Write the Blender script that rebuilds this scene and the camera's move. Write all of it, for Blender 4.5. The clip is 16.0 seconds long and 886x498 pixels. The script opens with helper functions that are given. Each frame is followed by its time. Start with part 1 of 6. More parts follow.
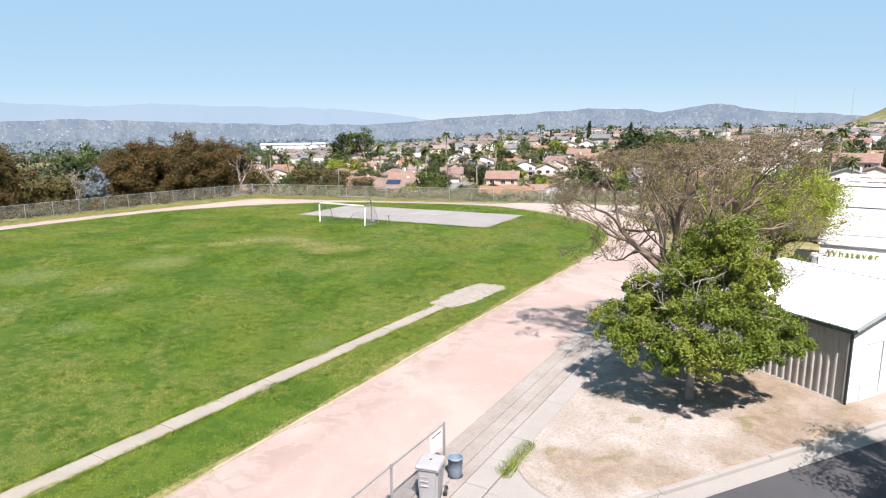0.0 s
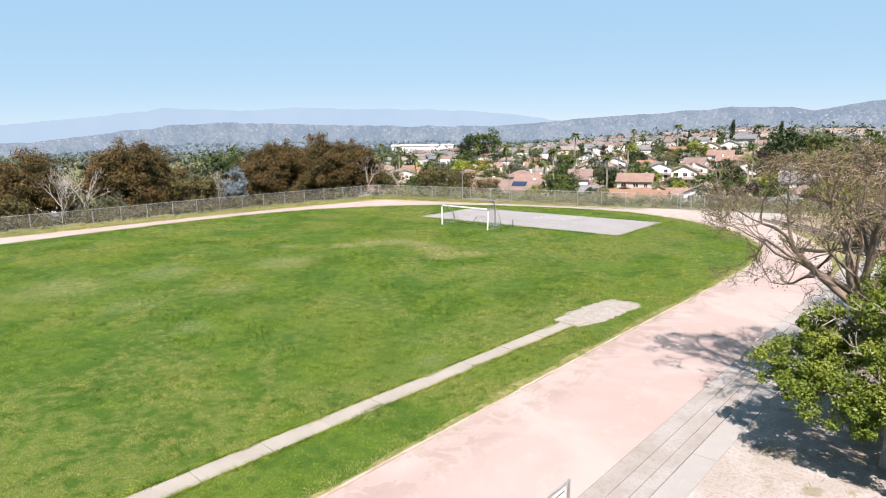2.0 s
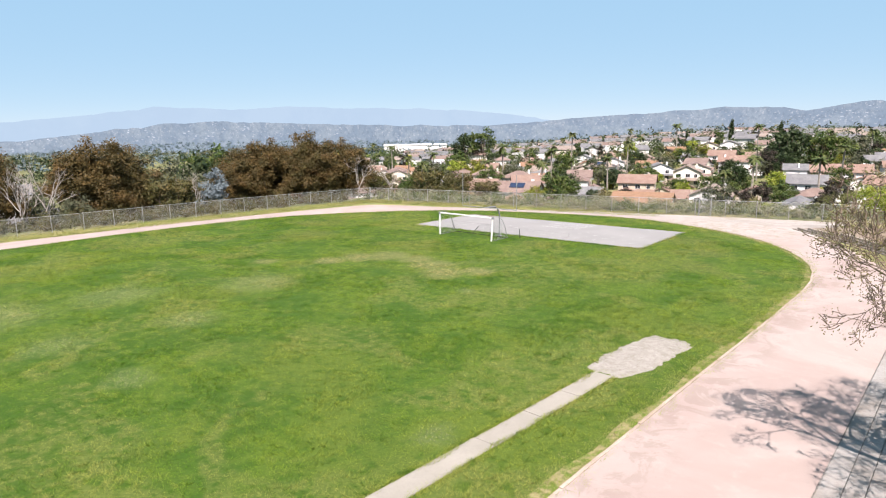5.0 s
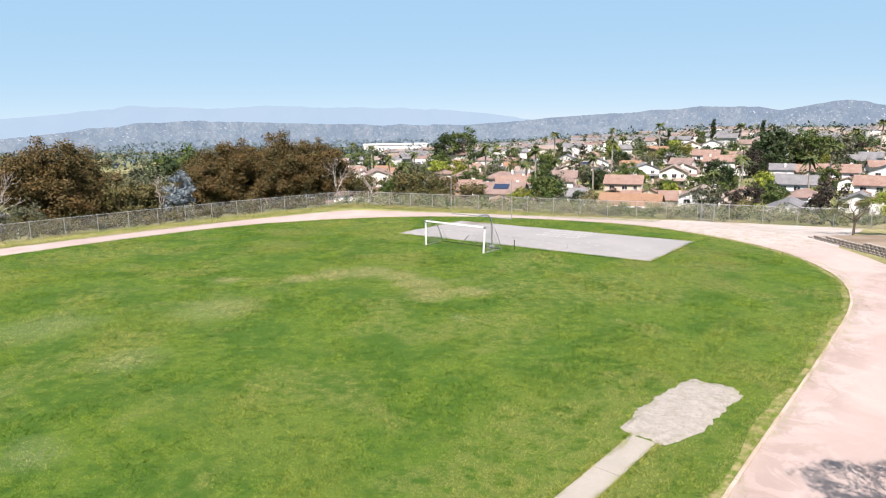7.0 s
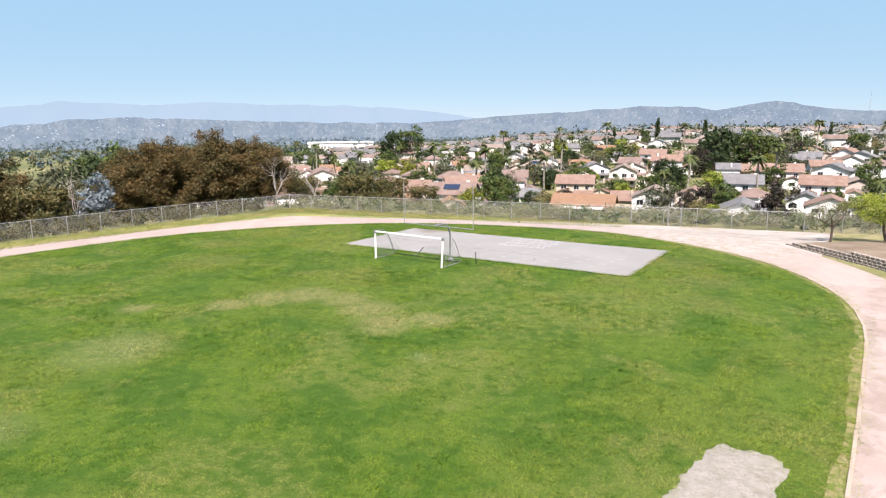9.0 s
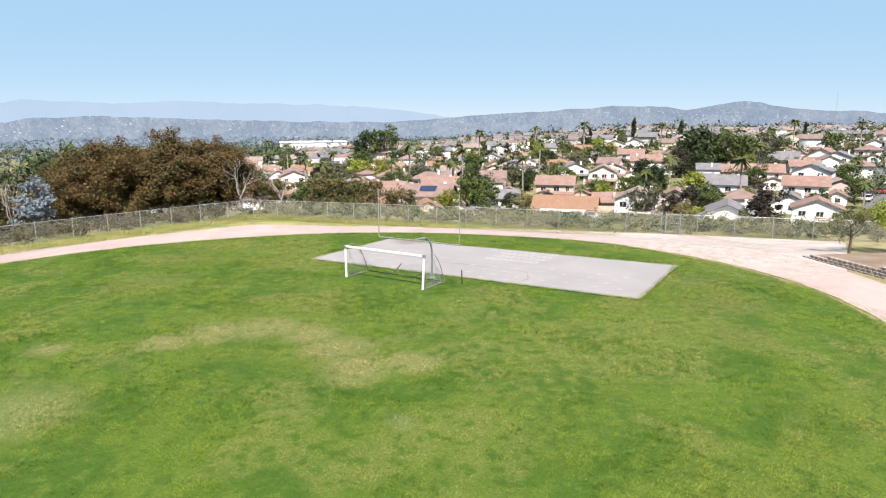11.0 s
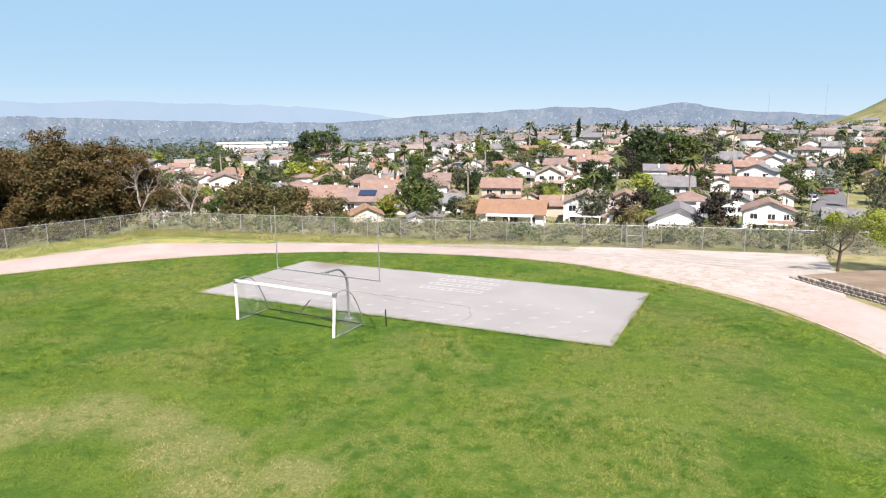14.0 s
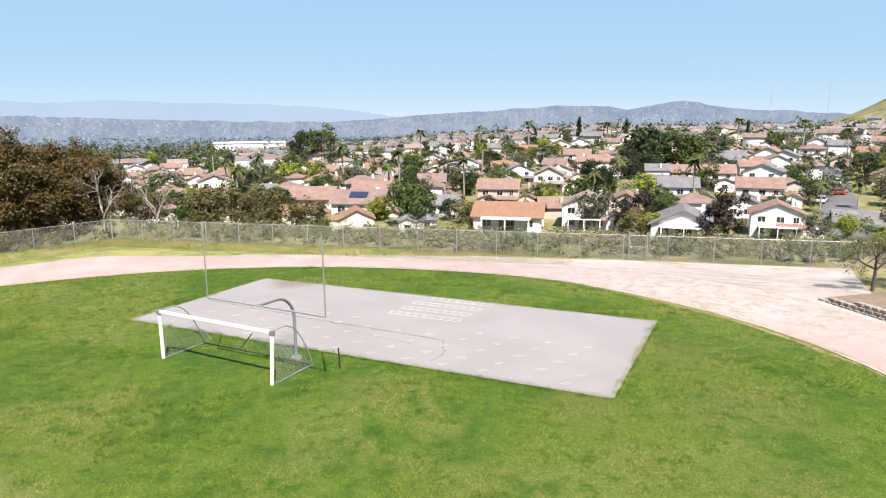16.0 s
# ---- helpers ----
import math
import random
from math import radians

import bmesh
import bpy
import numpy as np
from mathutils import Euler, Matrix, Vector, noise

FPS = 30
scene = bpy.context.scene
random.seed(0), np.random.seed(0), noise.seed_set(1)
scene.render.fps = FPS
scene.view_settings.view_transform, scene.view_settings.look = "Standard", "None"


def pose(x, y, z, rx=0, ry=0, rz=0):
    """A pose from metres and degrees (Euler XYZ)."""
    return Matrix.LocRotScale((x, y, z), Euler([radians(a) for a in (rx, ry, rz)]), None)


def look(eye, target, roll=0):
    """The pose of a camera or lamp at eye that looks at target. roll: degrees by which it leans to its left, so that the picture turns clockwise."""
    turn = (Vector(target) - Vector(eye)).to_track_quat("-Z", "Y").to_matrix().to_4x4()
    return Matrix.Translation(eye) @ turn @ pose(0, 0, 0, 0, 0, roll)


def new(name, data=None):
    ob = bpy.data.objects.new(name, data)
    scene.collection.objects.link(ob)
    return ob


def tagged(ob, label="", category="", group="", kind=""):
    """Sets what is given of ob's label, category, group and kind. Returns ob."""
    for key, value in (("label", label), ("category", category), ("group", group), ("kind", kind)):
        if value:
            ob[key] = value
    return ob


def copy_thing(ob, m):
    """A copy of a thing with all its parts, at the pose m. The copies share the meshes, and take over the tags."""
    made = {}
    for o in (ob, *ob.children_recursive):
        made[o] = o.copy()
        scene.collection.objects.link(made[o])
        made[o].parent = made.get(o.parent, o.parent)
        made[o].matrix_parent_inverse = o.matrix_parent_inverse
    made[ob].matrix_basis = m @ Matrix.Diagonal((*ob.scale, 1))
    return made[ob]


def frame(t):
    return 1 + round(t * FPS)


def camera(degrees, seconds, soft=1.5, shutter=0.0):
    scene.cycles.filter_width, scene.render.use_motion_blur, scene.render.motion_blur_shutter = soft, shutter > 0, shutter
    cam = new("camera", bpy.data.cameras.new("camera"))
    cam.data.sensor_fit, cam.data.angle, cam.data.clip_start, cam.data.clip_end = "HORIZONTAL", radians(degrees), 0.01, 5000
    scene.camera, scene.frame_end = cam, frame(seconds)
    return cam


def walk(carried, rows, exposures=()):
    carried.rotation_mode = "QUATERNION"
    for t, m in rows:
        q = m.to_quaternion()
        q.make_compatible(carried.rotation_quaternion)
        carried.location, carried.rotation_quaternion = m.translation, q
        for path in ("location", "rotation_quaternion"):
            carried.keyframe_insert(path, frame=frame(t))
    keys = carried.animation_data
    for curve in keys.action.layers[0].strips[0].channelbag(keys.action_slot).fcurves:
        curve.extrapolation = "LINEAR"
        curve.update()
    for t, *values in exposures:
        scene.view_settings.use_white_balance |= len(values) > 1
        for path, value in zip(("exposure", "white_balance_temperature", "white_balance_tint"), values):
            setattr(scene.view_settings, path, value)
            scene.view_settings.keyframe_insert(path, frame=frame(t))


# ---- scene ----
cam = camera(69.7, 16.0, 1.15)

PATH = [
    (0, (43.45, -49.523, 9.795), (42.462, -47.828, 9.408), -0.5),
    (0.5, (43.179, -49.08, 9.771), (42.091, -47.447, 9.386), -0.6),
    (1, (42.851, -48.511, 9.727), (41.684, -46.933, 9.346), -0.8),
    (1.5, (42.407, -47.882, 9.71), (41.174, -46.353, 9.33), -0.9),
    (2, (41.935, -47.215, 9.703), (40.632, -45.746, 9.324), -0.9),
    (2.5, (41.367, -46.508, 9.685), (40.063, -45.039, 9.306), -0.8),
    (3, (40.676, -45.694, 9.685), (39.373, -44.225, 9.307), -1.0),
    (3.5, (39.856, -44.85, 9.666), (38.555, -43.379, 9.285), -0.8),
    (4, (38.947, -44.057, 9.617), (37.648, -42.585, 9.237), -0.8),
    (6.5, (34.119, -39.521, 9.581), (32.87, -38.007, 9.197), -0.8),
    (7, (33.114, -38.531, 9.59), (31.875, -37.008, 9.206), -0.8),
    (7.5, (32.098, -37.534, 9.553), (30.862, -36.01, 9.167), -0.7),
    (8, (31.127, -36.449, 9.551), (29.891, -34.926, 9.162), -0.6),
    (8.5, (30.122, -35.325, 9.549), (28.93, -33.768, 9.158), -0.6),
    (9, (29.181, -34.184, 9.553), (28.075, -32.564, 9.162), -0.5),
    (11.5, (24.721, -28.306, 9.503), (23.718, -26.621, 9.109), -0.4),
    (12, (23.917, -27.028, 9.494), (22.981, -25.305, 9.1), -0.4),
    (12.5, (23.303, -25.712, 9.467), (22.406, -23.968, 9.073), -0.4),
    (13, (22.805, -24.361, 9.433), (21.908, -22.617, 9.038), -0.4),
    (13.5, (22.52, -23.036, 9.378), (21.622, -21.292, 8.986), -0.4),
    (14, (22.377, -21.706, 9.36), (21.479, -19.963, 8.967), -0.4),
    (14.5, (22.142, -20.357, 9.322), (21.244, -18.614, 8.93), -0.5),
    (15, (21.916, -19.065, 9.344), (21.017, -17.322, 8.95), -0.4),
    (15.5, (21.588, -17.744, 9.326), (20.689, -16.002, 8.931), -0.5),
    (16, (21.19, -16.388, 9.316), (20.29, -14.647, 8.92), -0.5),
]
walk(cam, [(t, look(eye, target, roll)) for t, eye, target, roll in PATH], ((0, 1.6, 6740, 22), (16, 1.6, 6740, 22)))

# ---- world, sun, exposure ----
SUN_EL, SUN_DIR = 55.0, Vector((0.66, -0.75, 0))      # where the sun stands, seen from the field
world = bpy.data.worlds.new("sky")
scene.world = world
world.use_nodes = True
wn = world.node_tree
sky = wn.nodes.new("ShaderNodeTexSky")
sky.sky_type, sky.sun_disc = "NISHITA", False
sky.sun_elevation = radians(SUN_EL)
sky.sun_rotation = math.atan2(SUN_DIR.x, SUN_DIR.y)
sky.altitude, sky.air_density, sky.dust_density, sky.ozone_density = 900, 0.5, 0.0, 1.0
thin = wn.nodes.new("ShaderNodeMix")
thin.data_type, thin.blend_type = "RGBA", "MULTIPLY"
thin.inputs[0].default_value = 1.0
thin.inputs[7].default_value = (0.46, 0.29, 0.14, 1)
haze = wn.nodes.new("ShaderNodeMix")
haze.data_type, haze.blend_type = "RGBA", "ADD"
haze.inputs[0].default_value = 1.0
haze.inputs[7].default_value = (2.85, 5.7, 8.0, 1)
wn.links.new(sky.outputs[0], thin.inputs[6])
wn.links.new(thin.outputs[2], haze.inputs[6])
wn.links.new(haze.outputs[2], wn.nodes["Background"].inputs[0])
wn.nodes["Background"].inputs[1].default_value = 0.0344
sun = new("sun", bpy.data.lights.new("sun", "SUN"))
sun.data.energy, sun.data.angle, sun.data.color = 5.0, radians(0.55), (1.0, 0.965, 0.91)
sv = SUN_DIR.normalized() * math.cos(radians(SUN_EL)) + Vector((0, 0, math.sin(radians(SUN_EL))))
sun.matrix_world = look(sv * 60, (0, 0, 0))

# ---- small helpers ----
rng = np.random.default_rng(7)


def smooth(a, b, x):
    t = np.clip((np.asarray(x, float) - a) / (b - a), 0, 1)
    return t * t * (3 - 2 * t)


def mesh_of(name, v, f, mat=None, soft_shade=False):
    """A mesh from arrays of corners and of faces that all have the same number of corners."""
    v, f = np.asarray(v, np.float32), np.asarray(f, np.int32)
    me = bpy.data.meshes.new(name)
    n, k = f.shape
    me.vertices.add(len(v))
    me.vertices.foreach_set("co", v.ravel())
    me.loops.add(n * k)
    me.loops.foreach_set("vertex_index", f.ravel())
    me.polygons.add(n)
    me.polygons.foreach_set("loop_start", np.arange(0, n * k, k, dtype=np.int32))
    me.update(calc_edges=True)
    if soft_shade:
        me.polygons.foreach_set("use_smooth", np.ones(n, bool))
    if mat:
        me.materials.append(mat)
    return me


def part(name, shape, mat, parent=None, label="", m=None):
    """Links a bmesh or a mesh as one object, under a thing or a part."""
    if isinstance(shape, bmesh.types.BMesh):
        me = bpy.data.meshes.new(name)
        shape.to_mesh(me)
        shape.free()
        me.materials.append(mat)
    else:
        me = shape
        if not me.materials and mat:
            me.materials.append(mat)
    ob = new(name, me)
    if parent is not None:
        ob.parent = parent
    if m is not None:
        ob.matrix_basis = m
    if label:
        ob["label"] = label
    return ob


def thing(name, m, label, category, group="", kind=""):
    ob = new(name)
    ob.empty_display_size = 0.2
    ob.matrix_basis = m
    return tagged(ob, label, category, group, kind)


def box(bm, x0, x1, y0, y1, z0, z1, bevel=0.0, taper=1.0):
    """A box in bm; its top is drawn in by taper, its edges rounded by bevel."""
    cx, cy = (x0 + x1) / 2, (y0 + y1) / 2
    vs = []
    for z, s in ((z0, 1.0), (z1, taper)):
        for x, y in ((x0, y0), (x1, y0), (x1, y1), (x0, y1)):
            vs.append(bm.verts.new((cx + (x - cx) * s, cy + (y - cy) * s, z)))
    fs = [bm.faces.new([vs[i] for i in q]) for q in ((3, 2, 1, 0), (4, 5, 6, 7), (0, 1, 5, 4), (1, 2, 6, 5), (2, 3, 7, 6), (3, 0, 4, 7))]
    if bevel:
        es = list({e for f in fs for e in f.edges})
        bmesh.ops.bevel(bm, geom=es, offset=bevel, segments=2, affect="EDGES", profile=0.5)
    return bm


def boxed(*a, **k):
    return box(bmesh.new(), *a, **k)


def tubes(segs, sides=6):
    """Corners and faces of tapered tubes; each row of segs is p0, p1, r0, r1."""
    segs = np.asarray(segs, float)
    p0, p1, r0, r1 = segs[:, :3], segs[:, 3:6], segs[:, 6], segs[:, 7]
    d = p1 - p0
    d /= np.maximum(np.linalg.norm(d, axis=1, keepdims=True), 1e-6)
    ref = np.where(np.abs(d[:, 2:3]) > 0.9, [[1.0, 0, 0]], [[0, 0, 1.0]])
    u = np.cross(d, ref)
    u /= np.linalg.norm(u, axis=1, keepdims=True)
    w = np.cross(d, u)
    a = np.linspace(0, 2 * np.pi, sides, endpoint=False)
    ring = u[:, None] * np.cos(a)[None, :, None] + w[:, None] * np.sin(a)[None, :, None]
    v = np.concatenate([p0[:, None] + ring * r0[:, None, None], p1[:, None] + ring * r1[:, None, None]], 1)
    i = np.arange(sides)
    j = (i + 1) % sides
    f1 = np.stack([i, j, j + sides, i + sides], 1)
    f = (f1[None] + (np.arange(len(segs)) * 2 * sides)[:, None, None]).reshape(-1, 4)
    return v.reshape(-1, 3), f


def tube_path(pts, r, sides=8):
    pts = np.asarray(pts, float)
    r = np.broadcast_to(r, len(pts))
    return tubes(np.column_stack([pts[:-1], pts[1:], r[:-1], r[1:]]), sides)


def pipe(name, pts, r, mat, parent, label="", sides=10):
    """A round bar bent along pts, closed at its ends, as one part."""
    cu = bpy.data.curves.new(name, "CURVE")
    cu.dimensions, cu.bevel_depth, cu.bevel_resolution, cu.use_fill_caps = "3D", r, max(1, sides // 4), True
    sp = cu.splines.new("POLY")
    sp.points.add(len(pts) - 1)
    for q, p in zip(sp.points, pts):
        q.co = (*p, 1)
    tmp = bpy.data.objects.new(name, cu)
    me = bpy.data.meshes.new_from_object(tmp)
    bpy.data.objects.remove(tmp)
    bpy.data.curves.remove(cu)
    me.materials.clear()
    me.materials.append(mat)
    return part(name, me, None, parent, label)


def spline(ctrl, n):
    """A smooth curve through the control points, in n even steps."""
    c = np.asarray(ctrl, float)
    c = np.vstack([2 * c[0] - c[1], c, 2 * c[-1] - c[-2]])
    out = []
    for i in range(1, len(c) - 2):
        t = np.linspace(0, 1, 40, endpoint=False)[:, None]
        a, b, d, e = c[i - 1], c[i], c[i + 1], c[i + 2]
        out.append(0.5 * (2 * b + (d - a) * t + (2 * a - 5 * b + 4 * d - e) * t ** 2 + (3 * b - a - 3 * d + e) * t ** 3))
    p = np.vstack(out + [c[-2:-1]])
    s = np.r_[0, np.cumsum(np.linalg.norm(np.diff(p, axis=0), axis=1))]
    q = np.linspace(0, s[-1], n)
    return np.column_stack([np.interp(q, s, p[:, k]) for k in range(p.shape[1])])


# ---- the lie of the land ----
def fence_y(x):
    return 26.9 + 0.255 * np.asarray(x, float)


def fence_x(y):
    return -30.0 + 0.14 * (np.asarray(y, float) - 19.3)


def ground_z(x, y):
    """Height of the ground: a level school platform, a bank down to the houses, a valley on one side, rising streets on the other."""
    x, y = np.asarray(x, float), np.asarray(y, float)
    s = np.maximum((y - fence_y(x)) * 0.969, (fence_x(y) - x) * 0.99)
    z = -0.75 * smooth(-11, -1, s) - 9.4 * smooth(1.5, 46, s)
    dx, dy = x - 22, y + 16
    D = np.hypot(dx, dy)
    phi = np.degrees(np.arctan2(-dx, dy))
    wr = 1 - smooth(14, 44, phi)
    zr = np.interp(D, [0, 125, 180, 320, 480, 700, 1200, 6000], [0, 0, 2.8, 7.0, 8.5, 7, -14, -40])
    zl = np.interp(D, [0, 125, 200, 350, 700, 1200, 6000], [0, 0, -1, -3, -10, -28, -50])
    out = smooth(30, 60, s)
    z = z + out * (zr * wr + zl * (1 - wr))
    hx, hy = 22 + 640 * math.sin(radians(16)), -16 + 640 * math.cos(radians(16))
    z = z + out * 88 * np.exp(-((x - hx) ** 2 + (y - hy) ** 2) / (2 * 66.0 ** 2))
    z = z + out * np.clip(D / 500, 0, 1.6) * (np.sin(x * 0.021 + 1.3) * np.cos(y * 0.017) + 0.5 * np.sin(x * 0.05 + y * 0.043))
    return z


def gz(x, y):
    return float(ground_z(x, y))


# ---- materials ----
class Nodes:
    """Short hand for a material's nodes; tone scales every base colour given to it."""
    tone = 0.52

    def shade(self, c):
        return (*(x * self.tone for x in c), 1)

    def __init__(self, name, rough=0.8, metal=0.0, spec=0.3):
        self.mat = bpy.data.materials.new(name)
        self.mat.use_nodes = True
        self.t = self.mat.node_tree
        self.b = self.t.nodes["Principled BSDF"]
        self.b.inputs["Roughness"].default_value = rough
        self.b.inputs["Metallic"].default_value = metal
        self.b.inputs["Specular IOR Level"].default_value = spec
        self.pos = self.t.nodes.new("ShaderNodeNewGeometry").outputs["Position"]
        self.obj = self.t.nodes.new("ShaderNodeTexCoord").outputs["Object"]

    def link(self, a, b):
        self.t.links.new(a, b)

    def noise(self, scale, detail=4, rough=0.6, src=None, warp=0.0):
        n = self.t.nodes.new("ShaderNodeTexNoise")
        n.inputs["Scale"].default_value, n.inputs["Detail"].default_value = scale, detail
        n.inputs["Roughness"].default_value, n.inputs["Distortion"].default_value = rough, warp
        self.link(src or self.pos, n.inputs["Vector"])
        return n.outputs["Fac"]

    def ramp(self, fac, a, b):
        n = self.t.nodes.new("ShaderNodeMapRange")
        n.interpolation_type = "SMOOTHSTEP"
        n.inputs["From Min"].default_value, n.inputs["From Max"].default_value = a, b
        self.link(fac, n.inputs["Value"])
        return n.outputs["Result"]

    def math(self, op, a, b=None):
        n = self.t.nodes.new("ShaderNodeMath")
        n.operation = op
        for k, x in enumerate((a, b)):
            if x is None:
                continue
            if isinstance(x, (int, float)):
                n.inputs[k].default_value = x
            else:
                self.link(x, n.inputs[k])
        return n.outputs[0]

    def mix(self, fac, a, b):
        n = self.t.nodes.new("ShaderNodeMix")
        n.data_type = "RGBA"
        for k, x in ((0, fac), (6, a), (7, b)):
            if isinstance(x, (int, float)):
                n.inputs[k].default_value = x
            elif isinstance(x, tuple):
                n.inputs[k].default_value = self.shade(x)
            else:
                self.link(x, n.inputs[k])
        return n.outputs[2]

    def near(self, c, r0, r1, src):
        """1 within r0 of the place c, 0 beyond r1."""
        n = self.t.nodes.new("ShaderNodeVectorMath")
        n.operation = "DISTANCE"
        self.link(src, n.inputs[0])
        n.inputs[1].default_value = c
        return self.ramp(n.outputs["Value"], r1, r0)

    def warped(self, scale, amount):
        n = self.t.nodes.new("ShaderNodeTexNoise")
        n.inputs["Scale"].default_value, n.inputs["Detail"].default_value = scale, 4
        self.link(self.pos, n.inputs["Vector"])
        s = self.t.nodes.new("ShaderNodeVectorMath")
        s.operation = "MULTIPLY_ADD"
        self.link(n.outputs["Color"], s.inputs[0])
        s.inputs[1].default_value = (amount,) * 3
        s.inputs[2].default_value = (-amount / 2,) * 3
        a = self.t.nodes.new("ShaderNodeVectorMath")
        a.operation = "ADD"
        self.link(self.pos, a.inputs[0])
        self.link(s.outputs[0], a.inputs[1])
        return a.outputs[0]

    def bump(self, fac, strength, dist):
        n = self.t.nodes.new("ShaderNodeBump")
        n.inputs["Strength"].default_value, n.inputs["Distance"].default_value = strength, dist
        self.link(fac, n.inputs["Height"])
        self.link(n.outputs[0], self.b.inputs["Normal"])

    def island(self):
        return self.t.nodes["Geometry"].outputs["Random Per Island"]

    def random(self):
        return self.t.nodes.new("ShaderNodeObjectInfo").outputs["Random"]

    def done(self, col):
        if isinstance(col, tuple):
            self.b.inputs["Base Color"].default_value = self.shade(col)
        else:
            self.link(col, self.b.inputs["Base Color"])
        return self.mat


def plain(name, base, alt=None, rough=0.7, metal=0.0, big=0.8, fine=14.0, amount=0.5, bump=0.15, dist=0.01, local=False, spec=0.3, vary=0.0):
    """A surface with broad stains and a fine grain."""
    k = Nodes(name, rough, metal, spec)
    if min(base) > 0.6:          # white paint stays white
        k.tone = 0.66
    src = k.obj if local else k.pos
    alt = alt or tuple(c * 0.72 for c in base)
    a = k.noise(big, 5, 0.6, src)
    f = k.noise(fine, 4, 0.65, src)
    c = k.mix(k.math("MULTIPLY", k.ramp(a, 0.35, 0.72), amount), base, alt)
    c = k.mix(k.math("MULTIPLY", k.ramp(f, 0.4, 0.75), amount * 0.6), c, tuple(x * 0.8 for x in alt))
    if vary:
        c = k.mix(k.math("MULTIPLY", k.random(), vary), c, tuple(x * 0.55 for x in base))
    k.bump(f, bump, dist)
    return k.done(c)


# drifts on the field: plan place and radius
LUSH = ((16.7, -39.2, 3.0), (21.5, -38.8, 2.2), (18.4, -30.7, 2.2), (7.6, -30.2, 2.6), (15.8, -23.4, 2.4), (11.4, -25.5, 2.0), (17.6, -9.0, 2.4), (16.6, -3.5, 2.0), (4.6, -3.6, 2.0), (13.0, -35.0, 2.6))
CLOVER = ((-2.0, -33.7, 3.2), (12.2, -32.7, 1.1), (5.6, -33.1, 1.6), (2.7, -20.8, 2.4), (-1.3, -27.6, 2.6), (6.8, -27.2, 1.5), (24.6, -28.5, 0.8), (14.3, -14.2, 0.7))


def grass_colours(k, blades=False):
    """Mown field: deep and light green drifts, yellowed and bare patches of their own shapes."""
    w = k.warped(0.5, 1.6)
    big = k.noise(0.09, 4, 0.55, k.pos, 0.6)
    mid = k.noise(0.34, 5, 0.62, k.pos, 0.5)
    fine = k.noise(1.7, 4, 0.65)
    tiny = k.noise(9.0, 3, 0.7)
    c = k.mix(k.ramp(mid, 0.40, 0.60), (0.060, 0.152, 0.008), (0.165, 0.255, 0.020))
    c = k.mix(k.math("MULTIPLY", k.ramp(big, 0.47, 0.62), 0.6), c, (0.270, 0.305, 0.050))
    c = k.mix(k.math("MULTIPLY", k.ramp(fine, 0.50, 0.64), 0.6), c, (0.240, 0.310, 0.045))
    c = k.mix(k.math("MULTIPLY", k.ramp(fine, 0.48, 0.34), 0.75), c, (0.036, 0.112, 0.005))
    # straw-coloured wear in front of the goal, and yellowing drifts
    dry = None
    for cx, cy, r in ((1.0, -13.6, 1.0), (1.6, -11.4, 1.3), (3.2, -9.6, 1.5), (5.6, -9.2, 1.3), (7.8, -10.0, 1.4), (10.0, -11.4, 1.5), (11.6, -9.6, 1.1), (-2.5, -16.5, 0.9)):
        m = k.near((cx, cy, 0), r * 0.45, r * 1.5, w)
        dry = m if dry is None else k.math("MAXIMUM", dry, m)
    dry = k.math("MULTIPLY", dry, k.ramp(fine, 0.25, 0.5))
    thin = k.math("MULTIPLY", k.ramp(k.noise(0.16, 3, 0.5, k.pos, 1.0), 0.5, 0.62), k.ramp(fine, 0.36, 0.56))
    c = k.mix(k.math("MULTIPLY", thin, 0.75), c, (0.310, 0.315, 0.085))
    c = k.mix(k.math("MULTIPLY", dry, 0.95), c, (0.47, 0.40, 0.17))
    pale = None
    for cx, cy, r in ((18.6, 9.4, 2.6), (21.0, 5.6, 2.2), (16.4, 3.0, 1.6), (22.5, 0.5, 1.6), (9.0, 1.2, 1.3), (-9.5, -7.0, 2.6), (-14.0, -2.0, 2.2)):
        m = k.near((cx, cy, 0), r * 0.3, r * 1.5, w)
        pale = m if pale is None else k.math("MAXIMUM", pale, m)
    c = k.mix(k.math("MULTIPLY", k.math("MULTIPLY", pale, k.ramp(fine, 0.3, 0.55)), 0.75), c, (0.285, 0.268, 0.078))
    # lusher, deeper green drifts
    lush = None
    for cx, cy, r in LUSH:
        m = k.near((cx, cy, 0), r * 0.3, r * 1.4, w)
        lush = m if lush is None else k.math("MAXIMUM", lush, m)
    c = k.mix(k.math("MULTIPLY", k.math("MULTIPLY", lush, k.ramp(fine, 0.62, 0.42)), 0.7), c, (0.042, 0.128, 0.005))
    clover = None
    for cx, cy, r in CLOVER:
        m = k.near((cx, cy, 0), r * 0.2, r * 1.4, w)
        clover = m if clover is None else k.math("MAXIMUM", clover, m)
    c = k.mix(k.math("MULTIPLY", k.math("MULTIPLY", clover, k.ramp(tiny, 0.42, 0.58)), 0.85), c, (0.46, 0.46, 0.24))
    # clover in flower, as pale flecks in loose drifts
    flower = k.math("MULTIPLY", k.ramp(k.noise(0.21, 3, 0.5, k.pos, 0.8), 0.55, 0.68), k.ramp(tiny, 0.6, 0.72))
    c = k.mix(k.math("MULTIPLY", flower, 0.75), c, (0.48, 0.52, 0.30))
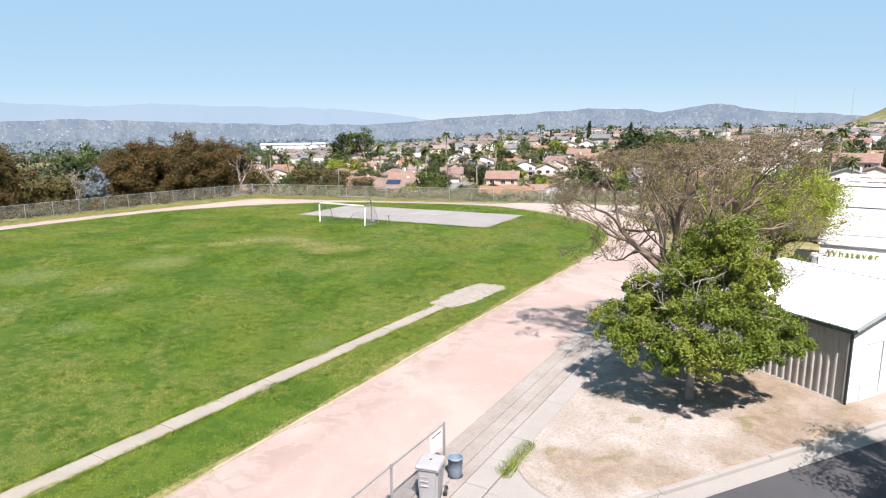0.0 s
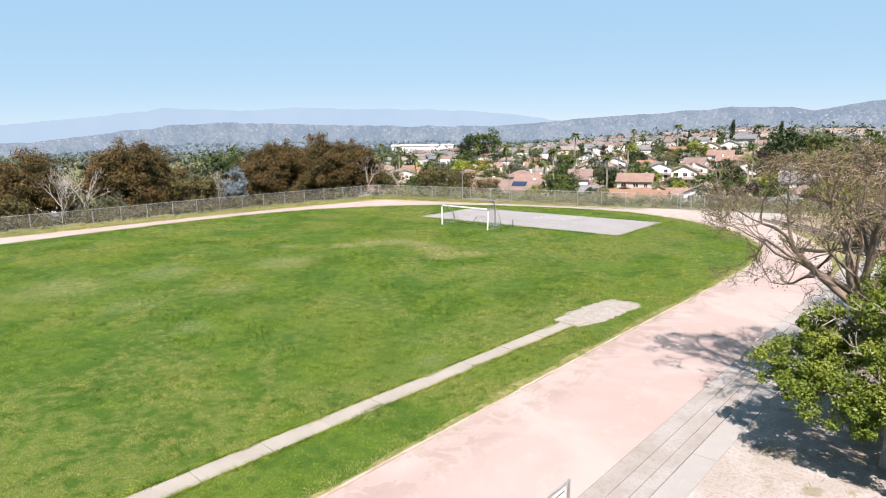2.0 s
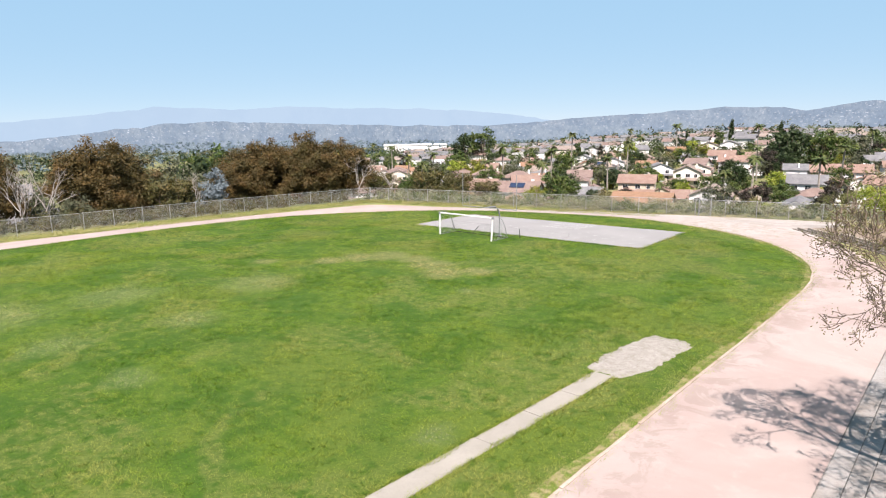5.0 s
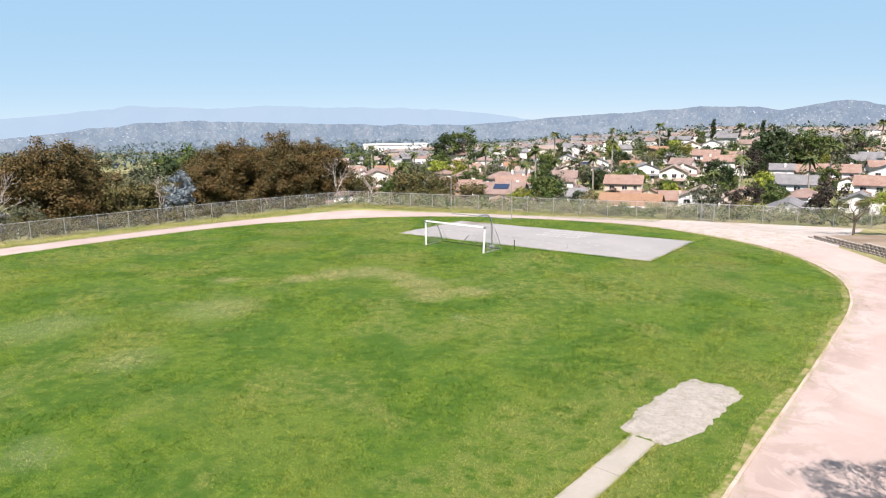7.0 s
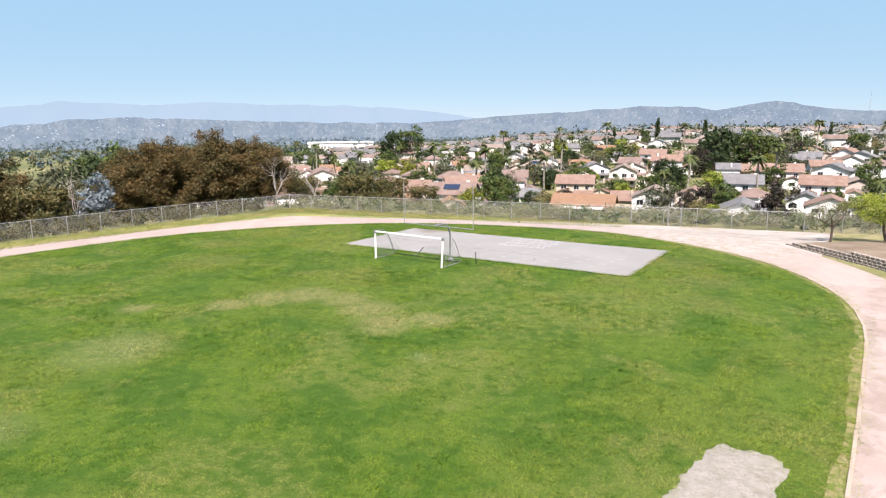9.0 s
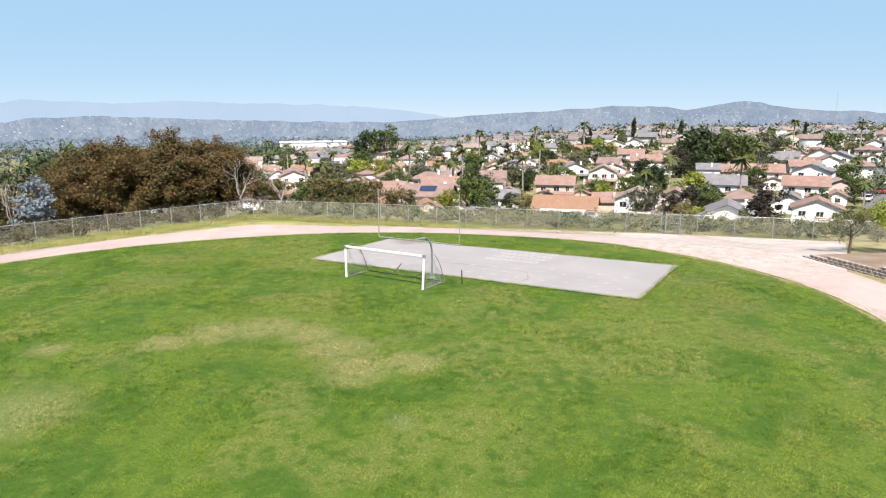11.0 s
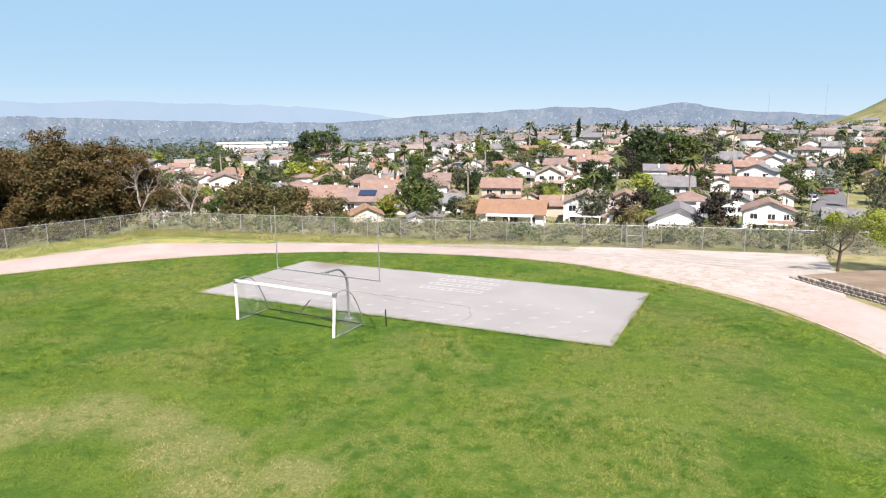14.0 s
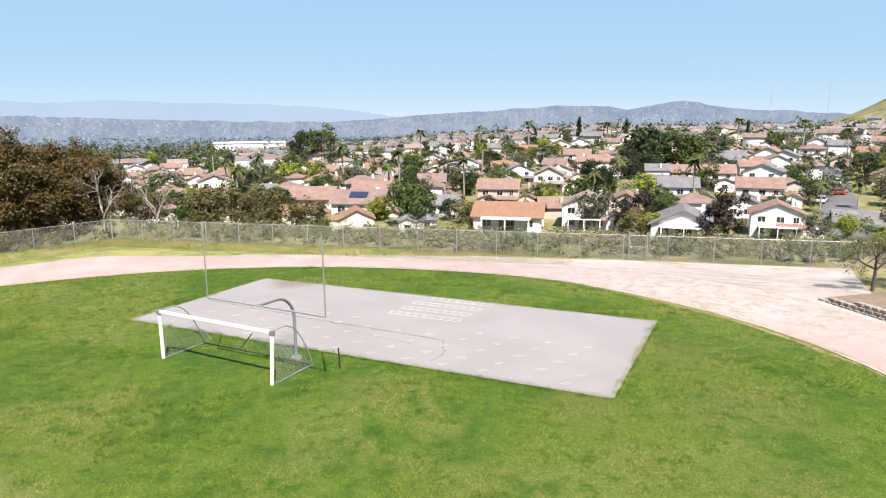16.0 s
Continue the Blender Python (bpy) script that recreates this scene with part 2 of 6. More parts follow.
    if blades:
        c = k.mix(k.math("MULTIPLY", k.ramp(k.island(), 0.5, 1.0), 0.4), c, (0.253, 0.296, 0.070))
        c = k.mix(k.math("MULTIPLY", k.ramp(k.island(), 0.4, 0.0), 0.3), c, (0.048, 0.090, 0.010))
    else:
        # shade between the blades is put into the sheet as a darker green
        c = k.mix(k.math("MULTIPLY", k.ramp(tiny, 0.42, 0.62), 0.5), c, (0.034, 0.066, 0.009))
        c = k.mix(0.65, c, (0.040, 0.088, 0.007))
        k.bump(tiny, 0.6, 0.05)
    return c


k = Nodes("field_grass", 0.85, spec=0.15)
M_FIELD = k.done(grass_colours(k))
k = Nodes("grass_blades", 0.7, spec=0.15)
c = grass_colours(k, True)
sunlit = k.t.nodes.new("ShaderNodeVectorMath")       # blade colour brightened to stand in for sunlit tips above the darkened thatch
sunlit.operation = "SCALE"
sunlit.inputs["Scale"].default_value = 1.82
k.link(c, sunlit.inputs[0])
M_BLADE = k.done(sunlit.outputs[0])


def let_through(k, c, share):
    """Thin leaves and blades pass part of the light on."""
    tr = k.t.nodes.new("ShaderNodeBsdfTranslucent")
    k.link(c, tr.inputs["Color"])
    mx = k.t.nodes.new("ShaderNodeMixShader")
    mx.inputs[0].default_value = share
    k.link(k.b.outputs[0], mx.inputs[1])
    k.link(tr.outputs[0], mx.inputs[2])
    k.link(mx.outputs[0], k.t.nodes["Material Output"].inputs["Surface"])


let_through(k, c, 0.45)

k = Nodes("rough_ground", 0.9, spec=0.15)
c = k.mix(k.ramp(k.noise(0.12, 5, 0.6), 0.35, 0.65), (0.16, 0.17, 0.055), (0.33, 0.29, 0.15))
c = k.mix(k.math("MULTIPLY", k.ramp(k.noise(0.9, 5), 0.5, 0.7), 0.6), c, (0.1, 0.14, 0.035))
c = k.mix(k.math("MULTIPLY", k.ramp(k.noise(0.012, 4), 0.45, 0.62), 0.75), c, (0.13, 0.155, 0.06))
k.bump(k.noise(3.0, 5), 0.5, 0.1)
M_GROUND = k.done(c)

k = Nodes("decomposed_granite", 0.9, spec=0.2)
c = k.mix(k.ramp(k.noise(0.22, 5, 0.6, k.pos, 0.8), 0.35, 0.68), (0.415, 0.325, 0.288), (0.475, 0.398, 0.357))
c = k.mix(k.math("MULTIPLY", k.ramp(k.noise(1.3, 5, 0.65), 0.52, 0.72), 0.5), c, (0.50, 0.435, 0.385))
c = k.mix(k.math("MULTIPLY", k.ramp(k.noise(0.75, 5, 0.7, k.pos, 1.2), 0.6, 0.75), 0.35), c, (0.377, 0.281, 0.229))
c = k.mix(k.math("MULTIPLY", k.ramp(k.noise(40.0, 3), 0.55, 0.7), 0.3), c, (0.339, 0.265, 0.229))
sep = k.t.nodes.new("ShaderNodeSeparateXYZ")
k.link(k.pos, sep.inputs[0])
scuff = k.math("MULTIPLY", k.math("MULTIPLY", k.ramp(sep.outputs[0], 29.0, 29.8), k.ramp(sep.outputs[0], 31.6, 30.2)), k.ramp(k.noise(0.8, 5, 0.7, k.pos, 1.0), 0.46, 0.56))
c = k.mix(k.math("MULTIPLY", scuff, 0.32), c, (0.235, 0.170, 0.135))
pale = k.math("MULTIPLY", k.near((19, 23, 0), 5, 14, k.warped(0.3, 5.0)), 0.7)
worn = k.mix(k.ramp(k.noise(0.9, 5, 0.7, k.pos, 0.8), 0.42, 0.62), (0.485, 0.445, 0.41), (0.40, 0.35, 0.31))
worn = k.mix(k.math("MULTIPLY", k.ramp(k.noise(1.5, 5, 0.7, k.pos, 1.0), 0.5, 0.62), 0.75), worn, (0.27, 0.24, 0.115))
c = k.mix(pale, c, worn)
k.bump(k.noise(25.0, 4), 0.25, 0.02)
M_TRACK = k.done(c)

k = Nodes("pale_sandy_soil", 0.92, spec=0.15)
c = k.mix(k.ramp(k.noise(0.35, 5, 0.65, k.pos, 0.7), 0.35, 0.65), (0.49, 0.455, 0.42), (0.39, 0.345, 0.305))
drag = k.t.nodes.new("ShaderNodeMapping")        # wheel and foot marks run along the fence
drag.inputs["Rotation"].default_value = (0, 0, radians(-14))
drag.inputs["Scale"].default_value = (0.3, 1.6, 1)
k.link(k.pos, drag.inputs["Vector"])
c = k.mix(k.math("MULTIPLY", k.ramp(k.noise(0.8, 6, 0.75, drag.outputs[0], 0.4), 0.52, 0.62), 0.7), c, (0.30, 0.24, 0.155))
c = k.mix(k.math("MULTIPLY", k.ramp(k.noise(6.0, 4), 0.5, 0.75), 0.35), c, (0.318, 0.248, 0.190))
k.bump(k.noise(5.0, 5), 0.4, 0.05)
M_SAND = k.done(c)

k = Nodes("dusty_dirt", 0.92, spec=0.15)
w = k.warped(0.7, 2.2)
c = k.mix(k.ramp(k.noise(0.55, 6, 0.7, k.pos, 0.5), 0.36, 0.62), (0.50, 0.47, 0.435), (0.40, 0.355, 0.31))
litter = None
for cx, cy, rr_ in ((41.5, -24.2, 4.2), (43.6, -27.6, 2.2), (38.6, -33.0, 1.7), (40.5, -32.6, 1.5), (45.0, -25.6, 1.6), (42.3, -30.4, 1.2), (38.2, -20.0, 4.0)):
    m = k.near((cx, cy, 0.1), rr_ * 0.4, rr_ * 1.15, w)
    litter = m if litter is None else k.math("MAXIMUM", litter, m)
brown = k.mix(k.ramp(k.noise(2.2, 5, 0.7), 0.4, 0.62), (0.204, 0.136, 0.077), (0.319, 0.234, 0.135))
c = k.mix(k.math("MULTIPLY", litter, 0.62), c, brown)
c = k.mix(k.math("MULTIPLY", k.ramp(k.noise(0.6, 4, 0.6, w), 0.56, 0.66), 0.6), c, (0.194, 0.178, 0.068))
c = k.mix(k.math("MULTIPLY", k.ramp(k.noise(9.0, 6, 0.75), 0.46, 0.66), 0.55), c, (0.232, 0.178, 0.126))
c = k.mix(k.math("MULTIPLY", k.ramp(k.noise(22.0, 4, 0.7), 0.55, 0.7), 0.5), c, (0.581, 0.526, 0.469))
k.bump(k.noise(14.0, 5, 0.7), 0.6, 0.04)
M_DIRT = k.done(c)

k = Nodes("pit_gravel", 0.9, spec=0.2)
c = k.mix(k.ramp(k.noise(3.0, 6, 0.75), 0.35, 0.65), (0.45, 0.42, 0.375), (0.34, 0.31, 0.26))
c = k.mix(k.math("MULTIPLY", k.ramp(k.noise(24.0, 4), 0.5, 0.7), 0.5), c, (0.531, 0.489, 0.412))
c = k.mix(k.math("MULTIPLY", k.ramp(k.noise(7.0, 5, 0.8), 0.5, 0.62), 0.7), c, (0.28, 0.25, 0.2))
k.bump(k.noise(13.0, 5, 0.7), 1.0, 0.06)
M_PIT = k.done(c)

k = Nodes("court_surface", 0.85, spec=0.25)
c = k.mix(k.ramp(k.noise(0.25, 5, 0.6, k.pos, 0.6), 0.35, 0.68), (0.295, 0.287, 0.275), (0.335, 0.326, 0.312))
c = k.mix(k.math("MULTIPLY", k.ramp(k.noise(1.6, 5, 0.7), 0.55, 0.75), 0.35), c, (0.285, 0.272, 0.25))
c = k.mix(k.math("MULTIPLY", k.near((-3.4, 12.0, 0), 0.5, 2.2, k.warped(0.9, 1.6)), 0.7), c, (0.180, 0.139, 0.096))
k.bump(k.noise(30.0, 4), 0.2, 0.01)
M_COURT = k.done(c)

M_CONC = plain("weathered_concrete", (0.388, 0.360, 0.305), (0.277, 0.254, 0.207), 0.85, big=0.7, fine=16)
M_WALK = plain("swept_concrete", (0.395, 0.38, 0.352), (0.315, 0.298, 0.27), 0.82, big=0.5, fine=18)
M_GUTTER = plain("stained_gutter_concrete", (0.40, 0.385, 0.36), (0.28, 0.235, 0.19), 0.85, big=0.45, fine=9, amount=0.8)
M_ASPH = plain("asphalt", (0.085, 0.087, 0.092), (0.055, 0.055, 0.06), 0.85, big=0.6, fine=60, bump=0.3)
M_ROAD2 = plain("street_asphalt", (0.16, 0.16, 0.165), (0.12, 0.12, 0.12), 0.88, big=0.2, fine=8)
M_PAINT = plain("faded_white_line_paint", (0.59, 0.59, 0.575), (0.42, 0.415, 0.40), 0.7, big=2, fine=25, amount=0.8)
M_CRACK = plain("crack_filler", (0.10, 0.095, 0.09), (0.16, 0.15, 0.13), 0.9)
M_WHITE = plain("white_enamel_paint", (0.80, 0.80, 0.78), (0.62, 0.60, 0.56), 0.45, big=1.5, fine=30, amount=0.4, spec=0.5)
M_GALV = plain("galvanised_steel", (0.56, 0.57, 0.57), (0.40, 0.41, 0.41), 0.45, 0.6, big=3, fine=40, spec=0.5)
M_WIRE = plain("galvanised_wire", (0.48, 0.49, 0.49), (0.36, 0.37, 0.37), 0.5, 0.5)
M_POSTG = plain("grey_painted_steel", (0.33, 0.34, 0.35), (0.24, 0.24, 0.25), 0.5, 0.3)
M_NET = plain("worn_net_cord", (0.55, 0.60, 0.55), (0.40, 0.44, 0.4), 0.8)
M_BLACK = plain("black_plastic", (0.025, 0.025, 0.027), (0.05, 0.05, 0.05), 0.5, spec=0.4)
M_CART = plain("grey_cart_plastic", (0.43, 0.44, 0.45), (0.36, 0.36, 0.37), 0.5, big=2, fine=20, amount=0.5, spec=0.4)
M_CAN = plain("blue_grey_plastic", (0.22, 0.30, 0.38), (0.17, 0.23, 0.3), 0.5, big=2, fine=20, spec=0.4)
M_SIGN = plain("white_sign_sheet", (0.8, 0.8, 0.79), (0.7, 0.7, 0.69), 0.5)
M_RIB = plain("ribbed_metal_siding", (0.62, 0.59, 0.54), (0.52, 0.48, 0.43), 0.5, 0.1, big=0.7, fine=10, amount=0.6, spec=0.4)
M_ROOFW = plain("white_metal_roof", (0.736, 0.736, 0.727), (0.644, 0.644, 0.635), 0.45, 0.05, big=0.5, fine=8, amount=0.4, spec=0.4)
M_TRIMG = plain("dark_green_trim", (0.035, 0.06, 0.055), (0.05, 0.08, 0.075), 0.5, 0.1)
M_LETTER = plain("lime_green_paint", (0.30, 0.42, 0.04), (0.22, 0.32, 0.03), 0.6)
M_BLOCK = plain("retaining_block", (0.44, 0.38, 0.32), (0.30, 0.25, 0.2), 0.9, big=2, fine=20, bump=0.5, dist=0.02, vary=0.35)
M_GLASS = plain("window_glass", (0.03, 0.035, 0.04), (0.05, 0.055, 0.06), 0.06, spec=0.9, bump=0.0)
M_BLUEP = plain("blue_solar_panel", (0.02, 0.03, 0.07), (0.03, 0.04, 0.08), 0.12, spec=0.8, bump=0.0)
STUCCO = [plain("stucco_" + n, c, tuple(x * 0.85 for x in c), 0.9, big=0.5, fine=9, amount=0.5)
          for n, c in (("white", (0.86, 0.845, 0.82)), ("cream", (0.80, 0.735, 0.62)), ("pinkish", (0.76, 0.64, 0.56)), ("grey", (0.68, 0.675, 0.66)), ("buff", (0.70, 0.60, 0.47)))]


def tiles(name, a, b):
    """Barrel tiles or shingles: courses up the slope, pieces toned one by one."""
    k = Nodes(name, 0.85, spec=0.2)
    w = k.t.nodes.new("ShaderNodeTexVoronoi")
    w.inputs["Scale"].default_value = 3.2
    k.link(k.obj, w.inputs["Vector"])
    c = k.mix(k.ramp(k.noise(0.5, 5, 0.6, k.obj), 0.35, 0.65), a, b)
    c = k.mix(k.math("MULTIPLY", k.ramp(w.outputs["Color"], 0.3, 0.8), 0.5), c, tuple(x * 0.62 for x in a))
    c = k.mix(k.math("MULTIPLY", k.random(), 0.35), c, tuple(x * 0.75 for x in b))
    k.bump(w.outputs["Distance"], 0.5, 0.06)
    return k.done(c)


ROOFS = [tiles("roof_tile_terracotta", (0.285, 0.175, 0.135), (0.36, 0.255, 0.205)), tiles("roof_tile_faded_red", (0.33, 0.245, 0.21), (0.24, 0.165, 0.14)),
         tiles("roof_shingle_brown", (0.31, 0.185, 0.115), (0.36, 0.215, 0.135)), tiles("roof_shingle_grey", (0.18, 0.18, 0.19), (0.27, 0.265, 0.26)),
         tiles("roof_tile_tan", (0.40, 0.33, 0.275), (0.31, 0.24, 0.20))]


def leaf(name, a, b, c3, rough=0.55):
    k = Nodes(name, rough, spec=0.15)
    c = k.mix(k.island(), a, b)
    c = k.mix(k.math("MULTIPLY", k.ramp(k.noise(0.5, 4, 0.6, k.obj), 0.42, 0.66), 0.75), c, c3)
    m = k.done(c)
    let_through(k, c, 0.22)
    return m


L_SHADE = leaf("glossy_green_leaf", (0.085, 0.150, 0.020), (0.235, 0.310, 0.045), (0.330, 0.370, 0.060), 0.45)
L_OLIVE = leaf("dull_olive_leaf", (0.182, 0.182, 0.065), (0.260, 0.234, 0.091), (0.221, 0.156, 0.078))
L_LIME = leaf("bright_lime_leaf", (0.22, 0.30, 0.03), (0.34, 0.41, 0.048), (0.38, 0.41, 0.07))
L_EUC = leaf("bronze_eucalyptus_leaf", (0.058, 0.056, 0.020), (0.160, 0.112, 0.038), (0.200, 0.120, 0.040))
L_EUC3 = leaf("spare_bronze_leaf", (0.075, 0.070, 0.024), (0.15, 0.115, 0.040), (0.20, 0.110, 0.040))
L_EUC2 = leaf("olive_eucalyptus_leaf", (0.080, 0.086, 0.030), (0.150, 0.140, 0.046), (0.19, 0.135, 0.048))
L_GREEN = leaf("mid_green_leaf", (0.045, 0.090, 0.020), (0.105, 0.160, 0.036), (0.155, 0.175, 0.045))
L_DARK = leaf("dark_green_leaf", (0.028, 0.055, 0.020), (0.056, 0.087, 0.028), (0.067, 0.087, 0.034))
L_GREYG = leaf("grey_green_leaf", (0.103, 0.127, 0.069), (0.161, 0.172, 0.098), (0.149, 0.138, 0.081))
L_YELL = leaf("yellow_green_leaf", (0.2, 0.23, 0.03), (0.3, 0.28, 0.04), (0.16, 0.2, 0.03))
L_PURP = leaf("dark_plum_leaf", (0.046, 0.034, 0.029), (0.078, 0.058, 0.046), (0.065, 0.065, 0.039))
L_BLUE = leaf("blue_grey_needle", (0.20, 0.26, 0.29), (0.30, 0.36, 0.39), (0.16, 0.20, 0.22))
L_PALM = leaf("palm_frond", (0.078, 0.117, 0.033), (0.130, 0.169, 0.052), (0.169, 0.169, 0.065))
L_DRY = leaf("dry_grass_stem", (0.42, 0.40, 0.15), (0.26, 0.33, 0.075), (0.50, 0.43, 0.20))
L_SHRUB = leaf("scrub_leaf", (0.215, 0.245, 0.105), (0.315, 0.315, 0.155), (0.27, 0.225, 0.135))
M_BARK = plain("pale_bark", (0.42, 0.38, 0.33), (0.26, 0.22, 0.18), 0.9, big=3, fine=20, bump=0.6, dist=0.02)
M_BARKD = plain("brown_bark", (0.15, 0.105, 0.08), (0.09, 0.065, 0.05), 0.9, big=3, fine=20, bump=0.6, dist=0.02)
M_TWIG = plain("grey_brown_twig", (0.27, 0.205, 0.15), (0.18, 0.135, 0.10), 0.9)
M_DEAD = plain("silvery_dead_wood", (0.46, 0.42, 0.38), (0.32, 0.29, 0.26), 0.9)


# ---- ground, hills ----
def grid_sheet(name, P, mat, lift):
    """A sheet over the rows of plan points P[i, j], lying lift above the ground."""
    n, m = P.shape[:2]
    v = np.column_stack([P.reshape(-1, 2), ground_z(P[..., 0], P[..., 1]).ravel() + lift])
    i = np.arange(n * m).reshape(n, m)
    f = np.stack([i[:-1, :-1], i[1:, :-1], i[1:, 1:], i[:-1, 1:]], -1).reshape(-1, 4)
    return mesh_of(name, v, f, mat, True)


rad = np.r_[0.5, np.arange(1.5, 62, 1.0), 62 * 1.055 ** np.arange(1, 82)]
ang = np.linspace(0, 2 * np.pi, 361)
P = np.stack([20 + rad[:, None] * np.cos(ang), -15 + rad[:, None] * np.sin(ang)], -1)
ground = part("ground", grid_sheet("ground", P[:, ::-1], M_GROUND, -0.004), None)
tagged(ground, "dry grassy ground running down to the valley", "ground", kind="structure")


def strip(name, a, b, mat, lift, across, label, category, crown=0.0):
    w = np.linspace(0, 1, across)[None, :, None]
    P = a[:, None] * (1 - w) + b[:, None] * w
    ob = part(name, grid_sheet(name, P, mat, lift), None)
    return tagged(ob, label, category, kind="structure")


inner = spline([(29.3, -62), (29.2, -40), (29.3, -22), (29.5, -8), (29.3, 1), (27.4, 7.6), (23.0, 13.4), (17.2, 17.0), (9, 19.1), (0, 17.9), (-8, 14.0), (-15.4, 7.8), (-21.6, -2), (-23.8, -13), (-24.2, -25), (-24.2, -62)], 260)
outer = spline([(34.45, -62), (34.45, -40), (34.45, -22), (34.45, -8), (33.7, 2), (31.0, 10), (27.0, 16.5), (22.5, 21), (15, 24.3), (5.5, 24.6), (-5, 21.2), (-13, 17.4), (-20.5, 12.6), (-26, 6), (-29.8, -1), (-31.8, -11), (-31.4, -22), (-31.2, -62)], 260)
centre = np.array([2.0, -20.0])
w = np.linspace(0, 1, 60)[None, :, None]
mid = np.column_stack([np.full(260, 2.0), np.clip(inner[:, 1], -62, -6)])
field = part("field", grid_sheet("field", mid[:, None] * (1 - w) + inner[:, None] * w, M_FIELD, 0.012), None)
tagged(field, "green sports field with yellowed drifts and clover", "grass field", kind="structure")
strip("track", inner, outer, M_TRACK, 0.03, 14, "pinkish decomposed granite running track round the field", "running track")

east = inner[(inner[:, 0] > 14) & (inner[:, 1] > -61)]
tow = (centre - east) / np.linalg.norm(centre - east, axis=1, keepdims=True)
wid = 0.12 + 0.6 * np.convolve(rng.random(len(east)), [0.25, 0.5, 0.25], "same")
k = Nodes("straw_margin", 0.9, spec=0.15)
c = k.mix(k.ramp(k.noise(2.2, 5, 0.7), 0.42, 0.58), (0.33, 0.285, 0.14), (0.13, 0.18, 0.03))
k.bump(k.noise(9.0, 4), 0.5, 0.04)
strip("dry_margin", east + tow * np.clip(wid, 0.1, 1)[:, None], east, k.done(c), 0.02, 4, "straw-coloured dry margin inside the track edging", "verge")

# pale worn soil between the far bend and the fence
sx = np.linspace(-14, 26.5, 60)
lo = np.column_stack([sx, np.interp(sx, [-14, -5, 5.5, 15, 22.5, 27, 36], [16.4, 20.8, 24.2, 24.0, 20.6, 16.0, 9.0])])
hi = np.column_stack([sx, fence_y(sx) - np.interp(sx, [-14, -6, 2, 14, 36], [4.6, 2.2, 0.9, 0.3, 0.3])])
strip("bare_soil", lo, hi, M_SAND, 0.018, 16, "pale trampled sandy soil along the fence", "bare soil")
k = Nodes("verge_grass", 0.9, spec=0.15)
c = k.mix(k.ramp(k.noise(0.3, 5, 0.6, k.pos, 0.8), 0.38, 0.62), (0.14, 0.20, 0.035), (0.36, 0.34, 0.11))
c = k.mix(k.math("MULTIPLY", k.ramp(k.noise(1.4, 5, 0.65), 0.5, 0.7), 0.7), c, (0.48, 0.41, 0.27))
k.bump(k.noise(6.0, 5), 0.6, 0.06)
M_VERGE = k.done(c)
vy = np.linspace(-61, 14, 70)
west = outer[outer[:, 0] < -15][::-1]
strip("verge_west", np.column_stack([fence_x(vy) - 1.6, vy]), np.column_stack([np.interp(vy, west[:, 1], west[:, 0]) + 0.4, vy]), M_VERGE, 0.012, 8, "yellow-green rough grass between track and fence", "verge")
vx = np.linspace(-30, -3, 50)
front = outer[(outer[:, 1] > 5) & (outer[:, 0] < 20)][::-1]
strip("verge_north", np.column_stack([vx, np.interp(vx, front[:, 0], front[:, 1]) - 0.4]), np.column_stack([vx, fence_y(vx) + 0.6]), M_VERGE, 0.014, 8, "yellow-green rough grass below the north fence", "verge")


def hill_backdrop(name, R, profile, mat, rough, label, near=0.8, foot=-90):
    """A far ridge, its crest given as degrees left of +y against metres, sloping towards the viewer."""
    b = np.linspace(-40, 120, 900)
    p = np.asarray(profile, float)
    top = np.interp(b, p[:, 0], p[:, 1])
    for f, amp in ((0.9, 1.0), (2.3, 0.5), (6.1, 0.28), (14.0, 0.14)):
        top = top + rough * amp * np.sin(b * f + 3.7 * np.sin(b * f * 0.31 + f))
    rows, out = np.linspace(0, 1, 14), []
    for u in rows:
        r = R * (near + (1 - near) * u)
        wob = 1.0
        out.append(np.stack([22 - r * wob * np.sin(np.radians(b)), -16 + r * wob * np.cos(np.radians(b)), foot + (top - foot) * u ** 0.8], -1))
    v = np.stack(out)
    n, m = v.shape[:2]
    i = np.arange(n * m).reshape(n, m)
    f = np.stack([i[:-1, :-1], i[1:, :-1], i[1:, 1:], i[:-1, 1:]], -1).reshape(-1, 4)
    ob = part(name, mesh_of(name, v.reshape(-1, 3), f[:, ::-1], mat, True), None)
    tagged(ob, label, "hills", kind="structure")

    def spot(deg, u):
        """Points on the slope."""
        r = R * (near + (1 - near) * u)
        t = np.interp(deg, b, top)
        return np.column_stack([22 - r * np.sin(np.radians(deg)), -16 + r * np.cos(np.radians(deg)), foot + (t - foot) * u ** 0.8])
    return spot


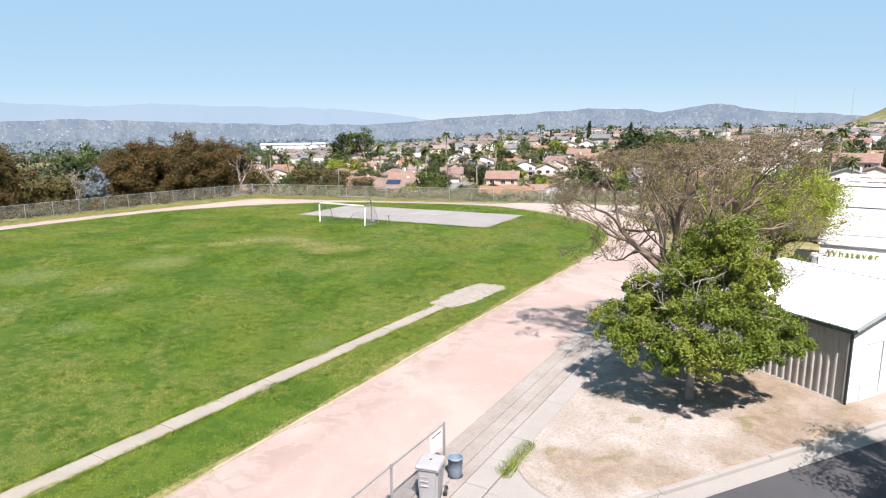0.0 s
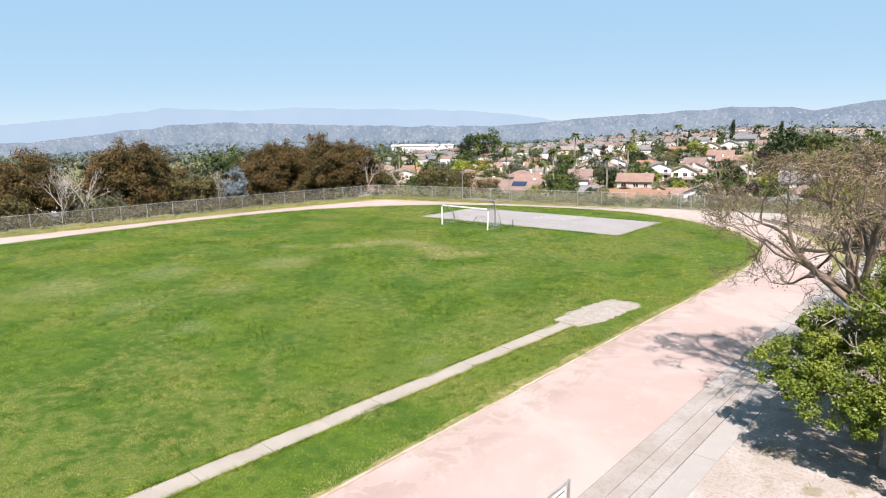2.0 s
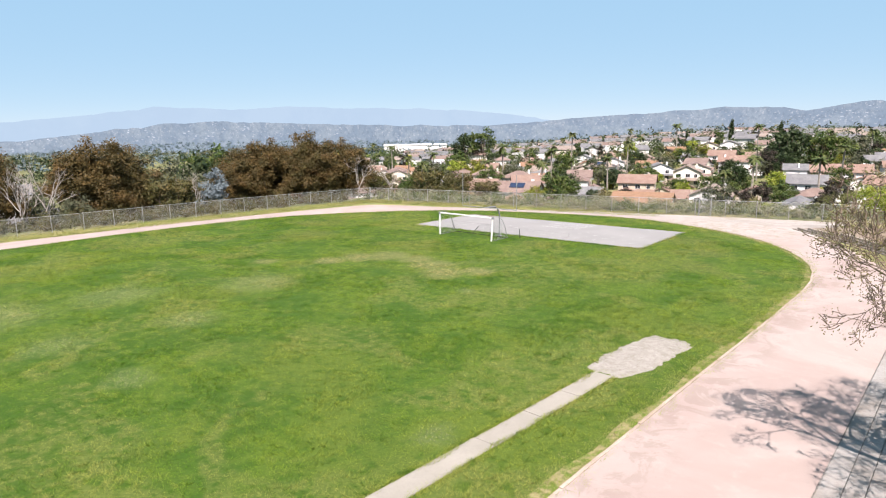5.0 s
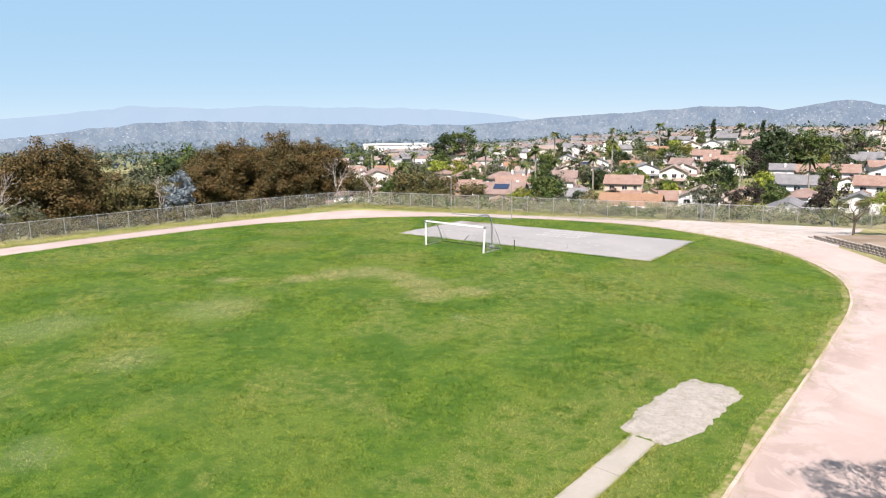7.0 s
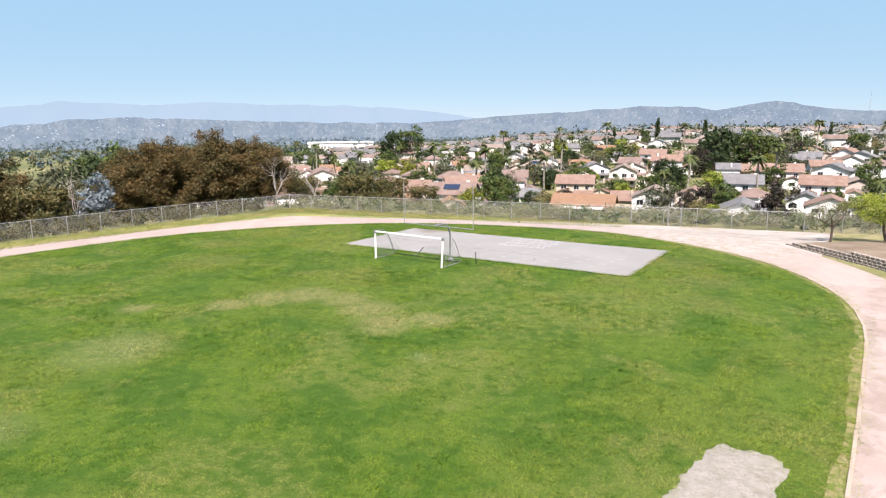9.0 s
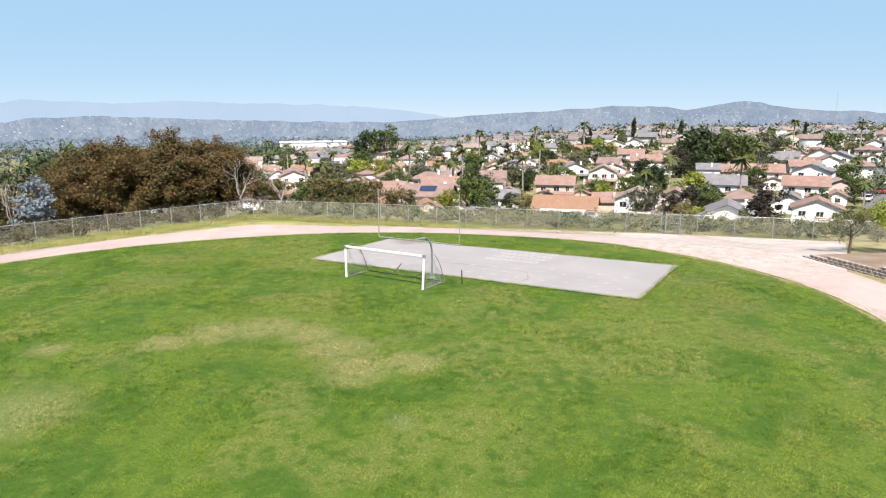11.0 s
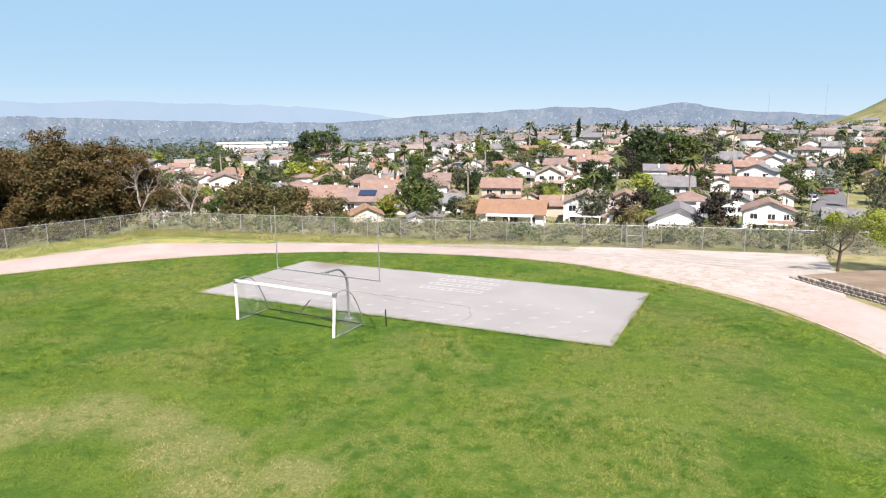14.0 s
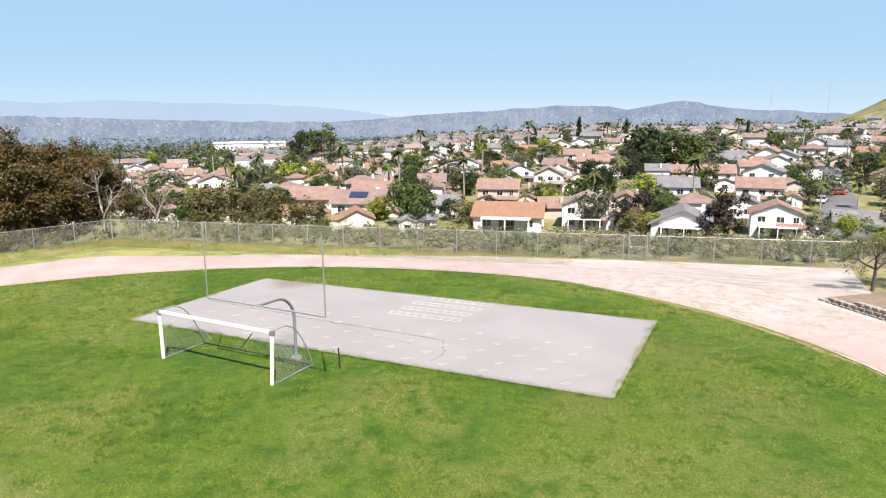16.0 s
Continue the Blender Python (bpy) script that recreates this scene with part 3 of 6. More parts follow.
# Far slopes: aerial haze is painted in as blue colour and an even glow.
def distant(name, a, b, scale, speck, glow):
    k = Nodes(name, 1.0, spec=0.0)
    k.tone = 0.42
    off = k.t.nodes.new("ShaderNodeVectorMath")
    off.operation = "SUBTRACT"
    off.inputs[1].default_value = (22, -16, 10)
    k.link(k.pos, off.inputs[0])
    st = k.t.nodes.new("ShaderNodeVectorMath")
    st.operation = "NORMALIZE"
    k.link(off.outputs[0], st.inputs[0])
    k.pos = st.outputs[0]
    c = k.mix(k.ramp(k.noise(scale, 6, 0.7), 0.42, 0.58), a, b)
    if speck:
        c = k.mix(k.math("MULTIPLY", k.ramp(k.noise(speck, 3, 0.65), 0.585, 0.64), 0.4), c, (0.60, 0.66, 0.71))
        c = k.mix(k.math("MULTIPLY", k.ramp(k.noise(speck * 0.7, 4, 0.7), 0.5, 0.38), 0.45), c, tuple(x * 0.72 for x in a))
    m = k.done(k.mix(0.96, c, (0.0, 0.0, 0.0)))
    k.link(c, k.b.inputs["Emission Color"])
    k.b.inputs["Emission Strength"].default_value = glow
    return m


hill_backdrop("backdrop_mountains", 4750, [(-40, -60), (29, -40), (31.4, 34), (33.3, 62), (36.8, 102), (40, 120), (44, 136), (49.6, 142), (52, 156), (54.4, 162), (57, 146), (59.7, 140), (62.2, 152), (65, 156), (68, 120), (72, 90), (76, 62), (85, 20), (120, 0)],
              distant("haze_tinted_mountain", (0.385, 0.545, 0.68), (0.40, 0.56, 0.69), 8.0, 0, 0.95), 4, "pale blue mountains far beyond the valley")
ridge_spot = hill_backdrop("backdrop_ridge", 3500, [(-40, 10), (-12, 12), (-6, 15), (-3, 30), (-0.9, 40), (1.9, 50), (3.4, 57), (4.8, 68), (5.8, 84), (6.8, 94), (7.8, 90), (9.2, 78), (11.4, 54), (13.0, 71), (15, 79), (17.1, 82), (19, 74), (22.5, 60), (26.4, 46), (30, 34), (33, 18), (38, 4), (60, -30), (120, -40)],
              distant("haze_tinted_wooded_ridge", (0.245, 0.335, 0.425), (0.31, 0.40, 0.475), 26.0, 300, 0.95), 2.5, "wooded blue-grey ridge with a peak")
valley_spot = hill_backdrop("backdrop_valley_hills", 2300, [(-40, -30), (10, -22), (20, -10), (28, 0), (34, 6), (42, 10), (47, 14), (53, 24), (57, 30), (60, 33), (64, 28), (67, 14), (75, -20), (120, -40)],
              distant("haze_tinted_valley_hill", (0.24, 0.33, 0.415), (0.305, 0.395, 0.465), 45.0, 330, 0.97), 2.2, "low valley hills dotted with pale houses", 0.6, -45)

# ---- track edging, long-jump runway and pit, concrete walk, kerb ----
def kerb_line(name, path, width, height, mat, label, z0=0.0, step=1.5):
    """A low concrete edging in separate lengths with open joints."""
    root = thing(name, Matrix(), label, "kerb", kind="structure")
    s = np.r_[0, np.cumsum(np.linalg.norm(np.diff(path, axis=0), axis=1))]
    n = int(s[-1] / step)
    for q in range(n):
        a, b = q * s[-1] / n + 0.01, (q + 1) * s[-1] / n - 0.01
        pa, pb = [np.array([np.interp(u, s, path[:, k]) for k in (0, 1)]) for u in (a, b)]
        d = pb - pa
        L = np.linalg.norm(d)
        sink = rng.uniform(-0.015, 0.015)
        bm = boxed(0, L, -width / 2, width / 2, -0.1, height + sink, bevel=0.015)
        part("kerb_stone", bm, mat, root, m=pose(pa[0], pa[1], gz(*pa) + z0, rz=math.degrees(math.atan2(d[1], d[0])) + rng.uniform(-0.4, 0.4)))
    return root


M_EDGE = plain("dusty_track_edging", (0.56, 0.45, 0.37), (0.36, 0.28, 0.21), 0.9, big=0.5, amount=0.9)
sel = (inner[:, 1] > -46) & (inner[:, 0] > 12)
kerb_line("track_edging", inner[sel], 0.12, 0.05, M_EDGE, "dusty concrete edging along the inside of the track", 0.0, 2.4)

runway = thing("runway", Matrix(), "narrow concrete long-jump runway in the grass", "runway", kind="structure")
ra, rb = np.array([25.25, -47.2]), np.array([26.45, -20.7])
d = (rb - ra) / np.linalg.norm(rb - ra)
L = np.linalg.norm(rb - ra)
q = 0.0
while q < L - 0.3:
    ln = min(rng.uniform(2.2, 2.6), L - q)
    p = ra + d * q
    bm = boxed(0.004, ln - 0.004, -0.42, 0.42, -0.05, 0.032 + rng.uniform(-0.008, 0.012), bevel=0.01)
    part("slab", bm, M_CONC, runway, m=pose(p[0], p[1], 0, rx=rng.uniform(-0.5, 0.5), rz=math.degrees(math.atan2(d[1], d[0])) + rng.uniform(-0.5, 0.5)))
    q += ln

# sand pit with a ragged, overgrown rim
th = np.linspace(0, 2 * np.pi, 97)[:-1]
pc = np.array([26.7, -17.75])
pr = ((np.abs(np.cos(th)) / 1.12) ** 4 + (np.abs(np.sin(th)) / 2.85) ** 4) ** -0.25 * (1 + 0.03 * np.sin(th * 7) + 0.03 * np.sin(th * 13 + 1) + rng.normal(0, 0.03, 96))
u = np.linspace(0, 1, 14)
PX = pc[0] + np.outer(u, pr * np.cos(th)) * 0.99 + np.outer(u, pr * np.sin(th)) * 0.09
PY = pc[1] + np.outer(u, pr * np.sin(th))
pv = np.stack([PX, PY, 0.016 + 0.04 * (1 - u[:, None] ** 6) + 0.01 * np.sin(PX * 5) * np.cos(PY * 4)], -1)
pv = np.concatenate([pv, pv[:, :1]], 1)
i = np.arange(14 * 97).reshape(14, 97)
f = np.stack([i[:-1, :-1], i[1:, :-1], i[1:, 1:], i[:-1, 1:]], -1).reshape(-1, 4)
tagged(part("jump_pit", mesh_of("jump_pit", pv.reshape(-1, 3), f, M_PIT, True), None), "long-jump pit of pale weathered sand", "sand pit", kind="structure")

# concrete walk with a shallow gutter beside the track
bm = bmesh.new()
prof = [(34.42, 0.02), (34.44, 0.075)]
for x0, x1, z in ((34.47, 34.99, 0.08), (35.015, 35.475, 0.092), (35.50, 35.885, 0.104)):      # three planks of concrete with open slots
    prof += [(x0 - 0.004, 0.024), (x0, z), (x1, z + 0.006), (x1 + 0.004, 0.024)]
prof.append((35.92, 0.024))
rows = [[bm.verts.new((x, y, z)) for x, z in prof] for y in np.linspace(-62, 4, 45)]
for a, b in zip(rows, rows[1:]):
    for j in range(len(prof) - 1):
        bm.faces.new((a[j], a[j + 1], b[j + 1], b[j]))
tagged(part("gutter", bm, M_GUTTER, None), "stained concrete gutter strips with a dark slot beside the track", "gutter", kind="structure")
walk_root = thing("pavement", Matrix(), "broad pale concrete walk beside the track", "pavement", kind="structure")
for y in np.arange(-61, 4, 1.5):
    bm = boxed(35.918, 36.63, y + 0.008, y + 1.492, -0.05, 0.125 + rng.uniform(-0.004, 0.004), bevel=0.006)
    part("slab", bm, M_WALK, walk_root)
apron = thing("apron", Matrix(), "pale concrete apron where the walk meets the road", "pavement", kind="structure")
for x in np.arange(36.64, 46, 2.0):
    for y in np.arange(-62, -34.5, 2.2):
        bm = boxed(x + 0.006, x + 1.994, y + 0.006, y + 2.194, -0.05, 0.078 + rng.uniform(-0.003, 0.003), bevel=0.005)
        part("slab", bm, M_WALK, apron)

# dusty island with the shade tree, kerb, gutter and asphalt road
ka, kb = np.array([38.0, -37.0]), np.array([52.0, -17.6])
kd = (kb - ka) / np.linalg.norm(kb - ka)
kn = np.array([kd[1], -kd[0]])


def plan_fan(name, pts, mat, z, label, cat, n=22):
    pts = np.asarray(pts, float)
    c = pts.mean(0)
    u = np.linspace(0, 1, n)[:, None, None]
    e = np.vstack([pts, pts[:1]])
    s = np.r_[0, np.cumsum(np.linalg.norm(np.diff(e, axis=0), axis=1))]
    q = np.linspace(0, s[-1], 160)
    e = np.column_stack([np.interp(q, s, e[:, 0]), np.interp(q, s, e[:, 1])])
    P = c + (e[None] - c) * u
    v = np.concatenate([P, np.full(P.shape[:2] + (1,), z)], -1)
    v[..., 2] += 0.018 * np.sin(P[..., 0] * 2.1) * np.cos(P[..., 1] * 1.7) * (1 - u[..., 0] ** 4)
    i = np.arange(n * 160).reshape(n, 160)
    f = np.stack([i[:-1, :-1], i[1:, :-1], i[1:, 1:], i[:-1, 1:]], -1).reshape(-1, 4)
    return tagged(part(name, mesh_of(name, v.reshape(-1, 3), f, mat, True), None), label, cat, kind="structure")


plan_fan("dirt_island", [(36.63, -9), (36.63, -33.2), (36.7, -33.9), (37.4, -34.7), (38.6, -35.2), tuple(ka + kd * 2.6 - kn * 0.08), tuple(ka + kd * 14.9 - kn * 0.08), (52, -12), (46, -9)],
         M_DIRT, 0.105, "dusty bare dirt with thin dry grass under the trees", "dirt")
road_edge = np.array([ka + kd * q for q in np.linspace(-14, 60, 60)])
strip("road", road_edge + kn * 0.62, road_edge + kn * 9, M_ASPH, 0.02, 8, "dark asphalt road past the school", "road")
strip("road_gutter", road_edge + kn * 0.08, road_edge + kn * 0.63, M_WALK, 0.03, 3, "pale concrete gutter along the kerb", "gutter")
kerb_line("kerb", np.array([ka + kd * q for q in np.linspace(0.3, 40, 60)]), 0.17, 0.15, M_WALK, "pale concrete kerb along the asphalt road", 0.0, 2.0)

# ---- painted court slab beside the goal ----
CA, CB, CC, CD = np.array([-5.75, 2.75]), np.array([17.05, 4.05]), np.array([17.0, 13.5]), np.array([-5.6, 11.95])


def court(u, v):
    return (CA * (1 - u) + CB * u) * (1 - v) + (CD * (1 - u) + CC * u) * v


def court_xy(x, y):
    """Plan point x metres along and y metres up the slab."""
    p = court(x / 22.8, y / 9.3)
    return float(p[0]), float(p[1])


uu, vv = np.meshgrid(np.linspace(0, 1, 40), np.linspace(0, 1, 18), indexing="ij")
P = court(uu[..., None], vv[..., None])
slab = part("court_slab", grid_sheet("court_slab", P, M_COURT, 0.05), None)
tagged(slab, "pale grey painted playing slab with fine cracks", "playground slab", kind="structure")


def court_bar(name, x0, y0, x1, y1, width, mat, parent, lift=0.056):
    a, b = np.array(court_xy(x0, y0)), np.array(court_xy(x1, y1))
    d = b - a
    n = np.array([-d[1], d[0]]) / max(np.linalg.norm(d), 1e-6) * width / 2
    P = np.array([[a + n, a - n], [b + n, b - n]])
    return part(name, grid_sheet(name, P[::-1], mat, lift), None, parent)


M_DASH = plain("scuffed_line_paint", (0.59, 0.58, 0.56), (0.46, 0.445, 0.42), 0.8, big=1.5, fine=9, amount=1.0)
marks = thing("court_markings", Matrix(), "worn white ladder and dash markings painted on the slab", "painted lines", kind="structure")
for r in range(4):
    y0 = 5.7 + r * 0.98
    for dy in (0, 0.42):
        court_bar("line", 10.7 + 0.1 * r, y0 + dy, 14.4 + 0.1 * r, y0 + dy, 0.06, M_PAINT, marks)
    for q in range(9):
        x = 10.7 + 0.1 * r + q * 3.7 / 8
        court_bar("rung", x, y0, x, y0 + 0.42, 0.05, M_PAINT, marks)
for r, y0 in enumerate((0.55, 1.5, 2.5, 3.5, 4.5)):
    for q in range(13):
        x = 1.6 + q * 1.6 + 0.35 * r
        if x > 21.5 or (9.8 < x < 15.4 and y0 > 4.2) or rng.random() < 0.12:
            continue
        court_bar("dash", x, y0, x + rng.uniform(0.2, 0.42), y0, 0.05, M_DASH, marks)
        court_bar("dash", x + 0.12, y0 + 0.16, x + rng.uniform(0.26, 0.5), y0 + 0.16, 0.045, M_DASH, marks)


def crack(pts, width):
    p = spline(pts, 30) + rng.normal(0, 0.03, (30, 2))
    P = np.array([court_xy(*q) for q in p])
    d = np.gradient(P, axis=0)
    n = np.column_stack([-d[:, 1], d[:, 0]]) / np.linalg.norm(d, axis=1, keepdims=True)
    w = width * (0.5 + rng.random(30)[:, None])
    G = np.stack([P - n * w, P + n * w], 1)
    ob = part("crack", grid_sheet("crack", G, M_CRACK, 0.055), None, marks)
    return ob


crack([(0.6, 4.2), (4, 3.9), (9, 3.4), (12, 3.3), (15.0, 3.1)], 0.022)
crack([(15.0, 3.1), (15.3, 2.4), (15.7, 1.6), (15.6, 0.8)], 0.015)
crack([(9, 3.4), (11, 2.7), (14, 2.2)], 0.01)


# ---- chain-link fences ----
def lattice(W, H, pitch, r, drop=0.0):
    """Crossing wires over a W x H rectangle in the xz plane."""
    segs = []
    for sgn in (1, -1):
        c = -H
        while c < W:
            x0, z0, x1, z1 = c, 0.0, c + H, H
            if x0 < 0:
                z0, x0 = -x0, 0.0
            if x1 > W:
                z1, x1 = H - (x1 - W), W
            if x1 - x0 > 0.01 and rng.random() >= drop:
                if sgn > 0:
                    segs.append((x0, 0.004 * sgn, z0, x1, 0.004 * sgn, z1, r, r))
                else:
                    segs.append((W - x0, 0.004 * sgn, z0, W - x1, 0.004 * sgn, z1, r, r))
            c += pitch
    return segs


def chain_fence(name, pts, H, label, pitch=0.1, gauge=0.0043):
    """Posts, top rail and wire mesh along plan points one bay apart."""
    root = thing(name, Matrix(), label, "fence", kind="structure")
    W = float(np.median(np.linalg.norm(np.diff(pts, axis=0), axis=1)))
    v, f = tubes(lattice(W, H - 0.06, pitch, gauge), 3)
    mesh = mesh_of("chain_mesh", v, f, M_WIRE)
    bm = bmesh.new()
    bmesh.ops.create_cone(bm, cap_ends=True, segments=8, radius1=0.034, radius2=0.034, depth=H + 0.3, matrix=Matrix.Translation((0, 0, H / 2 - 0.12)))
    bmesh.ops.create_uvsphere(bm, u_segments=8, v_segments=4, radius=0.042, matrix=Matrix.Translation((0, 0, H + 0.04)))
    post = bpy.data.meshes.new("post")
    bm.to_mesh(post)
    bm.free()
    post.materials.append(M_GALV)
    v, f = tubes([(0, 0, 0, W, 0, 0, 0.024, 0.024)], 8)
    rail = mesh_of("top_rail", v, f, M_GALV, True)
    for a in range(len(pts)):
        x, y = pts[a]
        z = gz(x, y)
        part("post", post, None, root, m=pose(x, y, z, rx=rng.uniform(-0.8, 0.8), ry=rng.uniform(-0.8, 0.8)))
        if a + 1 < len(pts):
            x2, y2 = pts[a + 1]
            z2 = gz(x2, y2)
            d = Vector((x2 - x, y2 - y, z2 - z))
            m = pose(x, y, z, rz=math.degrees(math.atan2(d.y, d.x))) @ pose(0, 0, 0, ry=-math.degrees(math.atan2(d.z, math.hypot(d.x, d.y)))) @ Matrix.Diagonal((d.length / W, 1, 1, 1))
            part("chain_mesh", mesh, None, root, m=m @ Matrix.Translation((0, 0, 0.03)))
            part("top_rail", rail, None, root, m=m @ Matrix.Translation((0, 0, H)))
    return root


n = 27
ys = np.linspace(-62, 19.3, n + 1)
chain_fence("fence_west", np.column_stack([fence_x(ys) - 1.0 * np.sin(np.pi * np.clip((ys + 20) / 39.3, 0, 1)), ys]), 1.8, "galvanised chain-link fence beside the bronze trees")
xs = np.linspace(-30, 60, 31)
chain_fence("fence_north", np.column_stack([xs, fence_y(xs)]), 1.8, "galvanised chain-link fence above the houses")
gate = thing("fence_gate", pose(12.4, float(fence_y(12.4)) - 0.12, gz(12.4, float(fence_y(12.4))), rz=14.3), "narrow galvanised chain-link gate in the fence", "gate")
for x in (0.0, 1.25):
    pipe("gate_post", [(x, 0, -0.1), (x, 0, 2.05)], 0.045, M_GALV, gate)
pipe("gate_frame", [(0.1, 0, 0.1), (1.15, 0, 0.1), (1.15, 0, 1.85), (0.1, 0, 1.85), (0.1, 0, 0.1)], 0.022, M_GALV, gate)
pipe("brace", [(0.1, 0, 1.0), (1.15, 0, 1.0)], 0.018, M_GALV, gate)
v, f = tubes(lattice(1.05, 1.75, 0.1, 0.0034), 3)
part("chain_mesh", mesh_of("chain_mesh", v, f, M_WIRE), None, gate, m=pose(0.1, 0, 0.1))

near_pts = np.array([[35.05, -35.15 - 2.6 * q] for q in range(8)])
near_fence = chain_fence("fence_walk", near_pts, 1.5, "low galvanised chain-link fence by the walk", 0.075, 0.0028)
notice = thing("notice_board", pose(35.02, -35.72, 0.86, rz=-90), "white notice sheet wired to the fence", "sign")
part("sheet", boxed(-0.42, 0.2, 0.03, 0.045, 0, 0.56, bevel=0.004), M_SIGN, notice)
part("printed_line", boxed(-0.36, 0.12, 0.045, 0.048, 0.47, 0.50), M_BLACK, notice, "dark unreadable line of print")


# ---- goals ----
goal = thing("soccer_goal", Matrix(), "white soccer goal with a torn net on the grass", "soccer goal")
GW, GH = 5.84, 1.98
part("goal_post", boxed(-0.055, 0.055, -0.05, 0.05, -0.05, GH - 0.06, bevel=0.012), M_WHITE, goal)
part("goal_post", boxed(-0.055, 0.055, -0.05, 0.05, -0.05, GH - 0.06, bevel=0.012), M_WHITE, goal, m=Matrix.Translation((GW - 0.06, -0.1, 0)) @ pose(0, 0, 0, rx=-2.4, ry=2.2))
part("crossbar", boxed(0.05, GW - 0.05, -0.05, 0.05, GH - 0.06, GH + 0.05, bevel=0.012), M_WHITE, goal)
for x in (0, GW):
    part("corner_bracket", boxed(x - 0.085, x + 0.085, -0.075, 0.075, GH - 0.13, GH + 0.07, bevel=0.015), M_POSTG, goal, "dark grey corner bracket")
arc = [(y, GH + 0.02 + 0.05 * math.sin(y * 2) if y < 0.7 else GH * max(0.0, math.cos((y - 0.7) / 1.3 * math.pi / 2)) ** 0.8) for y in np.linspace(0.05, 2.0, 14)]
for x, mt in ((0, M_POSTG), (GW, M_GALV)):
    pipe("net_hoop", [(x + 0.12 * (y / 2), y, z) for y, z in arc], 0.022, mt, goal)
pipe("ground_bar", [(0.12, 2.0, 0.05), (GW * 0.5, 2.08, 0.03), (GW + 0.12, 2.0, 0.05)], 0.03, M_BLACK, goal, "dark steel bar lying at the back of the net")
for x in (0.06, GW):
    pipe("side_bar", [(x, 0, 0.04), (x + 0.06, 2.0, 0.05)], 0.025, M_POSTG, goal)
pipe("bent_stay", [(GW + 1.15, 2.35, 0.0), (GW + 1.12, 2.33, 0.82)], 0.03, M_BLACK, goal, "short dark stake beside the net")
pipe("bent_stay", [(2.1, 2.0, 0.03), (2.2, 2.2, 0.25), (2.55, 2.35, 0.72)], 0.025, M_BLACK, goal, "bent dark rod behind the net")


def net(W, H, gap, holes, bottom):
    """A hanging net with torn-out places."""
    segs = []
    nx, nz = int(W / gap), int(H / gap)
    for i in range(nx):
        for j in range(nz):
            x, z = i * gap, j * gap
            if any((x - a) ** 2 / (rx * rx) + (z - b) ** 2 / (rz * rz) < 1 for a, b, rx, rz in holes) or z < bottom(x):
                continue
            s = 0.06 * math.sin(x * 3 + z * 2) + 0.02 * math.sin(x * 17)
            segs.append((x, s, z, x + gap, s, z + gap, 0.004, 0.004))
            segs.append((x + gap, s, z, x, s, z + gap, 0.004, 0.004))
    return tubes(segs, 3)


v, f = net(GW, 2.2, 0.14, [(1.9, 1.4, 1.5, 1.1), (4.0, 1.9, 1.3, 0.7), (1.2, 0.3, 0.6, 0.5), (3.0, 0.2, 0.35, 0.5)], lambda x: 0.06 * math.sin(x * 4))
t = v[:, 2] / 2.2
v2 = np.column_stack([v[:, 0] + 0.1, 2.0 - t * 1.25 + v[:, 1], 0.03 + t * 1.75 + 0.1 * np.sin(t * 3)])
part("net", mesh_of("net", v2, f, M_NET), None, goal, "torn pale green back net")["kind"] = "stuff"
for x, holes in ((0.08, [(1.0, 1.3, 0.5, 0.5)]), (GW + 0.04, [(1.5, 1.6, 0.5, 0.4)])):
    v, f = net(2.0, 1.85, 0.14, holes, lambda q: 0)
    keep = np.interp(v[:, 0], [0, 0.8, 2.0], [1.9, 1.9, 0.15])
    v2 = np.column_stack([x + v[:, 1] * 0.8, v[:, 0], np.minimum(v[:, 2], keep)])
    part("net", mesh_of("net", v2, f, M_NET), None, goal, "sagging pale side net")["kind"] = "stuff"

fg = thing("goalpost", pose(4.85, 2.35, 0), "pale grey gooseneck football goalpost with thin uprights", "football goalpost")
neck = [(0, 0, -0.1), (0, 0, 1.0), (0, 0, 1.7)] + [(0, -0.95 + 0.95 * math.cos(a), 1.7 + 1.0 * math.sin(a)) for a in np.linspace(0.15, math.pi / 2, 10)] + [(0, -1.9, 2.73)]
pipe("gooseneck", neck, 0.062, M_POSTG, fg, "dark grey curved steel pole", 12)
pipe("crossbar", [(-2.52, -1.95, 2.73), (3.1, -1.95, 2.73)], 0.034, M_GALV, fg)
for x, lean in ((-2.52, 0.02), (3.1, -0.02)):
    pipe("upright", [(x, -1.95, 2.73), (x + lean, -1.95, 5.62)], 0.026, M_GALV, fg)
part("base_collar", boxed(-0.16, 0.16, -0.16, 0.16, -0.05, 0.12, bevel=0.02), M_POSTG, fg)


# ---- bins by the walk ----
cart = thing("wheeled_bin", pose(35.5, -36.62, 0.085, rz=14) @ Matrix.Scale(1.08, 4), "grey plastic wheeled refuse bin with closed lid", "wheeled bin")
bm = bmesh.new()
box(bm, -0.27, 0.27, -0.3, 0.3, 0.05, 0.97, taper=1.0)
for vtx in bm.verts:
    s = 0.82 + 0.18 * (vtx.co.z / 0.97)
    vtx.co.x *= s
    vtx.co.y = vtx.co.y * s
bmesh.ops.bevel(bm, geom=list(bm.edges), offset=0.05, segments=3, affect="EDGES")
part("body", bm, M_CART, cart)
part("rim", boxed(-0.30, 0.30, -0.33, 0.33, 0.93, 0.985, bevel=0.02), M_CART, cart)
lid = part("lid", boxed(-0.31, 0.31, -0.36, 0.33, 0.985, 1.06, bevel=0.03, taper=0.9), M_CART, cart)
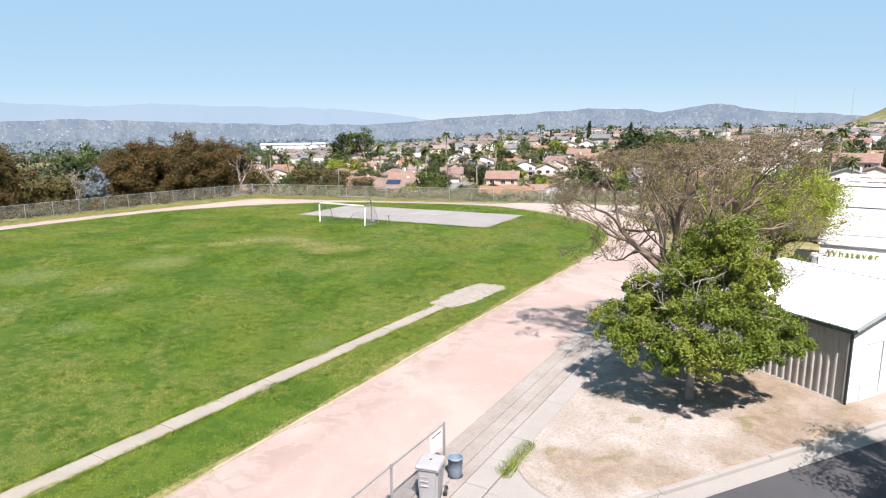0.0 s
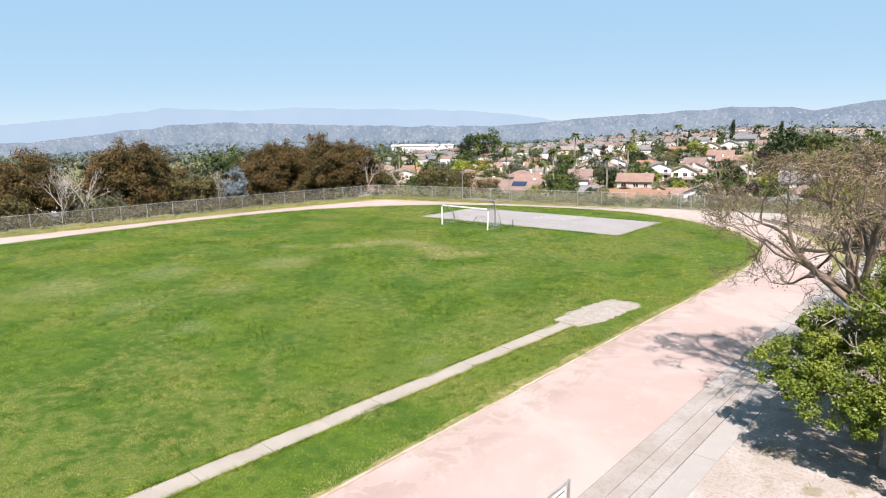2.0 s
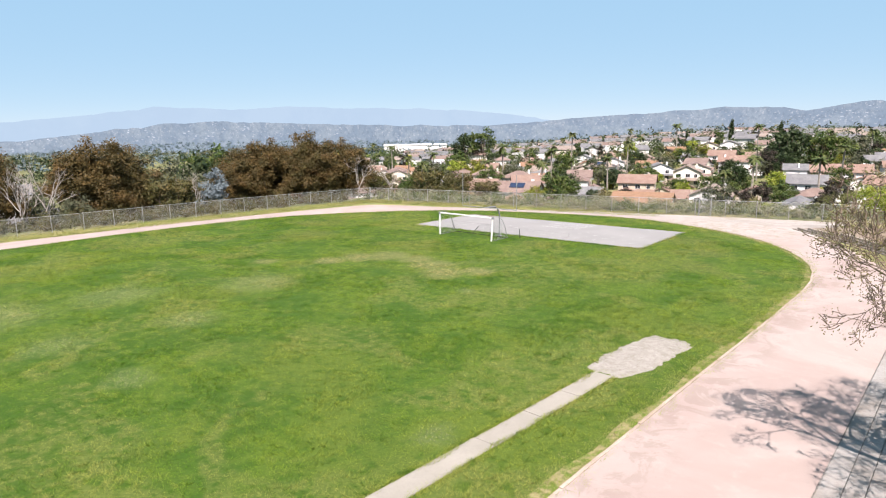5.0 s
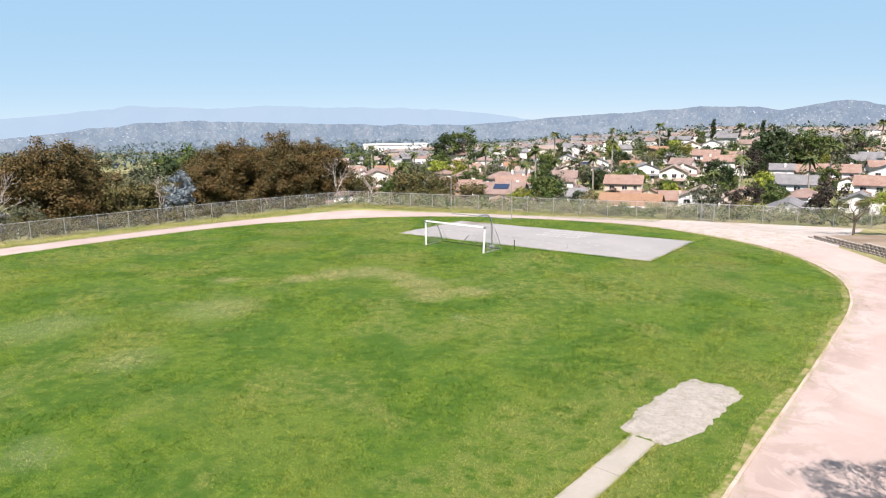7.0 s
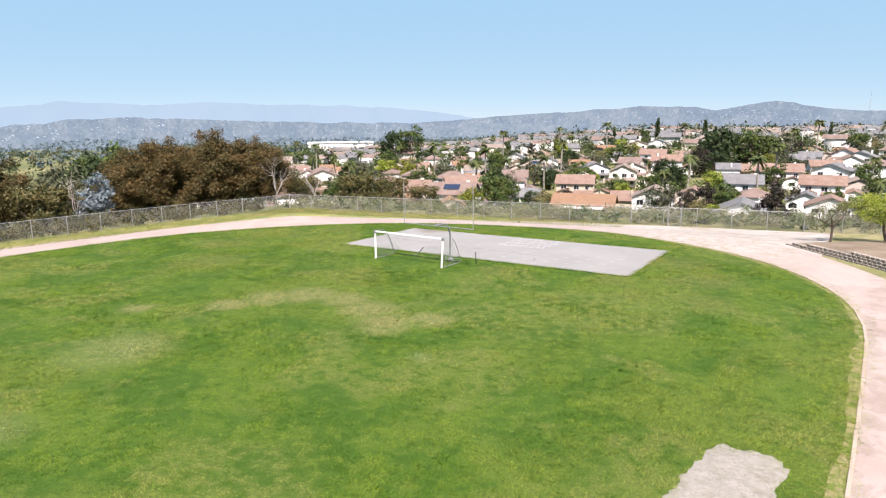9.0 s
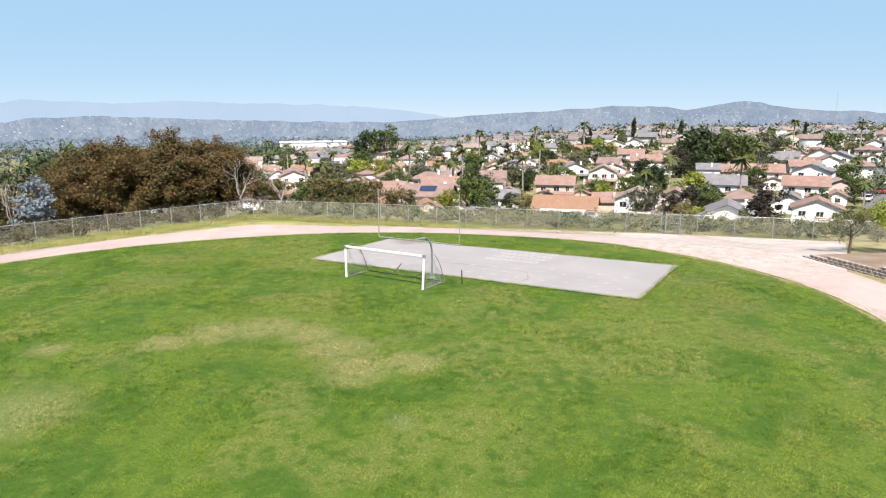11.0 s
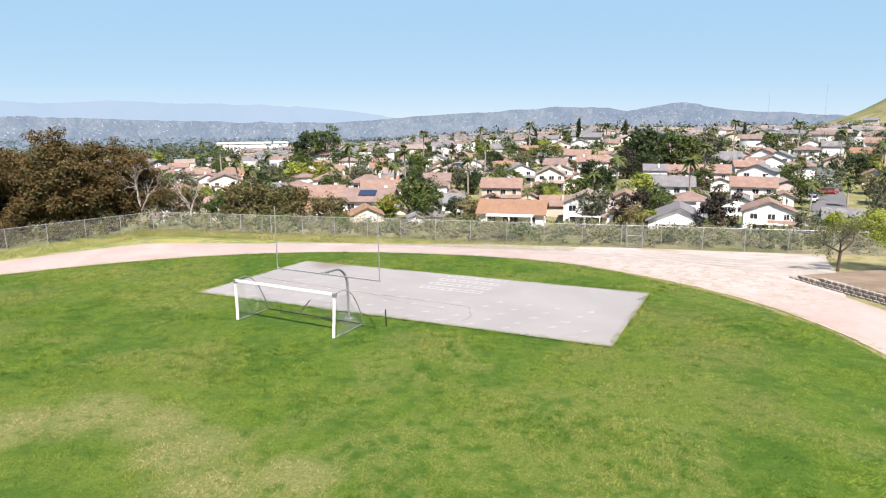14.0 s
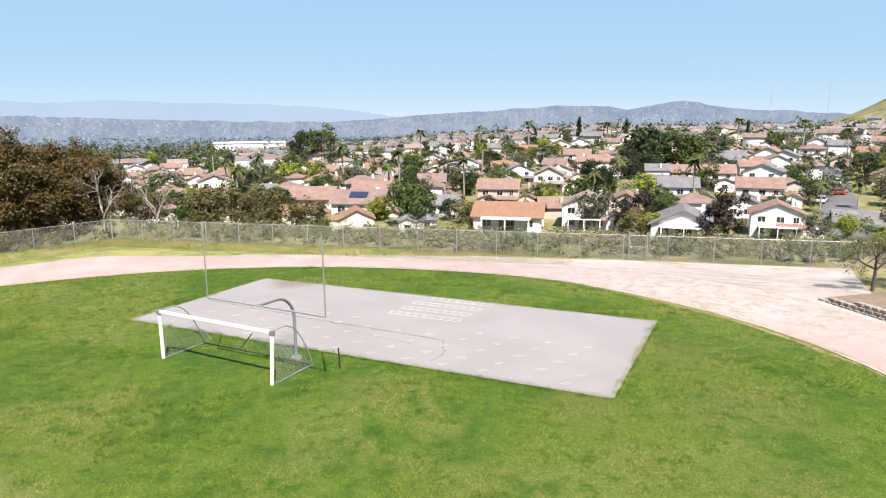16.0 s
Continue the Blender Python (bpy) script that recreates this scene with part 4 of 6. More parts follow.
part("lid_vent", boxed(-0.03, 0.03, 0.0, 0.06, 1.055, 1.066, bevel=0.004), M_BLACK, lid, "small dark hole in the lid")
for z in (0.5, 0.62, 0.74):
    part("rib", boxed(-0.17, 0.02, -0.30, -0.262, z, z + 0.035, bevel=0.008), M_CART, cart)
pipe("handle", [(-0.22, 0.33, 0.9), (-0.22, 0.42, 0.95), (0.22, 0.42, 0.95), (0.22, 0.33, 0.9)], 0.018, M_CART, cart)
for x in (-0.3, 0.3):
    bm = bmesh.new()
    bmesh.ops.create_cone(bm, cap_ends=True, segments=20, radius1=0.13, radius2=0.13, depth=0.06, matrix=pose(0, 0, 0, ry=90))
    bmesh.ops.bevel(bm, geom=list(bm.edges), offset=0.012, segments=2, affect="EDGES")
    wheel = part("wheel", bm, M_BLACK, cart, "black rubber wheel", m=pose(x, 0.27, 0.13))
    bm = bmesh.new()
    bmesh.ops.create_cone(bm, cap_ends=True, segments=14, radius1=0.05, radius2=0.05, depth=0.075, matrix=pose(0, 0, 0, ry=90))
    part("hub", bm, M_CART, wheel)


def turned(profile, seg=24):
    """A vessel turned round the z axis from radius and height pairs."""
    p = np.asarray(profile, float)
    a = np.linspace(0, 2 * np.pi, seg, endpoint=False)
    v = np.stack([p[:, :1] * np.cos(a), p[:, :1] * np.sin(a), np.repeat(p[:, 1:], seg, 1)], -1)
    i = np.arange(len(p) * seg).reshape(len(p), seg)
    j = np.roll(i, -1, 1)
    f = np.stack([i[:-1], j[:-1], j[1:], i[1:]], -1).reshape(-1, 4)
    return v.reshape(-1, 3), f


can = thing("litter_bin", pose(35.5, -35.3, 0.085) @ Matrix.Scale(0.82, 4), "round blue-grey plastic litter bin standing open", "litter bin")
v, f = turned([(0.0, 0.03), (0.21, 0.03), (0.22, 0.06), (0.235, 0.3), (0.25, 0.66), (0.27, 0.67), (0.275, 0.72), (0.24, 0.74), (0.225, 0.7), (0.2, 0.1), (0.0, 0.1)])
part("body", mesh_of("body", v, f, M_CAN, True), None, can)
v, f = turned([(0.0, 0.0), (0.26, 0.0), (0.27, 0.02), (0.25, 0.045), (0.0, 0.05)])
part("dolly", mesh_of("dolly", v, f, M_BLACK, True), None, can, "black round dolly under the bin")
drain = thing("drain_grate", pose(29.75, -40.15, 0.04, rz=35), "small rusty drain grate beside the track edging", "drain")
part("frame", boxed(-0.3, 0.3, -0.16, 0.16, -0.04, 0.05, bevel=0.01), plain("rust", (0.2, 0.1, 0.06), (0.12, 0.07, 0.05), 0.9), drain)
for q in range(5):
    part("bar", boxed(-0.26 + q * 0.12, -0.21 + q * 0.12, -0.13, 0.13, 0.05, 0.06), M_BLACK, drain)

# ---- ribbed metal shed and school buildings ----
EA = math.degrees(math.atan2(0.57, -0.82))
shed = thing("storage_shed", pose(45.1, -24.65, 0.05, rz=EA + 180), "pale ribbed-metal storage shed with white roof and dark trim", "shed")
SL, SW, SH, SR = 5.6, 7.2, 2.75, 3.75       # along -x lies the ribbed wall, along +y the gable


def shed_box(name, x0, x1, y0, y1, z0, z1, mat, label="", bevel=0.0, parent=None):
    return part(name, boxed(x0, x1, y0, y1, z0, z1, bevel=bevel), mat, parent or shed, label)


bm = bmesh.new()
pro, x = [], 0.0
while x > -SL:
    pro += [(x, 0.0), (x - 0.14, 0.0), (x - 0.175, -0.045), (x - 0.245, -0.045)]
    x -= 0.28
pro.append((-SL, 0.0))
lo_v = [bm.verts.new((a, b, 0)) for a, b in pro]
hi_v = [bm.verts.new((a, b, SH)) for a, b in pro]
for a in range(len(pro) - 1):
    bm.faces.new((lo_v[a + 1], lo_v[a], hi_v[a], hi_v[a + 1]))
part("ribbed_wall", bm, M_RIB, shed, "beige vertically ribbed metal wall")
shed_box("base_flashing", -SL, 0.02, -0.06, -0.048, 0, 0.1, M_WHITE)
bm = bmesh.new()
gable = [(0, 0), (SW, 0), (SW, SH), (SW / 2, SR), (0, SH)]
fr = [bm.verts.new((0.0, a, b)) for a, b in gable]
bk = [bm.verts.new((-0.08, a, b)) for a, b in gable]
bm.faces.new(fr)
bm.faces.new(bk[::-1])
for a in range(5):
    b = (a + 1) % 5
    bm.faces.new((fr[a], bk[a], bk[b], fr[b]))
part("gable_wall", bm, M_WHITE, shed, "white painted gable wall")
shed_box("back_wall", -SL, 0, SW - 0.08, SW, 0, SH, M_RIB)
shed_box("end_wall", -SL - 0.06, -SL, 0, SW, 0, SH, M_RIB)
for y0, z0, y1, z1 in ((-0.14, SH - 0.02, SW / 2, SR + 0.05), (SW / 2, SR + 0.05, SW + 0.14, SH - 0.02)):
    bm = bmesh.new()
    pr, w = [], (SL + 0.28) / 20
    for q in range(20):
        xx = 0.14 - q * w
        pr += [(xx, 0.065), (xx - 0.03, 0.065), (xx - 0.04, 0.03), (xx - w + 0.01, 0.03)]
    pr.append((-SL - 0.14, 0.03))
    low = [bm.verts.new((a, y0, z0 + b)) for a, b in pr]
    high = [bm.verts.new((a, y1, z1 + b)) for a, b in pr]
    for a in range(len(pr) - 1):
        bm.faces.new((low[a], high[a], high[a + 1], low[a + 1]))
    ul = [bm.verts.new(p) for p in ((0.14, y0, z0), (0.14, y1, z1), (-SL - 0.14, y1, z1), (-SL - 0.14, y0, z0))]
    bm.faces.new(ul[::-1])
    bm.faces.new((low[0], ul[0], ul[1], high[0]))
    bm.faces.new((low[-1], high[-1], ul[2], ul[3]))
    part("roof", bm, M_ROOFW, shed, "white standing-seam roof")
shed_box("gutter", -SL - 0.14, 0.15, -0.22, -0.10, SH - 0.12, SH + 0.02, M_TRIMG, "dark green eaves gutter", 0.015)
shed_box("downpipe", -0.02, 0.07, -0.12, -0.05, 0.02, SH - 0.1, M_TRIMG, "dark green corner trim", 0.01)
for y0, z0, y1, z1 in ((-0.14, SH - 0.02, SW / 2, SR + 0.03), (SW / 2, SR + 0.03, SW + 0.14, SH - 0.02)):
    pipe("rake_trim", [(0.16, y0, z0), (0.16, y1, z1)], 0.075, plain("grey_green_trim", (0.25, 0.29, 0.28), (0.2, 0.24, 0.23), 0.5), shed)
for q in range(24):
    shed_box("ridge_cap", -q * SL / 24 - 0.2, -q * SL / 24 - 0.02, SW / 2 - 0.1, SW / 2 + 0.1, SR + 0.08, SR + 0.11, M_ROOFW, bevel=0.01)
door = shed_box("door", 0.0, 0.03, 0.75, 1.68, 0.03, 2.08, M_WHITE, "white flush metal door", 0.008)
pipe("door_frame", [(0.03, 0.70, 0.0), (0.03, 0.70, 2.13), (0.03, 1.73, 2.13), (0.03, 1.73, 0.0)], 0.03, M_WHITE, shed)
pipe("door_handle", [(0.03, 1.58, 1.0), (0.09, 1.58, 1.0), (0.09, 1.48, 1.0)], 0.012, M_GALV, door)
vent = thing("roof_vent", shed.matrix_basis @ pose(-SL + 1.2, SW / 2 + 0.4, SR + 0.02), "white round metal vent pipe on the shed roof", "vent pipe")
v, f = turned([(0.1, -0.12), (0.1, 0.3), (0.16, 0.31), (0.17, 0.42), (0.12, 0.48), (0.0, 0.5)], 16)
part("cowl", mesh_of("cowl", v, f, M_ROOFW, True), None, vent)


def school_block(m, W, D, H, rise, label):
    """A long portable classroom: white walls, low white roof in stepped seams, fascia."""
    b = thing("classroom", m, label, "classroom", "white school blocks")
    for nm, a in (("front_wall", (0, W, 0, 0.12)), ("back_wall", (0, W, D - 0.12, D)), ("side_wall", (0, 0.12, 0.12, D - 0.12)), ("side_wall", (W - 0.12, W, 0.12, D - 0.12))):
        part(nm, boxed(*a, 0, H), STUCCO[0], b)
    part("fascia", boxed(-0.08, W + 0.08, -0.1, -0.02, H + 0.02, H + 0.2, bevel=0.01), M_WHITE, b)
    n = 4
    for q in range(n):
        y0, y1 = -0.1 + q * (D + 0.4) / n, -0.1 + (q + 1) * (D + 0.4) / n
        bm = boxed(-0.12, W + 0.12, y0, y1 + 0.05, H + 0.2 + rise * q / n, H + 0.3 + rise * q / n, bevel=0.02)
        part("roof_panel", bm, M_ROOFW, b)
    return b


blk = school_block(pose(44.0, -13.2, 0, rz=-4), 14, 6, 3.75, 0.5, "white classroom wall lettered in lime green")
school_block(pose(44.6, -3.5, 0, rz=-4), 15, 7, 4.0, 0.7, "white flat-roofed classroom block behind the shed")
school_block(pose(45.2, 8.0, 0, rz=-4), 15, 8, 4.3, 0.8, "white flat-roofed classroom block farther along")
fc = bpy.data.curves.new("wall_lettering", "FONT")
fc.body, fc.size, fc.extrude, fc.align_x, fc.space_character = "Whatever", 0.43, 0.008, "LEFT", 1.25
tmp = bpy.data.objects.new("wall_lettering", fc)
me = bpy.data.meshes.new_from_object(tmp)
bpy.data.objects.remove(tmp)
me.materials.clear()
me.materials.append(M_LETTER)
part("wall_lettering", me, None, blk, "lime green painted word on the wall", m=pose(0.35, -0.02, 3.22, rx=90))


# ---- trees ----
def unit(n, r):
    v = r.normal(size=(n, 3))
    return v / np.linalg.norm(v, axis=1, keepdims=True)


def leaf_cloud(centres, spread, per, size, r, flat=0.75, up=0.5):
    """Small folded leaves scattered about clump centres, each turned its own way, facing outward and up."""
    c = np.repeat(centres, per, 0)
    n = len(c)
    s = np.repeat(np.broadcast_to(spread, len(centres)), per)[:, None]
    off = unit(n, r) * (r.random((n, 1)) ** 0.45) * s * np.array([1, 1, flat])
    p = c + off
    nrm = off / np.maximum(np.linalg.norm(off, axis=1, keepdims=True), 1e-6) * 0.6 + r.normal(0, 0.5, (n, 3)) + np.array([0, 0, up])
    nrm /= np.linalg.norm(nrm, axis=1, keepdims=True)
    a = np.cross(nrm, unit(n, r))
    a /= np.maximum(np.linalg.norm(a, axis=1, keepdims=True), 1e-6)
    b = np.cross(nrm, a)
    L = size * r.uniform(0.6, 1.3, (n, 1))
    fold = nrm * L * 0.18
    v = np.stack([p - a * L, p - b * L * 0.45 - fold, p + a * L, p + b * L * 0.45 - fold], 1)
    f = np.arange(n * 4).reshape(-1, 4)
    return v.reshape(-1, 3), f


def grow(p, d, length, radius, depth, r, out, tips, spread=0.6, lift=0.15, kids=3, wander=0.18, shrink=0.68):
    """Limbs that fork and thin out; fills out with tube rows and tips with end points."""
    steps = 3
    for q in range(steps):
        d = d + r.normal(0, wander, 3) + np.array([0, 0, lift * 0.4])
        d /= np.linalg.norm(d)
        p2 = p + d * length / steps
        r2 = radius * (1 - 0.3 / steps)
        out.append((*p, *p2, radius, r2))
        p, radius = p2, r2
        if depth <= 1 and q:
            tips.append(p.copy())
    if depth == 0:
        tips.append(p)
        return
    for q in range(kids if r.random() > 0.2 else kids - 1):
        nd = d + r.normal(0, spread, 3) + np.array([0, 0, lift])
        nd /= np.linalg.norm(nd)
        grow(p, nd, length * shrink * r.uniform(0.75, 1.2), radius * 0.66, depth - 1, r, out, tips, spread, lift, kids, wander, shrink)


def crown_centres(n, rx, ry, rz, zc, r, hollow=0.45):
    """Clump centres in an uneven crown."""
    d = unit(n, r)
    lump = 1 + 0.22 * np.sin(d[:, 0] * 4 + 1.3) * np.cos(d[:, 1] * 3 + 0.4) + 0.15 * np.sin(d[:, 2] * 6 + d[:, 0] * 5)
    q = hollow + (1 - hollow) * r.random(n) ** 0.6
    return d * (q * lump)[:, None] * np.array([rx, ry, rz]) + np.array([0, 0, zc])


def tree_meshes(seed, H, R, leafmat, barkmat, clumps=42, per=42, size=0.28, low=0.25, trunk=0.03, spread=0.26, flat=0.75):
    """Trunk-and-limbs mesh and crown mesh of a broad tree, standing at the origin."""
    r = np.random.default_rng(seed)
    zc, rz = H * (1 + low) / 2, H * (1 - low) / 2
    segs, tips = [], []
    cs = crown_centres(clumps, R * 0.85, R * 0.85, rz * 0.85, zc, r)
    p = np.array([0.0, 0, -0.3])
    th = H * low * 1.15
    fork = np.array([r.normal(0, R * 0.05), r.normal(0, R * 0.05), th])
    rad0 = H * trunk
    m = (p + fork) / 2 + np.array([r.normal(0, 0.03 * R), r.normal(0, 0.03 * R), 0])
    segs += [(*p, *m, rad0 * 1.2, rad0), (*m, *fork, rad0, rad0 * 0.85)]
    for c in cs[:: max(1, clumps // 16)]:
        k1 = fork + (c - fork) * 0.5 + r.normal(0, 0.08 * R, 3)
        segs += [(*fork, *k1, rad0 * 0.5, rad0 * 0.3), (*k1, *c, rad0 * 0.3, rad0 * 0.08)]
    v, f = tubes(segs, 6)
    a = mesh_of("trunk", v, f, barkmat, True)
    v, f = leaf_cloud(cs, R * spread * r.uniform(0.7, 1.35, clumps), per, size, r, flat)
    return a, mesh_of("crown", v, f, leafmat)


def plant(name, meshes, x, y, z, s, label, category="tree", group="", rz=0.0, squash=1.0):
    t = thing(name, pose(x, y, z, rz=rz) @ Matrix.Diagonal((s, s, s * squash, 1)), label, category, group)
    part("trunk", meshes[0], None, t)
    part("crown", meshes[1], None, t)
    return t


# shade tree over the dusty island
r = np.random.default_rng(21)
shade = thing("shade_tree", pose(40.3, -26.8, 0.1), "dense green shade tree with a pale straight trunk", "tree")
segs, tips = [], []
segs += [(0, 0, -0.2, 0.02, 0.02, 0.9, 0.17, 0.13), (0.02, 0.02, 0.9, -0.05, 0.05, 2.0, 0.13, 0.12)]
for q in range(9):
    a = q * 2.4 + r.normal(0, 0.2)
    grow(np.array([-0.05, 0.05, 2.0 + 0.22 * q]), np.array([math.cos(a), math.sin(a), 0.75 + 0.08 * q]), 1.5 - 0.06 * q, 0.07, 2, r, segs, tips, 0.5, 0.1)
segs.append((-0.05, 0.05, 2.0, 0.05, 0.1, 5.2, 0.11, 0.03))
v, f = tubes(segs, 7)
part("trunk", mesh_of("trunk", v, f, M_BARK, True), None, shade, "pale grey trunk and limbs")
lobes = np.array([(-2.9, 0.0, 2.6, 0.95), (-2.1, -1.5, 2.5, 0.95), (-0.8, -2.2, 2.35, 0.9), (0.7, -2.3, 2.45, 0.9), (2.1, -1.6, 2.65, 0.9), (3.1, 0.0, 2.55, 0.9), (2.2, 1.5, 2.9, 1.0), (0.0, 2.3, 2.9, 1.0), (-1.9, 1.6, 2.9, 1.0),
                  (-1.6, -0.3, 3.7, 0.95), (1.7, -0.7, 3.8, 1.0), (0.1, -1.3, 3.7, 1.0), (0.5, 1.2, 4.1, 1.0), (-0.5, -0.3, 4.8, 0.9), (1.3, 0.0, 5.2, 0.95), (1.1, 0.1, 6.1, 0.7), (2.1, 0.4, 4.6, 0.75), (0.2, 0.5, 5.6, 0.7)])
lobes = np.repeat(lobes, 44, 0)
off = unit(len(lobes), r) * (r.random((len(lobes), 1)) ** 0.4) * lobes[:, 3:] * np.array([1.15, 1.15, 0.8])
lobes[:, :2] *= 0.86
cs = lobes[:, :3] @ np.array([(0.99, 0.135, 0), (-0.135, 0.99, 0), (0, 0, 1)]) + off
v, f = leaf_cloud(cs, r.uniform(0.1, 0.42, len(cs)), 190, 0.05, r, 0.9, 0.35)
part("crown", mesh_of("crown", v, f, L_SHADE), None, shade, "glossy green leaves, yellower at the tips")
segs = []
for q in range(26):
    a, z0 = r.random() * 6.28, r.uniform(2.5, 5.6)
    p = np.array([2.0 * math.cos(a), 2.0 * math.sin(a), z0])
    grow(p, np.array([math.cos(a), math.sin(a), 0.5]), 0.8, 0.012, 1, r, segs, [], 0.5, 0.1, 3)
v, f = tubes(segs, 4)
tagged(part("dead_wood", mesh_of("dead_wood", v, f, M_DEAD), None, shade, "bare grey twigs among the leaves"), kind="stuff")

# nearly bare tree that throws its branch shadow over the track
r = np.random.default_rng(5)
bare = thing("bare_tree", pose(39.2, -23.4, 0.1), "wide half-bare tree with brown twigs and sparse olive leaves", "tree")
segs, tips = [], []
p0 = np.array([-0.4, -0.8, 4.0])
segs += [(0.7, 0.1, -0.2, 0.45, -0.2, 1.6, 0.25, 0.2), (0.45, -0.2, 1.6, -0.4, -0.8, 4.0, 0.2, 0.18)]
for dirn, ln, rad_ in (((-0.95, -0.1, 0.6), 2.4, 0.13), ((-0.4, 0.2, 0.9), 2.1, 0.12), ((0.35, -0.1, 0.95), 2.2, 0.13), ((0.95, 0.2, 0.55), 2.7, 0.13), ((0.5, 0.85, 0.5), 2.4, 0.11), ((-0.55, 0.8, 0.5), 2.4, 0.11), ((0.55, -0.7, 0.6), 1.9, 0.1), ((0.8, 0.5, 0.75), 2.6, 0.11), ((0.1, 0.3, 1.0), 2.2, 0.11), ((-0.75, 0.35, 0.75), 2.3, 0.11), ((0.25, 0.95, 0.6), 2.6, 0.13), ((-0.2, 0.9, 0.8), 2.4, 0.12), ((0.75, 0.7, 0.7), 2.5, 0.12)):
    grow(p0 + r.normal(0, 0.1, 3), np.array(dirn), ln * 0.98, rad_, 6, r, segs, tips, 0.5, 0.13, 3, 0.15, 0.69)
s = np.array(segs)
for col in (2, 5):
    s[:, col] = np.where(s[:, col] > 8.0, 8.0 + (s[:, col] - 8.0) * 0.4, np.where(s[:, col] < 3.6, np.minimum(s[:, col], 3.6), s[:, col]))
s[:, 6:] = np.maximum(s[:, 6:], 0.009)
v, f = tubes(s, 4)
part("trunk", mesh_of("trunk", v, f, M_TWIG, True), None, bare, "brown trunk with limbs and fine twigs")
tips = np.array(tips)
tips = tips[r.random(len(tips)) < 0.7]
tips[:, 2] = np.where(tips[:, 2] > 8.0, 8.0 + (tips[:, 2] - 8.0) * 0.4, tips[:, 2])
v, f = leaf_cloud(tips, 0.28, 2, 0.034, r, 0.8)
part("crown", mesh_of("crown", v, f, L_OLIVE), None, bare, "sparse dull olive leaves")

plant("tree", tree_meshes(31, 8.0, 4.1, L_LIME, M_BARKD, 190, 200, 0.055, 0.4, 0.022, 0.2, 0.5), 41.7, -14.4, 0.05, 1.0, "lime green feathery tree behind the shed")
plant("tree", tree_meshes(33, 6.4, 2.9, L_SHADE, M_BARK, 90, 200, 0.06, 0.3, 0.025, 0.22, 0.6), 48.0, -30.9, 0.0, 0.95, "leafy tree across the road that shades the kerb")
plant("tree", tree_meshes(32, 6.5, 3.6, L_OLIVE, M_BARKD, 110, 130, 0.07, 0.45, 0.022, 0.2, 0.5), 39.8, -11.0, 0.05, 1.0, "olive feathery tree beside the walk")

# young tree and low green tree on the bank beyond the bend
r = np.random.default_rng(8)
young = thing("young_tree", pose(26.6, 24.4, -0.15), "small thin-leaved tree with a forked brown trunk", "tree")
segs, tips = [(0, 0, -0.3, 0.05, 0, 1.3, 0.11, 0.09)], []
for dirn in ((-0.8, 0.1, 0.8), (0.8, -0.1, 0.8), (0.1, 0.6, 1.0), (0.2, -0.5, 1.0)):
    grow(np.array([0.05, 0, 1.3]), np.array(dirn), 1.0, 0.06, 3, r, segs, tips, 0.5, 0.12, 3)
v, f = tubes(segs, 5)
part("trunk", mesh_of("trunk", v, f, M_BARKD, True), None, young)
v, f = leaf_cloud(np.array(tips), 0.34, 8, 0.05, r)
part("crown", mesh_of("crown", v, f, leaf("thin_spring_leaf", (0.14, 0.17, 0.05), (0.2, 0.21, 0.07), (0.2, 0.18, 0.08))), None, young, "thin yellowish olive leaves")
plant("tree", tree_meshes(41, 3.8, 3.6, L_LIME, M_BARKD, 70, 130, 0.085, 0.35, 0.03, 0.24, 0.5), 30.3, 26.6, gz(30.3, 26.6) + 0.3, 1.0, "spreading lime green tree on the bank")
plant("tree", tree_meshes(42, 4.0, 3.0, L_LIME, M_BARKD, 60, 110, 0.085, 0.35, 0.03, 0.24, 0.5), 38.5, 22.0, 0.2, 1.0, "spreading bright green tree on the bank")

# bronze eucalyptus belt behind the west fence
EUC = [tree_meshes(60 + q, 10.5, 5.6, (L_EUC, L_EUC, L_EUC3, L_EUC)[q], M_BARK, 260, 150, 0.145, 0.03, 0.02, 0.19, 0.8) for q in range(4)]
r = np.random.default_rng(3)
for x, y, s, kq in ((-53, -21.5, 0.98, 1), (-58, -27, 0.95, 0), (-50, -30, 0.9, 3), (-51.5, -9.5, 1.06, 0), (-53, -5.5, 0.92, 2), (-47.5, 9.5, 0.86, 1), (-45.5, 13.5, 1.0, 0), (-43.6, 18.2, 1.05, 2), (-41.6, 24.4, 1.0, 0),
                    (-51, 15, 0.92, 3), (-47.5, 22.5, 0.95, 1)):
    z = gz(x, y)
    plant("eucalyptus", EUC[kq], x, y, z, s * r.uniform(0.96, 1.04) * (7.9 - z) / 10.5, "broad bronze-brown eucalyptus behind the chain-link fence", group="eucalyptus belt", rz=r.uniform(0, 360))
LOW = [tree_meshes(80 + q, 5.2, 3.4, m_, M_BARKD, 60, 55, 0.17, 0.05, 0.02, 0.25) for q, m_ in enumerate((L_EUC2, L_GREYG, L_GREEN))]
for x, y, s, kq in ((-47, -1.5, 1.2, 0), (-48, 2.5, 1.15, 0), (-49, 4.5, 0.9, 1), (-51, 1, 1.3, 1), (-46, -13.5, 0.75, 1), (-52, -15.5, 1.1, 1), (-48, -25, 0.9, 0), (-46, -33, 1.1, 2), (-37, 28.5, 0.9, 0), (-30, 31.5, 1.05, 0), (-25.5, 33.5, 1.0, 0), (-33.5, 31.5, 0.9, 2), (-21, 35, 0.8, 0)):
    plant("tree", LOW[kq], x, y, gz(x, y) - 0.2, s, "low dusty olive tree outside the fence", group="low trees outside the fence", rz=r.uniform(0, 360))
